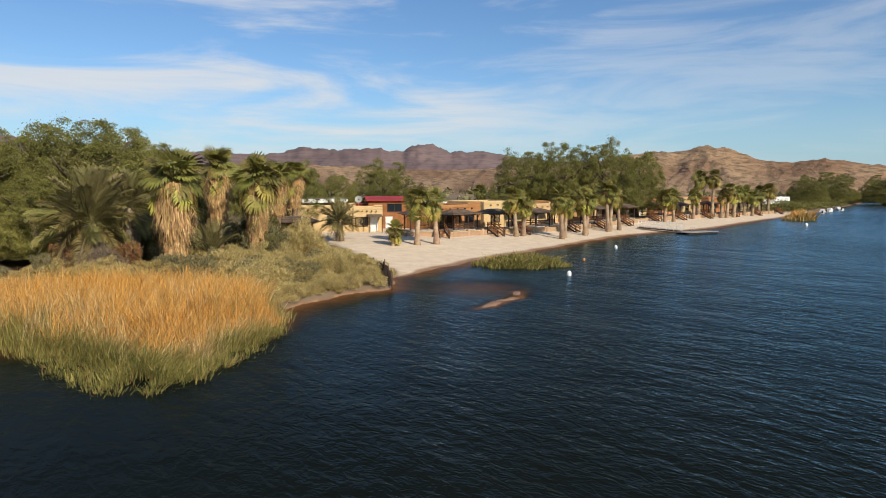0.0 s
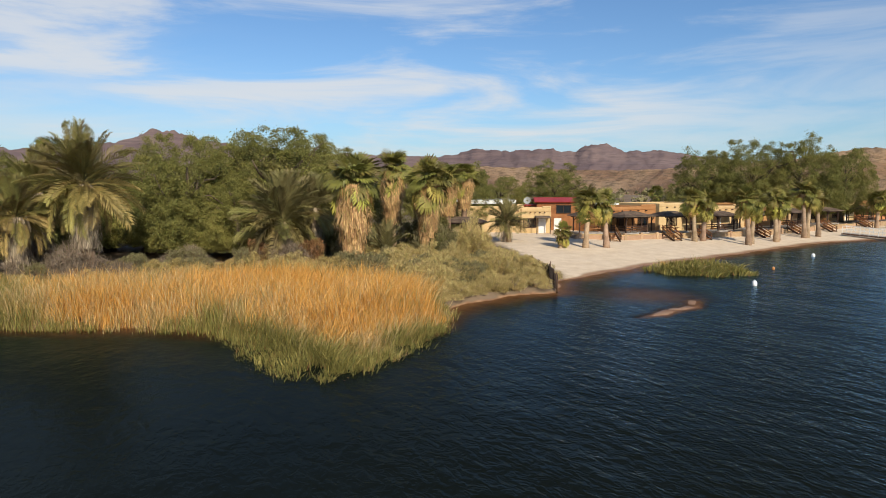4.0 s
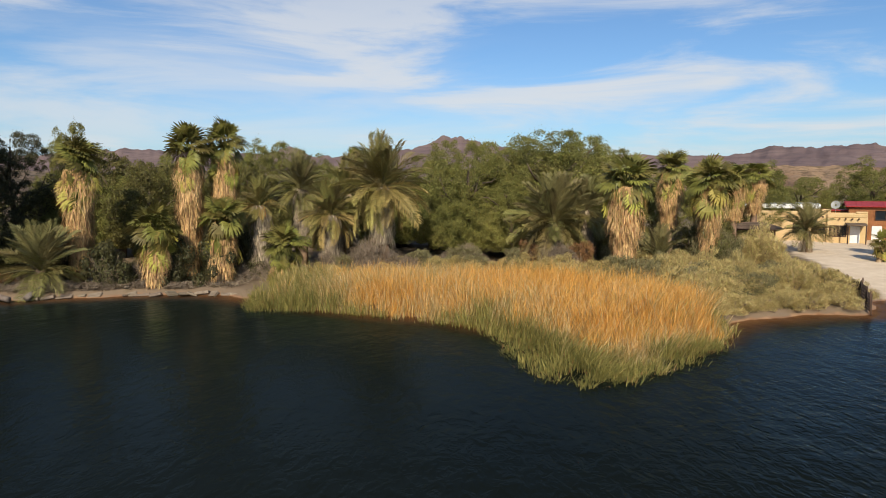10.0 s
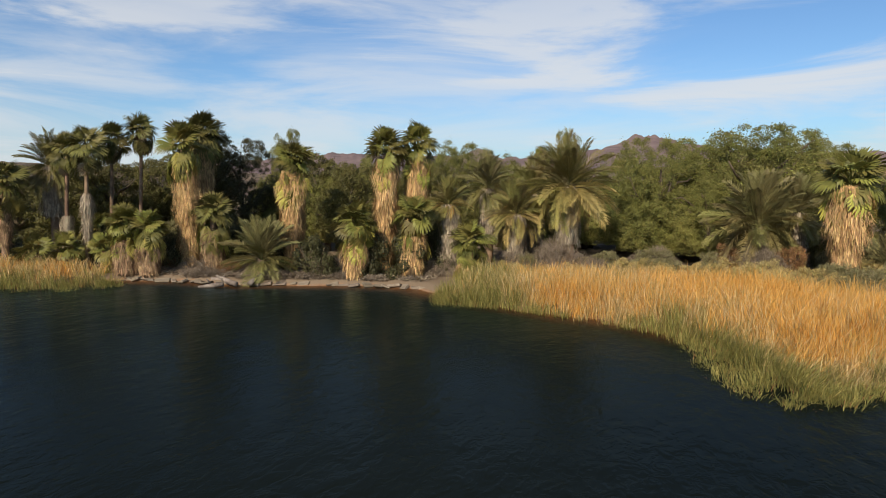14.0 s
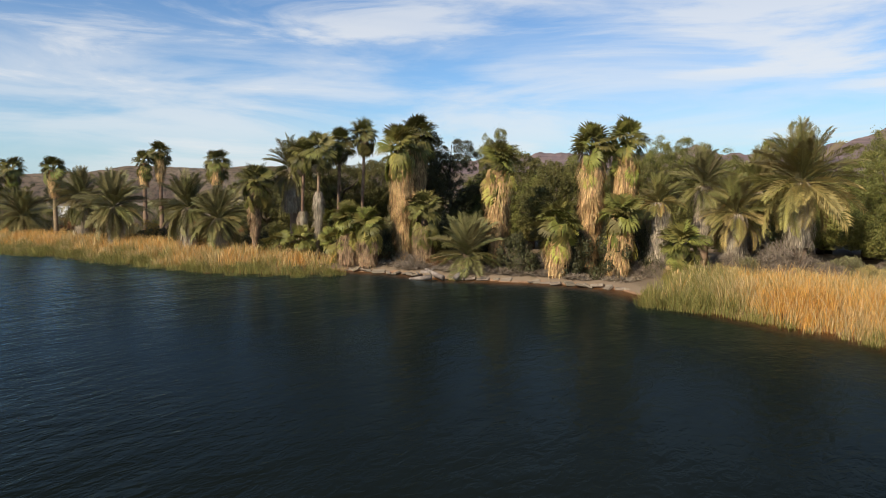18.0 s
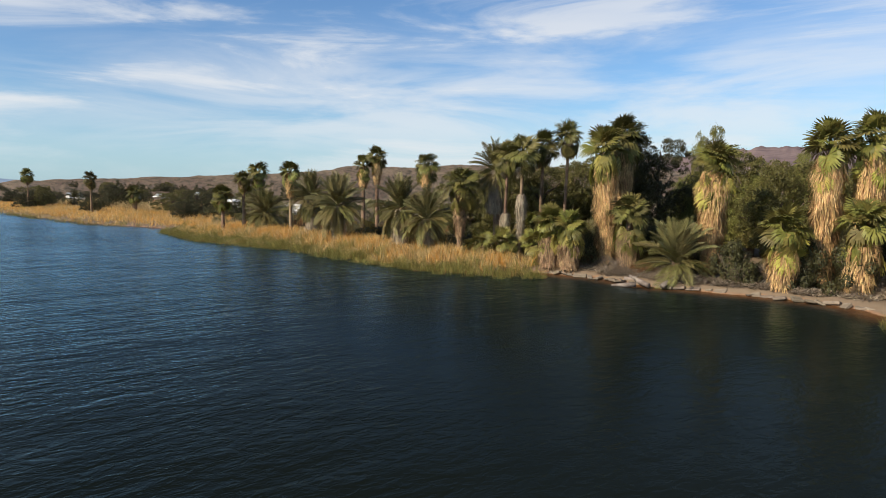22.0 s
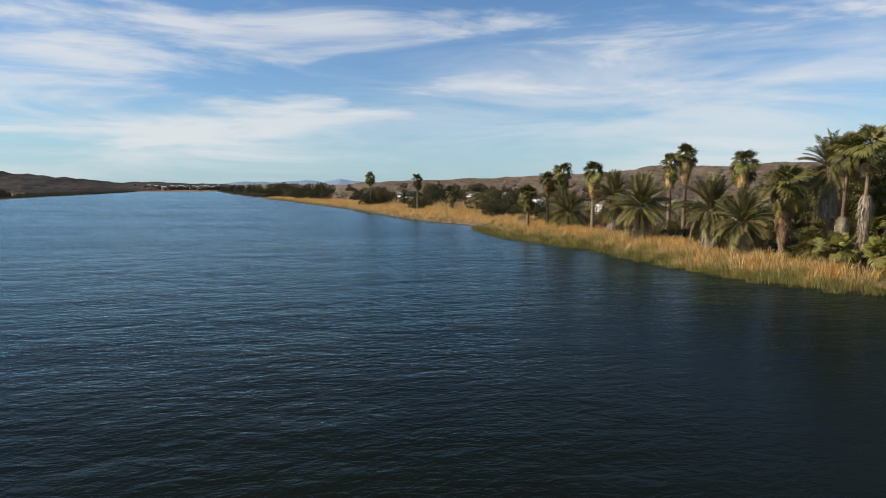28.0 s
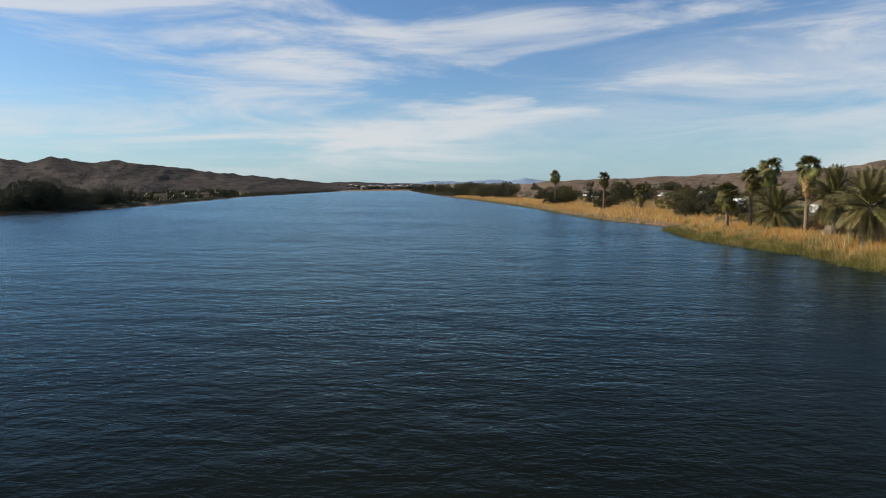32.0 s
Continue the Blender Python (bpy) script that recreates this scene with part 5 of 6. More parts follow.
def clumped(centres, radii, clumps, number, size, r, narrow, clump):
    """Leaves in many small tufts over the outside of overlapping lobes, with gaps between them into a thinner inside."""
    centres, radii = np.asarray(centres), np.asarray(radii)
    heart, out = np.zeros((0, 3)), np.zeros((0, 3))
    while len(heart) < clumps:
        n = clumps * 3
        which = r.choice(len(centres), n, p=radii ** 2 / (radii ** 2).sum())
        u = r.normal(0, 1, (n, 3))
        u /= np.linalg.norm(u, axis=1)[:, None]
        q = centres[which] + u * (radii[which] * r.uniform(0.86, 1.06, n))[:, None]
        near = np.linalg.norm(q[:, None] - centres[None], axis=2) / radii[None]
        near[np.arange(n), which] = 9
        ok = (near.min(1) > 0.85) & (q[:, 2] > 0.0)
        heart, out = np.concatenate([heart, q[ok]]), np.concatenate([out, u[ok]])
    heart, out = heart[:clumps], out[:clumps]
    girth = clump * r.uniform(0.55, 1.4, clumps)
    pick = r.choice(clumps, number, p=girth ** 2 / (girth ** 2).sum())
    u = r.normal(0, 1, (number, 3)) + out[pick] * 0.7 + np.array([0, 0, 0.45])
    u /= np.linalg.norm(u, axis=1)[:, None]
    far = girth[pick] * (1.0 - np.abs(r.normal(0, 0.34, number)) + (r.uniform(0, 1, number) < 0.07) * r.uniform(0.1, 0.7, number))
    p = heart[pick] + u * far[:, None] * np.array([1, 1, 0.75])
    face = u + r.normal(0, 0.75, (number, 3))
    inner = r.uniform(0, 1, number) < 0.16
    which = r.choice(len(centres), number, p=radii ** 2 / (radii ** 2).sum())
    w_ = r.normal(0, 1, (number, 3))
    w_ /= np.linalg.norm(w_, axis=1)[:, None]
    deep = centres[which] + w_ * (radii[which] * r.uniform(0.55, 0.9, number))[:, None]
    p[inner] = deep[inner]
    p[:, 2] = np.maximum(p[:, 2], 0.004)
    a = np.cross(face, r.normal(0, 1, (number, 3)))
    a /= np.linalg.norm(a, axis=1)[:, None]
    b = np.cross(face, a)
    b /= np.linalg.norm(b, axis=1)[:, None]
    ln = size * r.uniform(0.6, 1.4, number)
    a, b = a * ln[:, None], b * (ln * narrow)[:, None]
    verts = np.stack([p - a, p - b * 0.9 - a * 0.1, p + a + np.array([0, 0, -0.15 * size]), p + b * 0.9 - a * 0.1], 1).reshape(-1, 3)
    return verts, np.arange(number * 4).reshape(-1, 4)


def crown_lobes(height, count, r, big):
    """Lobes of a rounded, uneven crown one metre wide that stands on z = 0."""
    out, rad = [(0, 0, height * 0.55), (0.08, -0.05, height * 0.3)], [0.22 * big, 0.25 * big]
    for i in range(count):
        a, s = i * 2.4 + r.uniform(-0.4, 0.4), r.uniform(0.1, 1.0)
        size = r.uniform(0.07, 0.19) * big
        reach_ = (0.5 - size * 0.8) * (1 - max(0, s - 0.45) ** 1.5 * 1.25) * r.uniform(0.75, 1.05)
        out.append((math.cos(a) * reach_, math.sin(a) * reach_, max(size * 0.7, height * s - size)))
        rad.append(size)
    return np.array(out), np.array(rad)


def limbs(width, tall, clear, count, r, thick):
    """Trunk and forked limbs that reach into the crown, as one mesh."""
    bm = tube([(0.2 * math.sin(3 * s), 0.15 * math.sin(4 * s + 1), tall * 0.75 * s - 0.1) for s in np.linspace(0, 1, 7)],
              [thick * (1.25 - 1.0 * s) for s in np.linspace(0, 1, 7)], 8, 0.1, int(r.integers(1e6)))
    for i in range(count):
        a = 2 * math.pi * i / count + r.uniform(-0.4, 0.4)
        z0 = clear + (tall * 0.45) * i / count
        reach_ = width * r.uniform(0.28, 0.46)
        pts = [(math.cos(a) * reach_ * s, math.sin(a) * reach_ * s, z0 + (tall * r.uniform(0.2, 0.34)) * s ** 0.8) for s in np.linspace(0, 1, 5)]
        tube(pts, [thick * 0.5 * (1 - 0.8 * s) for s in np.linspace(0, 1, 5)], 6, 0.1, i, into=bm)
    return bm


CROWNS, SPAN = {}, {}


def crown_mesh(kind, variant):
    """Crowns of one metre width, by kind; trees of a kind share a few of them."""
    if (kind, variant) not in CROWNS:
        r = np.random.default_rng(100 + variant * 7 + len(kind))
        count, number, size, height, stuff, narrow, big, flow = {
            "broad": (46, 90000, 0.0068, 0.85, LEAF_GREEN, 0.5, 1.0, 0.0), "dark": (46, 30000, 0.0115, 1.15, LEAF_DARK_SHADED, 0.4, 0.75, 0.0),
            "dark_broad": (24, 30000, 0.0110, 0.85, LEAF_DARK, 0.45, 1.0, 0.0), "shade": (22, 22000, 0.0125, 0.85, LEAF_DARK_SHADED, 0.45, 1.0, 0.0),
            "tamarisk": (26, 24000, 0.012, 0.75, LEAF_BACKLIT, 0.4, 1.0, 0.0),
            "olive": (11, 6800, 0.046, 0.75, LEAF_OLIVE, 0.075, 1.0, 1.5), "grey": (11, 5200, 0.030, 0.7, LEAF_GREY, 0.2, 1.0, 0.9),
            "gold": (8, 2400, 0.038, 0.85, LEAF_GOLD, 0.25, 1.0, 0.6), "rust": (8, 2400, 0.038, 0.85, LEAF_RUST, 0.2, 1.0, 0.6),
            "twig": (9, 2200, 0.075, 0.6, TWIG, 0.05, 1.0, 0.4), "thicket": (9, 4600, 0.026, 0.8, LEAF_DARK_SHADED, 0.4, 1.0, 0.2), "green_bush": (9, 4600, 0.026, 0.8, LEAF_DARK, 0.4, 1.0, 0.2)}[kind]
        c, rad = crown_lobes(height, count, r, big)
        if kind in ("broad", "dark", "dark_broad", "shade", "tamarisk"):
            verts, faces = clumped(c, rad, 680 if kind == "broad" else 300, number, size, r, narrow, 0.052 if kind == "broad" else 0.055)
        else:
            verts, faces = leaves(c, rad, number, size, r, narrow, flow)
        me = sheet("crown", verts, faces)
        me.materials.append(stuff)
        CROWNS[kind, variant] = me
        SPAN[me.name] = float(np.percentile(verts[:, 2], 99.9))
    return CROWNS[kind, variant]


def leafy_tree(x, y, top, width, kind, seed, label, group, low=0.22):
    r = np.random.default_rng(seed)
    base = height_at(x, y) - 0.1
    tall = top - base
    ob = thing("tree", pose(x, y, base, 0, 0, r.uniform(0, 360)), label, "tree", group)
    part("trunk", limbs(width, tall, tall * low, 7, r, 0.03 * width + 0.08), BARK, ob)
    me = crown_mesh(kind, seed % 3)
    span = SPAN[me.name]
    part("crown", me, None, ob, "", Matrix.Translation((0, 0, tall * low * 0.8)) @ Matrix.Diagonal((width, width, (tall * (1 - low * 0.8)) / span, 1)))
    return ob


def bush(x, y, width, height, kind, seed, label, group, name="shrub"):
    r = np.random.default_rng(seed)
    ob = thing(name, pose(x, y, height_at(x, y) - 0.05, 0, 0, r.uniform(0, 360)), label, "shrub", group)
    bm = bmesh.new()
    for i in range(7):
        a = r.uniform(0, 2 * math.pi)
        tube([(math.cos(a) * width * 0.3 * s, math.sin(a) * width * 0.3 * s, height * 0.7 * s) for s in (0, 0.5, 1)], [0.035, 0.025, 0.008], 5, into=bm)
    part("stem", bm, TWIG, ob)
    me = crown_mesh(kind, seed % 3)
    span = SPAN[me.name]
    part("foliage", me, None, ob, "", Matrix.Diagonal((width, width, height / span, 1)))
    return ob


def in_outline(outline, number, r):
    """Random places inside an outline on the ground."""
    outline = np.asarray(outline, float)
    lo, hi = outline.min(0), outline.max(0)
    got = np.zeros((0, 2))
    while len(got) < number:
        p = r.uniform(lo, hi, (number * 2, 2))
        inside = np.zeros(len(p), bool)
        for a, b in zip(outline, np.roll(outline, -1, 0)):
            cross = (a[1] > p[:, 1]) != (b[1] > p[:, 1])
            xs = a[0] + (p[:, 1] - a[1]) * (b[0] - a[0]) / (b[1] - a[1] if b[1] != a[1] else 1e-9)
            inside ^= cross & (p[:, 0] < xs)
        got = np.concatenate([got, p[inside]])
    return got[:number]


def cattails(name, foot, bend, ripe, h, label, seed, wide=0.035):
    """A stand of reed blades: narrow strips that curve over, each with its own ripeness."""
    r = np.random.default_rng(seed)
    n = len(foot)
    z = np.maximum(ground_height(foot[:, 0], foot[:, 1]), -0.12)
    foot = np.column_stack([foot, z])
    up = lambda k: np.column_stack([0 * h, 0 * h, h * k])
    ang = r.uniform(0, 2 * np.pi, n)
    side = np.column_stack([np.cos(ang), np.sin(ang), 0 * ang]) * (wide * r.uniform(0.6, 1.3, n))[:, None]
    bend = np.column_stack([bend, 0 * h]) * h[:, None]
    low = foot + bend * 0.18 + up(0.4)
    mid = foot + bend * 0.55 + up(0.74)
    nod = r.uniform(0, 1, n) ** 2.2
    end = foot + bend * (1.0 + 0.7 * nod)[:, None] + up(1.0 - 0.34 * nod)
    verts = np.stack([foot - side * 0.7, foot + side * 0.7, low + side, low - side, mid + side * 0.8, mid - side * 0.8, end + side * 0.15, end - side * 0.15], 1).reshape(-1, 3)
    a = np.arange(n)[:, None] * 8
    me = sheet(name, verts, np.concatenate([a + [0, 1, 2, 3], a + [3, 2, 4, 5], a + [5, 4, 6, 7]], 0))
    value(me, "ripe", np.repeat(ripe, 8))
    return tagged(part(name, me, REED), label, "reeds", kind="stuff")


# ---- cattail beds ----
def from_edge(outline, p):
    """Metres from the outline's nearest side."""
    best = np.full(len(p), 1e9)
    o = np.asarray(outline, float)
    for a, b in zip(o, np.roll(o, -1, 0)):
        ab = b - a
        t = np.clip(((p - a) @ ab) / (ab @ ab), 0, 1)
        best = np.minimum(best, np.hypot(*(p - a - t[:, None] * ab).T))
    return best


def bed(name, outline, number, label, seed, tall, green_rim, tufts=0.35, wide=0.035, ripe_shift=0.0, most=1.0, dense=22):
    """Reeds in tufts, each tuft with its own lean, height and ripeness, thinner and greener out in the water."""
    r = np.random.default_rng(seed)
    hearts = in_outline(outline, max(40, number // dense), r)
    d = inland(hearts[:, 0], hearts[:, 1])
    thin = wavy(hearts[:, 0], hearts[:, 1], 0.75, seed + 9)
    edge = np.where(d < 1.0, from_edge(outline, hearts), 9.0)
    chance = r.uniform(0, 1, len(hearts)) < 0.5 + 0.5 * smooth_step(edge, 0.0, 1.2)
    keep = chance & ((thin < 0.25 + 0.5 * smooth_step(d, green_rim[0], green_rim[1])) | (d > green_rim[1]))
    hearts, edge = hearts[keep], edge[keep]
    count = len(hearts)
    d = inland(hearts[:, 0], hearts[:, 1])
    out = 1 - smooth_step(d, green_rim[0] * 0.8, green_rim[1])
    spread = tufts * r.uniform(0.3, 1.0, count)
    lean = r.normal(0, 0.09, (count, 2)) + np.array([0.06, -0.03]) + 0.07 * np.column_stack([wavy(hearts[:, 0], hearts[:, 1], 1.6, seed + 1), wavy(hearts[:, 0], hearts[:, 1], 1.6, seed + 3)])
    lean *= (1 + 2.4 * out)[:, None]
    rise = (0.5 + 0.5 * smooth_step(edge, 0.1, 1.7)) * r.uniform(0.6, 1.16, count) + 0.10 * wavy(hearts[:, 0], hearts[:, 1], 1.1, seed + 2)
    patch = wavy(hearts[:, 0], hearts[:, 1], 1.9, seed)
    mood = smooth_step(d + patch * 2.4, green_rim[0], green_rim[1]) + 0.25 * wavy(hearts[:, 0], hearts[:, 1], 4.5, seed + 6) + r.normal(0, 0.20, count)
    mood -= 0.7 * (1 - smooth_step(edge + 0.6 * patch, 0.2, 1.5))
    mood -= 0.6 * (r.uniform(0, 1, count) < 0.07 + 0.10 * out) + 0.75 * smooth_step(-hearts[:, 0], 26, 32) * (hearts[:, 1] > 12) * (d < 3)
    tops = tall[0] + (tall[1] - tall[0]) * smooth_step(d, green_rim[0], green_rim[1] + 1.5)
    pick = r.integers(0, count, number)
    off = r.normal(0, 1, (number, 2)) * spread[pick][:, None]
    places = hearts[pick] + off
    bend = lean[pick] + off * 0.5 + r.normal(0, 0.19, (number, 2))
    h = tops[pick] * rise[pick] * r.uniform(0.5, 1.15, number) ** 0.7
    ripe = np.clip(mood[pick] + r.normal(0, 0.16, number) - 0.05 + ripe_shift, 0, 1) * most
    old = r.uniform(0, 1, number) < 0.14
    ripe[old] = 1.3
    h[old] *= r.uniform(0.3, 0.75, old.sum())
    return cattails(name, places, bend, ripe, h, label, seed, wide)


bed("cattail_bed", [(-8.0, 33), (-7.7, 28.3), (-8.4, 23.6), (-9.7, 21.2), (-11.5, 21.2), (-14.4, 23.3), (-16.6, 25.5), (-19.6, 26.7), (-22.9, 26.3), (-27.6, 25.1), (-31.6, 22.1),
                    (-35.5, 24.8), (-34, 27.5), (-28, 33), (-22, 36.5), (-16, 37.5), (-11.5, 37), (-9, 35.2)], 95000,
    "dense bed of orange and green cattails on the muddy point", 5, (0.95, 1.8), (-4.2, 0.6), 0.30, 0.011)
bed("cattail_bed", [(-50.5, 7.8), (-50.8, 2.6), (-53.4, -1.2), (-60.8, -9.0), (-73.7, -19.8), (-86.3, -35.8), (-103.3, -48.1), (-108.0, -49.5), (-111, -46),
                    (-106, -38), (-95, -27), (-80, -13), (-68, -4), (-60, 2), (-55.5, 7.6)], 80000,
    "long bed of tan cattails with a green edge along the bank", 6, (1.05, 1.6), (-2.4, 1.8), 0.42, 0.016, most=0.92, ripe_shift=-0.06)
bed("cattail_bed", [(-111.5, -50.5), (-117.6, -57.8), (-123.6, -72.8), (-138.6, -88.8), (-195.2, -147.4), (-302.0, -268.6), (-369.6, -347.4), (-386, -332), (-320, -250), (-214, -129), (-157, -71), (-142, -56), (-130, -46), (-118, -42)], 72000,
    "straw-coloured reeds along the far bank upstream", 8, (0.9, 1.25), (-2.6, 2.0), 0.7, 0.026, most=0.92, dense=8)
bed("cattail_bed", [(-162, -78), (-190, -104), (-226, -142), (-240, -128), (-202, -90), (-172, -64)], 12000,
    "tall straw-coloured reeds behind the upstream bank", 12, (2.3, 3.0), (-3, 3), 0.9, 0.03, most=0.7)
bed("cattail_bed", [(2.4, 58), (4.5, 55.2), (8, 54.8), (11.2, 56.6), (11, 59), (7.5, 60.5), (4, 60.2)], 5200,
    "low clump of green and straw reeds standing in the shallows", 9, (1.1, 1.2), (-9, 6), 0.4, 0.035)
bed("cattail_bed", [(72, 136), (76, 134), (80, 138), (81, 143), (77, 143)], 2600,
    "rounded clump of rust-orange reeds at the end of the beach", 10, (2.0, 2.2), (-12, -6), 0.6, 0.07)

# ---- palms ----
BANK_PALMS = [  # x, y, height of the heart, skirt length, frond reach
    (-42.9, 22.4, 4.3, 2.9, 2.1), (-43.5, 25.4, 9.8, 8.2, 2.2), (-43.1, 28, 10.2, 8.2, 2.3), (-40.7, 26.2, 4.8, 3.7, 2.1),
    (-36.7, 28.5, 2.8, 0.4, 2.1), (-52, 49.8, 10.2, 1, 1.7), (-48.9, 19.9, 9, 6.9, 2.3), (-54.2, 12.9, 10.2, 9.2, 2.5),
    (-57.7, 15.3, 11.5, 4.7, 2.5), (-51.7, 14.4, 4.9, 4.2, 2.1), (-53.7, 10, 3.8, 3.2, 1.9), (-55, 8.5, 4.1, 3.2, 1.9),
    (-60.7, 10.9, 11.8, 0.9, 1.8), (-61, 8.6, 10.9, 1, 1.7), (-59.2, 6.5, 10.1, 4.1, 1.9), (-61.4, 5.3, 9.9, 2.5, 1.9),
]
UPSTREAM_PALMS = [  # x, y, height of the heart, skirt length, frond reach
    (-61.6, 0.8, 7.3, 4.7, 2.4), (-71.5, -2.9, 9.6, 2.2, 1.8), (-84.7, -11.9, 10, 2.7, 1.7), (-84.9, -10.1, 11.1, 3.2, 1.8),
    (-88.6, -22.6, 9.2, 3.2, 1.9), (-93.2, -28.4, 9.3, 1.5, 2), (-94.4, -31.1, 8.3, 1, 1.8), (-93.4, -33.9, 5.9, 0.8, 2.1),
    (-202.4, -136.3, 11.1, 2.7, 2.6), (-165.8, -95, 9.5, 2.2, 2.3),
]
POINT_PALMS = [  # x, y, height of the heart, skirt length, frond reach
    (-18.7, 45, 7.3, 5.1, 2.6), (-19.8, 56.9, 8.6, 4.7, 2.2), (-15.5, 54.1, 7.4, 5.7, 2.6), (-17.5, 76.3, 8.3, 3.7, 2.2),
    (-17.4, 68.1, 7.8, 3.7, 2.2),
]
BEACH_PALMS = [  # x, y, height of the heart, skirt length, frond reach
    (-2.6, 70.5, 5.5, 0.7, 1.9), (-1.1, 72, 5.1, 0.7, 1.8), (-5.1, 68.8, 2.3, 0.2, 1.2), (9.2, 84.5, 5.4, 0.6, 1.9),
    (10.9, 85.3, 5.1, 0.6, 1.8), (15.3, 84.6, 5.4, 0.6, 1.8), (16.6, 86.4, 5, 0.6, 1.7), (19.7, 90.9, 5.2, 0.6, 1.8),
    (20.9, 92.7, 4.9, 0.6, 1.7), (24.7, 97.9, 6.2, 0.6, 1.8), (25.9, 98.7, 5.9, 0.6, 1.7), (27.1, 100.4, 5.4, 0.6, 1.7),
    (40.9, 118.1, 5, 0.6, 1.9), (42.8, 120.6, 4.8, 0.6, 1.8),
]
FAR_BEACH_PALMS = [  # x, y, height of the heart, skirt length, frond reach
    (55.4, 139.4, 8.7, 1, 2.3), (58, 138.3, 8.9, 1, 2.3), (50.9, 130.4, 4.9, 0.6, 1.9), (61.5, 139, 6.2, 1, 2.4),
    (64, 141.2, 5.6, 1, 2.2), (70, 149.4, 5.4, 1, 2.3), (77.1, 157.1, 5.5, 1, 2.4), (81.2, 160.7, 6, 1, 2.5),
    (59.7, 137.6, 4.8, 1, 2), (7.8, 134.8, 6, 1, 2), (-28.8, 83.1, 9.9, 1, 2.3), (71.6, 148.6, 4.7, 1, 2),
]
DATE_PALMS = [  # x, y, height of the heart, frond length
    (-41.4, 29.7, 5.9, 2), (-43.4, 35.3, 7.2, 2.8), (-37.2, 33.4, 5.2, 2.6), (-34.2, 35.9, 7.3, 3.7),
    (-39.4, 37, 6.7, 3), (-47.9, 16.8, 3.1, 3.3), (-25.7, 46.6, 4.4, 3.9), (-17.2, 47.3, 3.2, 2.5),
    (-25.1, 51.5, 5.4, 2.8), (-66.3, -5.3, 5.9, 3.3), (-63.5, -2.5, 4.9, 3), (-76.2, -13.9, 5.8, 3.8),
    (-85.3, -19, 6.7, 3.4), (-92.4, -27.3, 4.3, 3.4), (-63.5, 4.3, 9, 2.8), (-11.6, 72.1, 4.5, 2.7),
    (-46.3, 31.3, 3.6, 2.4),
]
WOODLAND = [  # x, y, top, width of the crown
    (-31.4, 56, 13, 14), (-31.8, 64.6, 12.6, 10), (-35.8, 55.5, 12.3, 11), (-32.6, 73.1, 12.2, 9),
    (-35.7, 48.4, 11.7, 9), (-42.2, 50.9, 11.5, 9), (-29.2, 61.7, 11.7, 9), (-59.7, 27.6, 10.6, 8),
    (-53.3, 27.2, 9.4, 7), (-57.9, 42.7, 12.5, 9), (-50, 51.9, 13.4, 4.5), (-63.6, 20.2, 12.2, 7.5),
    (-60.5, 16.6, 12.7, 7), (-64, 25.1, 13.2, 4.5), (-66.5, 36.5, 11.1, 8), (-59.8, 50, 11.1, 10),
    (-57.3, 40.1, 9.9, 8), (-31.4, 49, 8.8, 7), (-24.7, 61.5, 9.5, 8), (-56.4, 34, 9.7, 8),
    (-71.3, 6.7, 9.7, 9), (-69, 9.6, 10.2, 9), (-70.3, 13.6, 10.7, 9), (-67.6, 17, 9.6, 8),
    (-79.6, 2.1, 9.4, 10), (-73.3, 7, 9.8, 9),
]
RESORT_TREES = [  # x, y, top, width of the crown
    (-19.7, 85.8, 10.5, 9), (-16.8, 96.6, 8.8, 9), (-11.3, 124.5, 12.3, 13), (15.2, 124.1, 14.2, 13),
    (23.1, 122.9, 15.5, 14), (30.8, 124.2, 16, 15), (37.6, 124.4, 14.2, 10), (155.5, 256.5, 13, 18),
    (172.8, 252.7, 12.4, 17), (-22.9, 78.7, 10.2, 8), (190.9, 274, 12.3, 20), (127.7, 226.5, 11.3, 14),
]
SKIRTED = "fan palm with green crown and thick skirt of dead tan fronds"
SHORT = "short fan palm with yellow-green lower fronds and a thatched skirt"
SLIM = "tall slim fan palm with a small crown and bare trunk"
for i, (x, y, heart, skirt, reach) in enumerate(BANK_PALMS):
    reach *= 1.12 if i in (12, 13, 14, 15) else 0.97
    slim = i in (12, 13, 14, 15)
    dark = i in (8, 12, 13, 14, 15, 9)
    fan_palm(x, y, heart, skirt, reach, 200 + i, SLIM if slim else SHORT if heart < 7 else SKIRTED, "palms along the bank",
             FROND_DARK if dark else FROND, FROND_DARK if dark and i != 9 else FROND if dark else FROND_OLD, THATCH_GREY if i in (14, 15) else THATCH_BROWN if i in (9, 10, 11, 12, 13) else THATCH,
             lean=(-0.5 * (i % 3 - 1), 0.3) if slim else ((0.9, -0.5) if i == 7 else (0.15, 0.1)),
             girth=0.16 if slim else 0.34, skirt_r=0.42 if slim else 0.95 if i == 7 else 1.1 if i == 6 else 0.95, low_r=0.75 if i == 7 else 0.55, count=30 if slim else 48 if heart > 7 else 56,
             fall=0.3 if slim else 1.0, drop=3.6 if i == 14 else 5.2 if i == 15 else 0.1 if slim else 0.7 if heart > 7 else 1.3)
for i, (x, y, heart, skirt, reach) in enumerate(UPSTREAM_PALMS):
    fan_palm(x, y, heart, skirt, reach, 240 + i, SKIRTED, "palms upstream", FROND_DARK, FROND, THATCH if i in (1, 2, 3, 4) else THATCH_BROWN, lean=(0.2, 0.1), girth=0.24, skirt_r=0.62,
             count=34, fall=0.6, joined=i > 7)
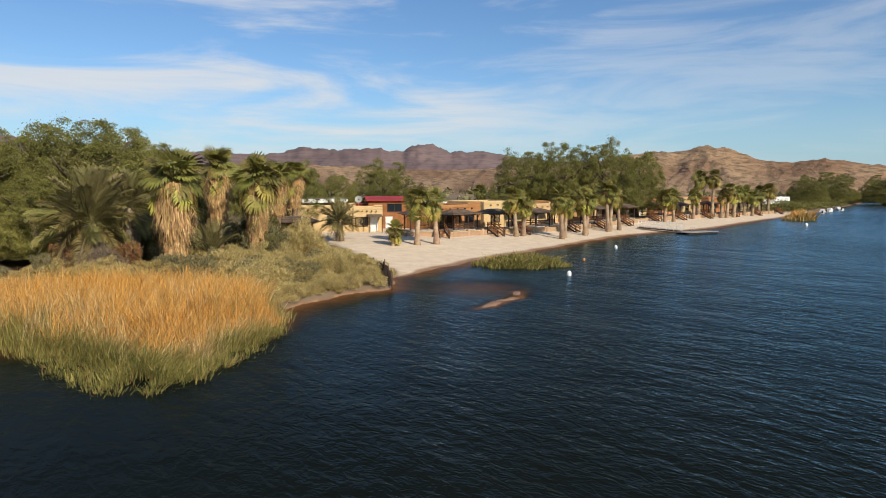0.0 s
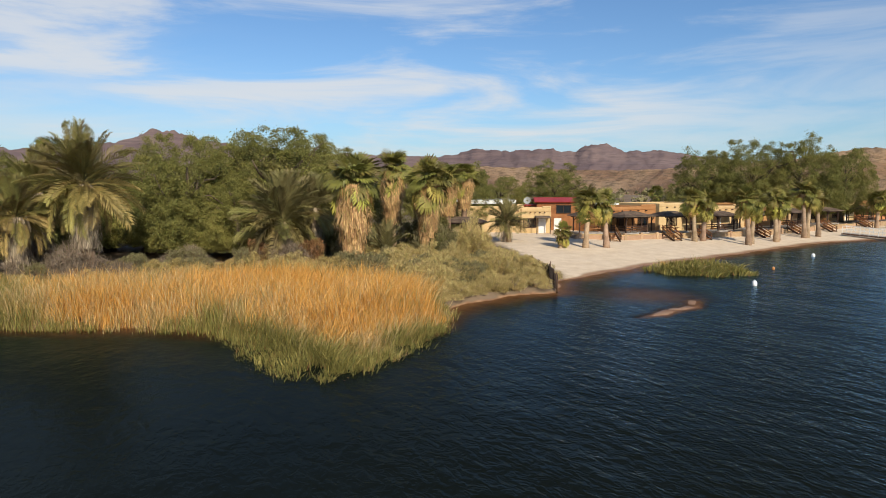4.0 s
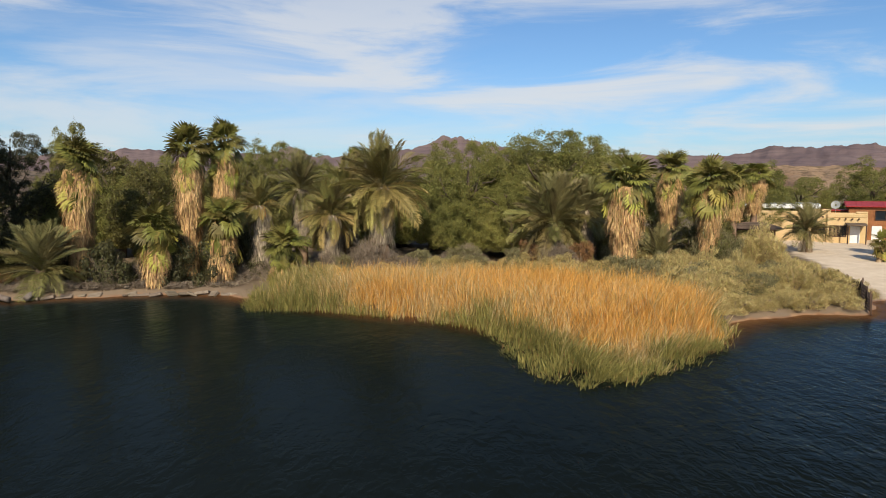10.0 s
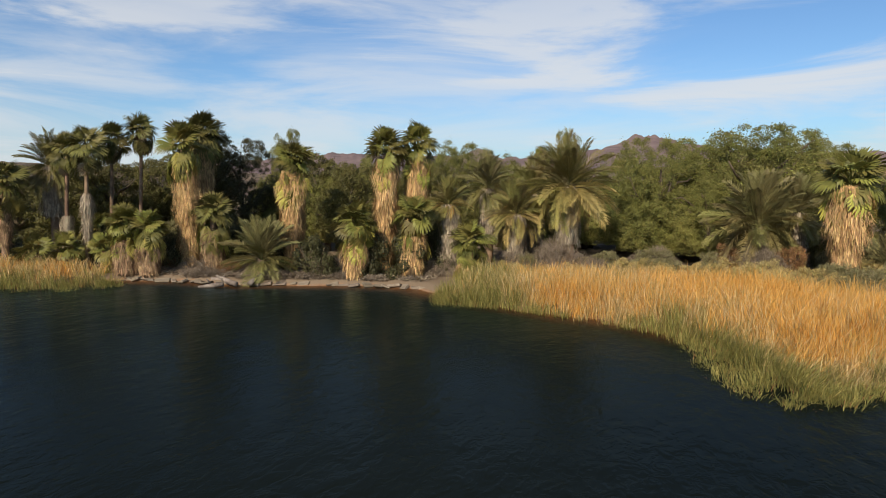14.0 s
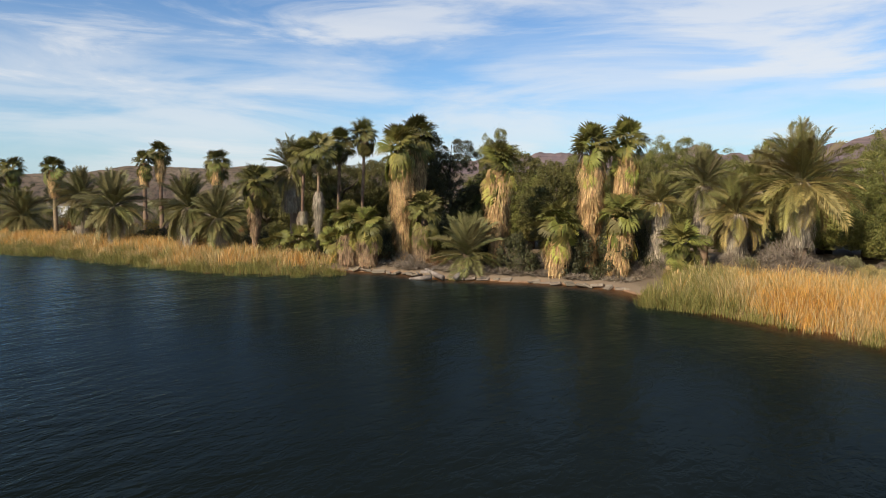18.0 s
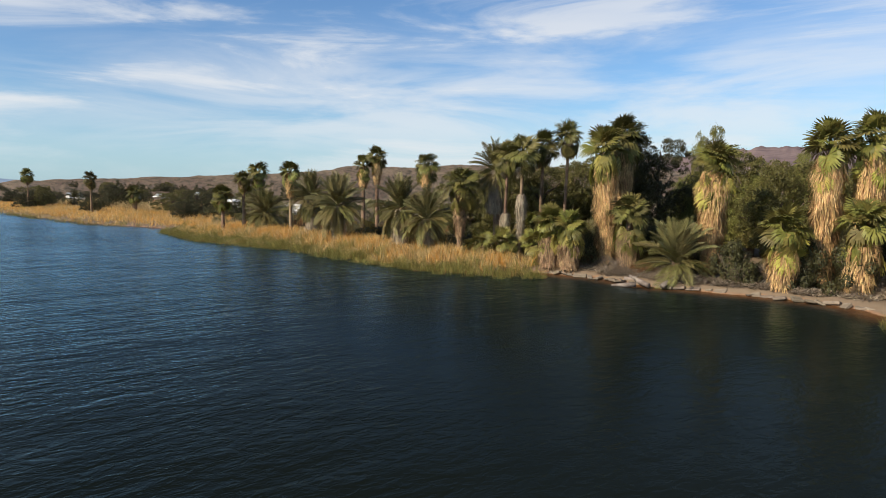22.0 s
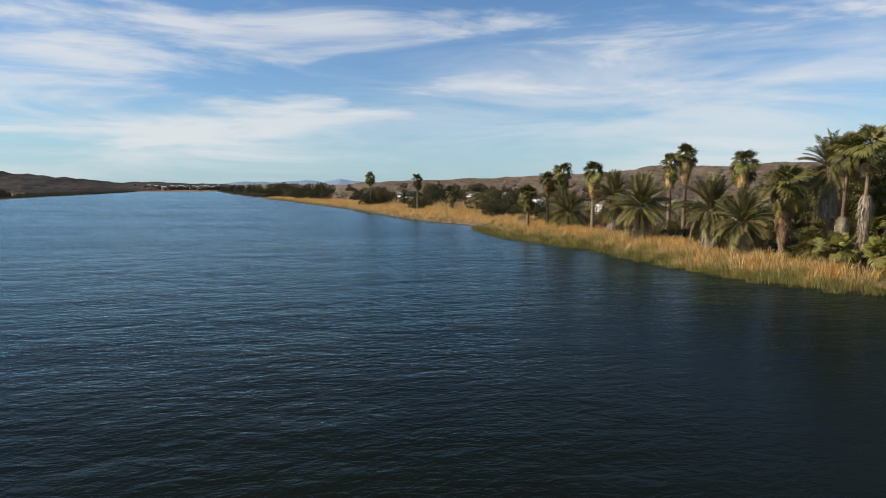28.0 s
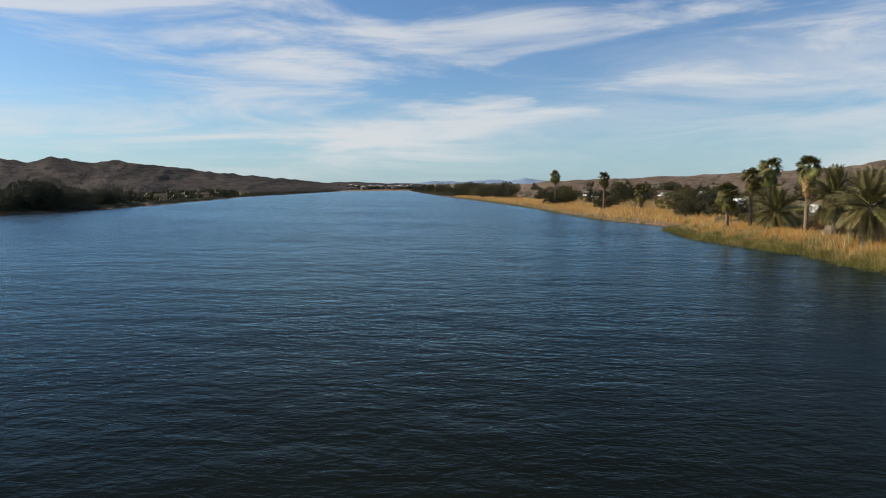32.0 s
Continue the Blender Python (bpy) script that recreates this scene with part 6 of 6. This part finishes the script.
for i, (x, y, heart, skirt, reach) in enumerate(POINT_PALMS):
    fan_palm(x, y, heart, skirt, reach, 260 + i, SKIRTED, "palms on the point", FROND, FROND_OLD, THATCH, lean=(0.1, 0.0), skirt_r=1.3 if i == 0 else 1.05, count=44, fall=0.7)
for i, (x, y, heart, skirt, reach) in enumerate(BEACH_PALMS):
    reach *= 1.1
    fan_palm(x, y, heart, skirt, reach, 280 + i, "small young fan palm on the sand" if heart < 4 else "fan palm with a bare tan trunk on the sandy beach",
             "palms on the beach", FROND, FROND_OLD, THATCH, lean=(-0.4, 0.2) if i % 2 else (0.25, 0.1), girth=0.27 if heart > 4 else 0.2, skirt_r=0.5, count=38, fall=0.55, bark=BEACH_TRUNK)
for i, (x, y, heart, skirt, reach) in enumerate(FAR_BEACH_PALMS):
    fan_palm(x, y, heart, skirt, reach, 300 + i, "fan palm far along the beach with a yellow-green crown", "palms on the beach", FROND, FROND_OLD, THATCH,
             lean=(0.3, 0.2), skirt_r=0.7, count=30, joined=True, fall=0.5, bark=BEACH_TRUNK)
for i, (x, y, heart, length) in enumerate(DATE_PALMS):
    bushy = heart < 4.8 and i != 6
    tone = (DATE_GREY, DATE_GREEN) if i in (6, 7, 5, 15, 8) else (DATE_GREEN, DATE_GOLD) if i in (0, 2, 3, 4) else (DATE_GREY, DATE_GREEN)
    upstream = 9 <= i <= 13
    date_palm(x, y, heart - 0.7 if upstream else heart if not bushy else heart - 1.4, length * 0.98 if upstream else length, 320 + i, "low bushy date palm with grey-green feather fronds" if bushy else "date palm with arching olive feather fronds",
              "date palms", tone[0], tone[1], 72 if i in (3, 6) or upstream else 58 if not bushy else 46, -40 if upstream else -6 if bushy else -14 if i == 6 else -42, 40 if i in (0, 3) else 0, not bushy)

# ---- trees ----
for i, (x, y, top, width) in enumerate(WOODLAND):
    dark = i in (11, 12)
    leafy_tree(x, y, top, width, "dark" if i in (11, 12) else "dark_broad" if i > 19 or i in (7, 8, 16, 19) else "broad", 400 + i,
               "tall thin dark-leaved tree among the palms" if dark else "broad mesquite tree with fine olive-green foliage", "trees behind the bank", 0.30 if dark else 0.15)
for i, (x, y, top, width) in enumerate(RESORT_TREES):
    leafy_tree(x, y, top, width, "broad", 430 + i, "large spreading green tree behind the cabins", "trees behind the cabins", 0.16)

# ---- shrubs and undergrowth ----
r = np.random.default_rng(77)
k = 500
for x, y, wide, high in ((-33.6, 34.9, 3.4, 2.6), (-34.9, 35.0, 3.0, 3.0), (-36.6, 32.6, 2.8, 2.2), (-38.8, 35.8, 3.0, 2.6), (-31.8, 36.0, 3.0, 1.6), (-35.6, 33.6, 2.6, 1.8), (-26.9, 45.4, 3.2, 2.2), (-24.2, 45.4, 2.6, 1.8)):
    bush(x, y, wide, high, "twig", k, "heap of dry grey-brown date palm fronds", "undergrowth")
    k += 1
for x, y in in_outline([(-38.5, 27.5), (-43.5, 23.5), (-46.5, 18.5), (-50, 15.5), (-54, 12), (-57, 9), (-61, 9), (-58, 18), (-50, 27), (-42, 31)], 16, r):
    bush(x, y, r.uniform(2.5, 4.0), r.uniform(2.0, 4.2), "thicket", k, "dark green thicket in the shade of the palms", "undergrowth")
    k += 1
for x, y in in_outline([(-4.6, 47), (-6.5, 42.2), (-10, 40), (-14, 38.5), (-17, 40), (-19, 44), (-15, 47), (-9, 50), (-5.2, 50)], 40, r):
    bush(x, y, r.uniform(2.4, 4.2), r.uniform(1.3, 2.5), ("olive", "olive", "olive", "grey")[k % 4], k, "straw-olive arrowweed shrub on the point", "shrubs on the point")
    k += 1
for x, y in in_outline([(-9, 41), (-14, 39.5), (-22, 40), (-27, 41), (-26, 46), (-17, 50), (-10, 54), (-7, 52)], 30, r):
    bush(x, y, r.uniform(2.2, 4.0), r.uniform(1.0, 2.1), ("olive", "grey", "olive", "twig")[k % 4], k, "straw-coloured shrub behind the cattails", "shrubs on the point")
    k += 1
for x, y in in_outline([(-12, 56), (-16, 50), (-22, 48), (-30, 48), (-30, 54), (-20, 62), (-13, 64)], 16, r):
    bush(x, y, r.uniform(3.0, 4.5), r.uniform(2.6, 4.4), ("grey", "green_bush", "grey", "olive")[k % 4], k, "tall grey-green shrub among the palms of the point", "shrubs on the point")
    k += 1
for x, y, wide, high, kind in ((-34.6, 34.2, 3.6, 2.2, "twig"), (-36.8, 32.4, 3.2, 1.9, "twig"), (-32.6, 36.6, 3.4, 1.6, "twig"), (-38.6, 30.6, 2.8, 1.8, "grey"), (-30.6, 38.2, 3.2, 1.3, "grey"),
                               (-28.4, 39.6, 3.4, 1.4, "grey"), (-26.6, 44.6, 3.6, 2.4, "rust"), (-24.0, 44.8, 3.4, 2.2, "twig"), (-22.2, 45.2, 3.0, 2.4, "rust"), (-39.8, 29.2, 2.6, 1.5, "twig"),
                               (-35.4, 31.2, 3.0, 1.4, "olive"), (-32.2, 34.4, 3.0, 1.2, "olive"), (-40.8, 27.6, 2.2, 1.2, "twig"), (-45.6, 20.6, 2.4, 1.4, "twig"), (-48.4, 17.6, 2.6, 1.5, "twig"), (-51.4, 13.6, 2.4, 1.3, "twig")):
    bush(x, y, wide, high, kind, k, "heap of dry grey fronds and twigs under the palms" if kind == "twig" else "dry mixed shrub under the date palms", "undergrowth")
    k += 1
for x, y in in_outline([(-36, 30), (-30, 36), (-22, 40), (-21, 46), (-32, 46), (-40, 34)], 16, r):
    bush(x, y, r.uniform(2.4, 4.0), r.uniform(1.0, 1.9), ("grey", "twig", "olive")[k % 3], k, "tangled grey-green shrub with dry twigs", "undergrowth")
    k += 1
for x, y in in_outline([(-39.5, 26.6), (-44.5, 21.6), (-48, 16.5), (-53, 13), (-56, 10), (-62, 12), (-58, 22), (-48, 32), (-42, 33)], 34, r):
    bush(x, y, r.uniform(1.6, 3.2), r.uniform(0.8, 1.9), ("twig", "grey", "rust", "twig")[k % 4], k, "dry brown undergrowth beneath the palms", "undergrowth")
    k += 1
for x, y in in_outline([(-58, 6), (-64, -2), (-76, -11), (-90, -24), (-100, -32), (-108, -26), (-92, -8), (-74, 6), (-62, 16)], 34, r):
    bush(x, y, r.uniform(2.0, 4.2), r.uniform(1.2, 2.8), ("grey", "green_bush", "rust", "green_bush", "gold")[k % 5], k, "mixed green and rust shrub behind the reeds", "undergrowth")
    k += 1
for x, y in in_outline([(-52, 30), (-62, 20), (-75, 12), (-85, 30), (-70, 55), (-45, 65), (-30, 68), (-24, 58)], 26, r):
    leafy_tree(x, y, height_at(x, y) + r.uniform(6.0, 9.0), r.uniform(6, 9), "broad" if k % 3 else "dark_broad", k, "dense green tree deeper in the grove", "trees behind the bank", 0.15)
    k += 1
for x, y in in_outline([(-44, 27), (-50, 20), (-55.5, 13.5), (-58, 11), (-66, 10), (-64, 22), (-56, 32), (-48, 36)], 12, r):
    bush(x, y, r.uniform(3.5, 5.5), r.uniform(3.0, 5.5), ("green_bush", "green_bush", "grey")[k % 3], k, "dense dark green thicket between the palms", "undergrowth")
    k += 1
for x, y in in_outline([(-60, 9), (-66, 2), (-78, -7), (-92, -20), (-104, -30), (-116, -38), (-128, -44), (-140, -30), (-110, -8), (-84, 14), (-68, 22)], 36, r):
    bush(x, y, r.uniform(4, 7), r.uniform(2.2, 4.6), ("green_bush", "green_bush", "grey", "twig")[k % 4], k, "dark green thicket behind the reeds and palms", "undergrowth")
    k += 1
for x, y in ((-7.4, 41.2), (-8.4, 40.2), (-9.3, 38.4), (-10.0, 36.6), (-6.4, 42.4), (-5.0, 44.0), (-5.4, 45.6), (-10.4, 34.4), (-9.2, 39.6), (-7.8, 42.2)):
    bush(x, y, r.uniform(1.8, 2.6), r.uniform(0.8, 1.3), "olive", k, "low straw-olive shrub at the edge of the muddy point", "shrubs on the point")
    k += 1
# scrub dotted over the plain
number = 2500
spots = np.concatenate([in_outline([(-60, 60), (-90, 20), (-130, -20), (-330, -200), (-700, -500), (-900, -200), (-700, 500), (-200, 700), (-60, 200)], 1000, r),
                        in_outline([(-60, 110), (20, 135), (110, 220), (300, 480), (200, 900), (-200, 900)], 500, r),
                        in_outline([(-40, -222), (-110, -292), (-300, -555), (-340, -600), (-250, -620), (-60, -380), (20, -270)], number - 1500, r)])
size = r.uniform(0.8, 2.4, number) * (1 + np.hypot(spots[:, 0], spots[:, 1]) / 500)
per = 22
own = np.repeat(np.arange(number), per)
puff = r.normal(0, 1, (number * per, 3))
puff /= np.linalg.norm(puff, axis=1)[:, None]
base = np.column_stack([spots, ground_height(spots[:, 0], spots[:, 1])])[own]
p = base + puff * (size[own] * r.uniform(0.5, 1.0, number * per))[:, None] * (1, 1, 0.55) + np.column_stack([np.zeros((number * per, 2)), size[own] * 0.45])
u = r.normal(0, 1, p.shape) * (size[own] * 0.22)[:, None]
u2 = r.normal(0, 1, p.shape) * (size[own] * 0.18)[:, None]
quads = np.stack([p - u, p - u2, p + u, p + u2], 1)
bank_side = own >= 1500
far_scrub = quads[bank_side].reshape(-1, 3)
# far-bank scrub gets the shaded leaf colour, unlike the scrub of the plain
tagged(part("bank_scrub", sheet("bank_scrub", far_scrub, np.arange(len(far_scrub)).reshape(-1, 4)), LEAF_DARK_SHADED), "dark green scrub scattered over the far bank", "scrub", kind="stuff")
quads = quads[~bank_side].reshape(-1, 3)
scrub_mesh = sheet("desert_scrub", quads, np.arange(len(quads)).reshape(-1, 4))
tagged(part("desert_scrub", scrub_mesh, LEAF_GREY), "low grey-green desert scrub dotted over the plain", "scrub", kind="stuff")
# thickets and trees along the upstream bank, thinning out from the water
def shore_reach(az):
    """How far off the near shore lies along a bearing upstream."""
    d = np.arange(40.0, 1500.0, 2.0)
    dry = inland(-np.sin(radians(az)) * d, np.cos(radians(az)) * d) > 0
    return float(d[np.argmax(dry)]) if dry.any() else 1500.0


# the open ground in front of the houses, as bearing, distance and half width
HOUSE_VIEWS = [(126.0, 430, 0.6), (120.9, 380, 0.3), (115.3, 235, 0.3)]
for i in range(64):
    az = 106 + 25.5 * (i + r.uniform(0, 1)) / 64
    d = shore_reach(az) * (1.0 if az > 115.5 else 1.1) + (58 if az > 115.5 else 24) + r.uniform(0, 1) ** 1.3 * 190
    x, y = -math.sin(radians(az)) * d, math.cos(radians(az)) * d
    if any(abs(az - a) < w_ + 0.3 and d < e for a, e, w_ in HOUSE_VIEWS):
        continue
    if i % 5 in (0, 2):
        leafy_tree(x, y, height_at(x, y) + r.uniform(3.5, 6.5) + d / 260, r.uniform(4, 8) + d / 100, ("shade", "dark_broad", "dark")[k % 3], k, "dark green tree on the upstream bank", "trees upstream", 0.14)
    else:
        bush(x, y, r.uniform(2.0, 4.5) + d / 130, r.uniform(1.0, 2.4) + d / 300, ("green_bush", "gold", "olive", "grey", "rust")[k % 5], k, "scrubby bush on the upstream bank", "shrubs upstream")
    k += 1
for i in range(130):
    az = 104 + 32.5 * (i + r.uniform(0, 1)) / 130
    d = max(shore_reach(az) + 50 + r.uniform(0, 180), r.uniform(300, 640))
    x, y = -math.sin(radians(az)) * d, math.cos(radians(az)) * d
    if any(abs(az - a) < w_ + 0.45 and d < e for a, e, w_ in HOUSE_VIEWS):
        continue
    leafy_tree(x, y, max(height_at(x, y) + 3.5, r.uniform(4.0, 10.5) + d / 260), r.uniform(5, 14), ("shade", "dark_broad", "shade", "dark")[i % 4], k, "dark green trees of the far bank woods", "trees upstream", 0.05)
    k += 1
# clumps that stand out of the reeds
for x, y, top, wide, kind in ((-134, -57, 5.6, 6, "shade"), (-147, -58.5, 5.2, 6.5, "shade"), (-140, -52, 4.6, 5, "shade"), (-204, -138, 7.0, 8, "shade"), (-212, -139, 6.0, 7, "dark"), (-168, -97, 5.0, 6, "shade"), (-240, -160, 8.0, 9, "shade"),
                              (-190, -101, 9.6, 11, "shade"), (-182, -90, 7.0, 8, "dark"), (-298, -239, 8.0, 7, "shade"), (-293, -228, 7.5, 7, "shade"), (-345, -292, 8.0, 9, "shade")):
    leafy_tree(x, y, top, wide, kind, k, "dark green tree standing at the edge of the straw-coloured reeds", "trees upstream", 0.05)
    k += 1
fan_palm(-166.9, -84.1, 5.6, 3.6, 2.6, 641, SKIRTED, "palms upstream", FROND_DARK, FROND, THATCH_BROWN, girth=0.3, skirt_r=0.8, count=34, joined=True, fall=0.7)
date_palm(-212, -127, 3.6, 3.2, 642, "low bushy date palm with grey-green feather fronds", "date palms", DATE_GREY, DATE_GREEN, 40, -40, joined=True)
# young fan palms and bright bushes at the back of the long reed bed
for i, (x, y, heart, reach) in enumerate(((-58.4, 4.6, 1.9, 1.9), (-60.2, 2.6, 1.7, 1.8), (-57.2, 7.4, 2.0, 1.8), (-62.5, 7.2, 3.2, 2.0))):
    fan_palm(x, y, heart, 0.2, reach, 650 + i, "young fan palm without a trunk among the reeds", "palms along the bank", FROND, FROND_OLD, THATCH_BROWN, girth=0.22, skirt_r=0.5, count=28, fall=0.6)
for x, y, wide, high, kind, label in ((-92.5, -21.5, 4.4, 3.0, "rust", "rust-brown leafless bush behind the reeds"), (-89.6, -19.4, 4.0, 2.6, "rust", "rust-brown leafless bush behind the reeds"),
                                      (-80.2, -10.6, 3.4, 3.0, "gold", "yellow autumn bush behind the reeds"), (-83.6, -13.4, 3.6, 2.2, "grey", "rounded grey-green bush behind the reeds"),
                                      (-68.8, -2.2, 4.2, 2.8, "olive", "straw-coloured feathery bush behind the reeds"), (-70.8, -4.6, 3.4, 2.4, "gold", "straw-yellow bush behind the reeds"),
                                      (-103, -38, 3.6, 2.2, "grey", "rounded grey-green bush behind the reeds")):
    bush(x, y, wide, high, kind, k, label, "undergrowth")
    k += 1
def far_bank(s, back):
    """A place along the far bank, a given way up from the water."""
    legs = np.array([(20, -190), (-45, -216), (-70, -235), (-110, -281), (-310, -545)], float)
    at = np.interp(s, np.linspace(0, 1, 5), legs[:, 0]), np.interp(s, np.linspace(0, 1, 5), legs[:, 1])
    return at[0] + 0.80 * back, at[1] - 0.60 * back


# far-bank trees, in the leaf that has backlit shade in its colour
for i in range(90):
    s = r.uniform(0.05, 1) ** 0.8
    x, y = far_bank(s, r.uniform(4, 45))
    leafy_tree(x, y, height_at(x, y) + r.uniform(2.5, 6.5), r.uniform(5, 11), "tamarisk", k, "tree on the far bank of the river, leaves coloured dark as backlit", "trees on the far bank", 0.04)
    k += 1
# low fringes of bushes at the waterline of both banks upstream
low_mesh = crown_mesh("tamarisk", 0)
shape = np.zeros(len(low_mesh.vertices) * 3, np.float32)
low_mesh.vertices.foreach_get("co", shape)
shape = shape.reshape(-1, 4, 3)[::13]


def brush_line(name, points, number, wide, high, back, stuff, label):
    """Bushes strewn along a line, up to so many metres to its side away from the water."""
    at = np.array(points, float)
    run = np.concatenate([[0], np.cumsum(np.hypot(*np.diff(at, axis=0).T))])
    heart = shape.mean(1, keepdims=True)
    t = r.uniform(0, run[-1], number * 5)
    x, y = (np.interp(t, run, at[:, c]) + r.uniform(-back, back, len(t)) for c in (0, 1))
    dry = np.flatnonzero(inland(x, y) > 0.4)[:number]
    x, y = x[dry], y[dry]
    z = ground_height(x, y) - 0.1
    made = []
    for i in range(len(x)):
        w_, h = r.uniform(*wide), r.uniform(*high)
        made.append((heart + (shape - heart) * 2.6) * (w_, w_, h) + (x[i], y[i], z[i]))
    made = np.concatenate(made).reshape(-1, 3)
    tagged(part(name, sheet(name, made, np.arange(len(made)).reshape(-1, 4)), stuff), label, "brush", kind="stuff")


# far-bank brush takes the leaf colour darkened for backlight
brush_line("bank_brush", [(20, -190), (-45, -216), (-70, -235), (-110, -281), (-310, -545)], 170, (3, 7), (1.0, 2.6), 7, LEAF_BACKLIT, "low brush along the far bank at the waterline, coloured dark as backlit")
brush_line("bank_brush", [(-310, -545), (-560, -826), (-960, -1275)], 150, (8, 18), (2.0, 5.5), 14, LEAF_BACKLIT, "low brush along the far bank at the waterline, coloured dark as backlit")
brush_line("bank_brush", [(-372, -346), (-520, -515), (-860, -896), (-1200, -1275)], 150, (6, 16), (2.0, 5.0), 16, LEAF_DARK_SHADED, "dark brush along the near bank far upstream")
brush_line("dry_brush", [(-39.4, 26.6), (-44.2, 21.9), (-47.5, 16.9), (-53.0, 12.7), (-56.2, 9.2)], 90, (0.9, 2.2), (0.35, 1.0), 0.8, TWIG, "dry twigs and dead fronds heaped along the bank")
brush_line("thicket", [(-61, 5), (-66, 0), (-79, -10), (-94, -22), (-110, -37)], 60, (2.2, 4.2), (1.5, 3.2), 3.5, LEAF_DARK_SHADED, "dark green thicket close behind the reeds")
brush_line("thicket", [(-128, -36), (-158, -58), (-200, -98), (-262, -164), (-340, -252)], 80, (3.5, 8.0), (1.8, 4.6), 9, LEAF_DARK_SHADED, "dark green thicket behind the upstream reeds")
brush_line("thicket", [(84, 166), (108, 196), (160, 262), (240, 366), (330, 480)], 110, (4, 10), (1.5, 4.8), 10, LEAF_GREEN, "green brush along the shore beyond the beach")
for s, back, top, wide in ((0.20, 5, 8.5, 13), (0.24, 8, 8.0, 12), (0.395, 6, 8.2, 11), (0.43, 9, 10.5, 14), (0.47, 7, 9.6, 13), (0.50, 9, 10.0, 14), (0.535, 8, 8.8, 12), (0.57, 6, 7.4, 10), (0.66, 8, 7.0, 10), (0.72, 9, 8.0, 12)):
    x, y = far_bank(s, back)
    leafy_tree(x, y, height_at(x, y) + top, wide, "tamarisk", k, "large spreading tree at the water on the far bank, coloured dark as backlit", "trees on the far bank", 0.03)
    k += 1

for az, d, wide, stuff in ((154.2, 300, 7, STUCCO), (157.4, 262, 5, STUCCO), (150.9, 350, 9, STUCCO_GOLD)):
    while float(inland(np.array([-math.sin(radians(az)) * d]), np.array([math.cos(radians(az)) * d]))[0]) < 9.0:
        d += 4.0
    x, y = -math.sin(radians(az)) * d, math.cos(radians(az)) * d
    far_house(pose(x, y, height_at(x, y) + 0.3, 0, 0, az + 180 + 12), wide, 5, 3.0, stuff, SHINGLE, "low tan house among dark trees on the far bank", "houses on the far bank")
for i in range(46):
    az = 134.0 + 9.5 * (i + r.uniform(0, 1)) / 46
    d = r.uniform(1930, 2250)
    x, y = -math.sin(radians(az)) * d, math.cos(radians(az)) * d
    leafy_tree(x, y, max(height_at(x, y) + 5, 5 + (d - 1930) * 0.04 + r.uniform(2, 7)), r.uniform(8, 22), "tamarisk", k, "tree between the houses of the river bend, coloured dark as backlit", "trees on the far bank", 0.03)
    k += 1

# fallen fronds and sticks under the palms
n = 5200
spots = in_outline([(-38.6, 25.8), (-43.4, 21.4), (-47, 16.4), (-52.4, 12.2), (-55.2, 9), (-60, 12), (-52, 24), (-42, 32)], n, r)
ang = r.uniform(0, 2 * np.pi, n)
ln = r.uniform(0.2, 0.8, n)
along = np.column_stack([np.cos(ang) * ln, np.sin(ang) * ln, r.uniform(-0.02, 0.22, n)])
side = np.column_stack([-np.sin(ang), np.cos(ang), 0 * ang]) * 0.05
p = np.column_stack([spots, ground_height(spots[:, 0], spots[:, 1]) + 0.05])
litter = sheet("frond_litter", np.stack([p - side, p + side, p + along + side * 0.4, p + along - side * 0.4], 1).reshape(-1, 3), np.arange(n * 4).reshape(-1, 4))
tagged(part("frond_litter", litter, THATCH_GREY), "fallen dry palm fronds and sticks on the bank", "litter", kind="stuff")
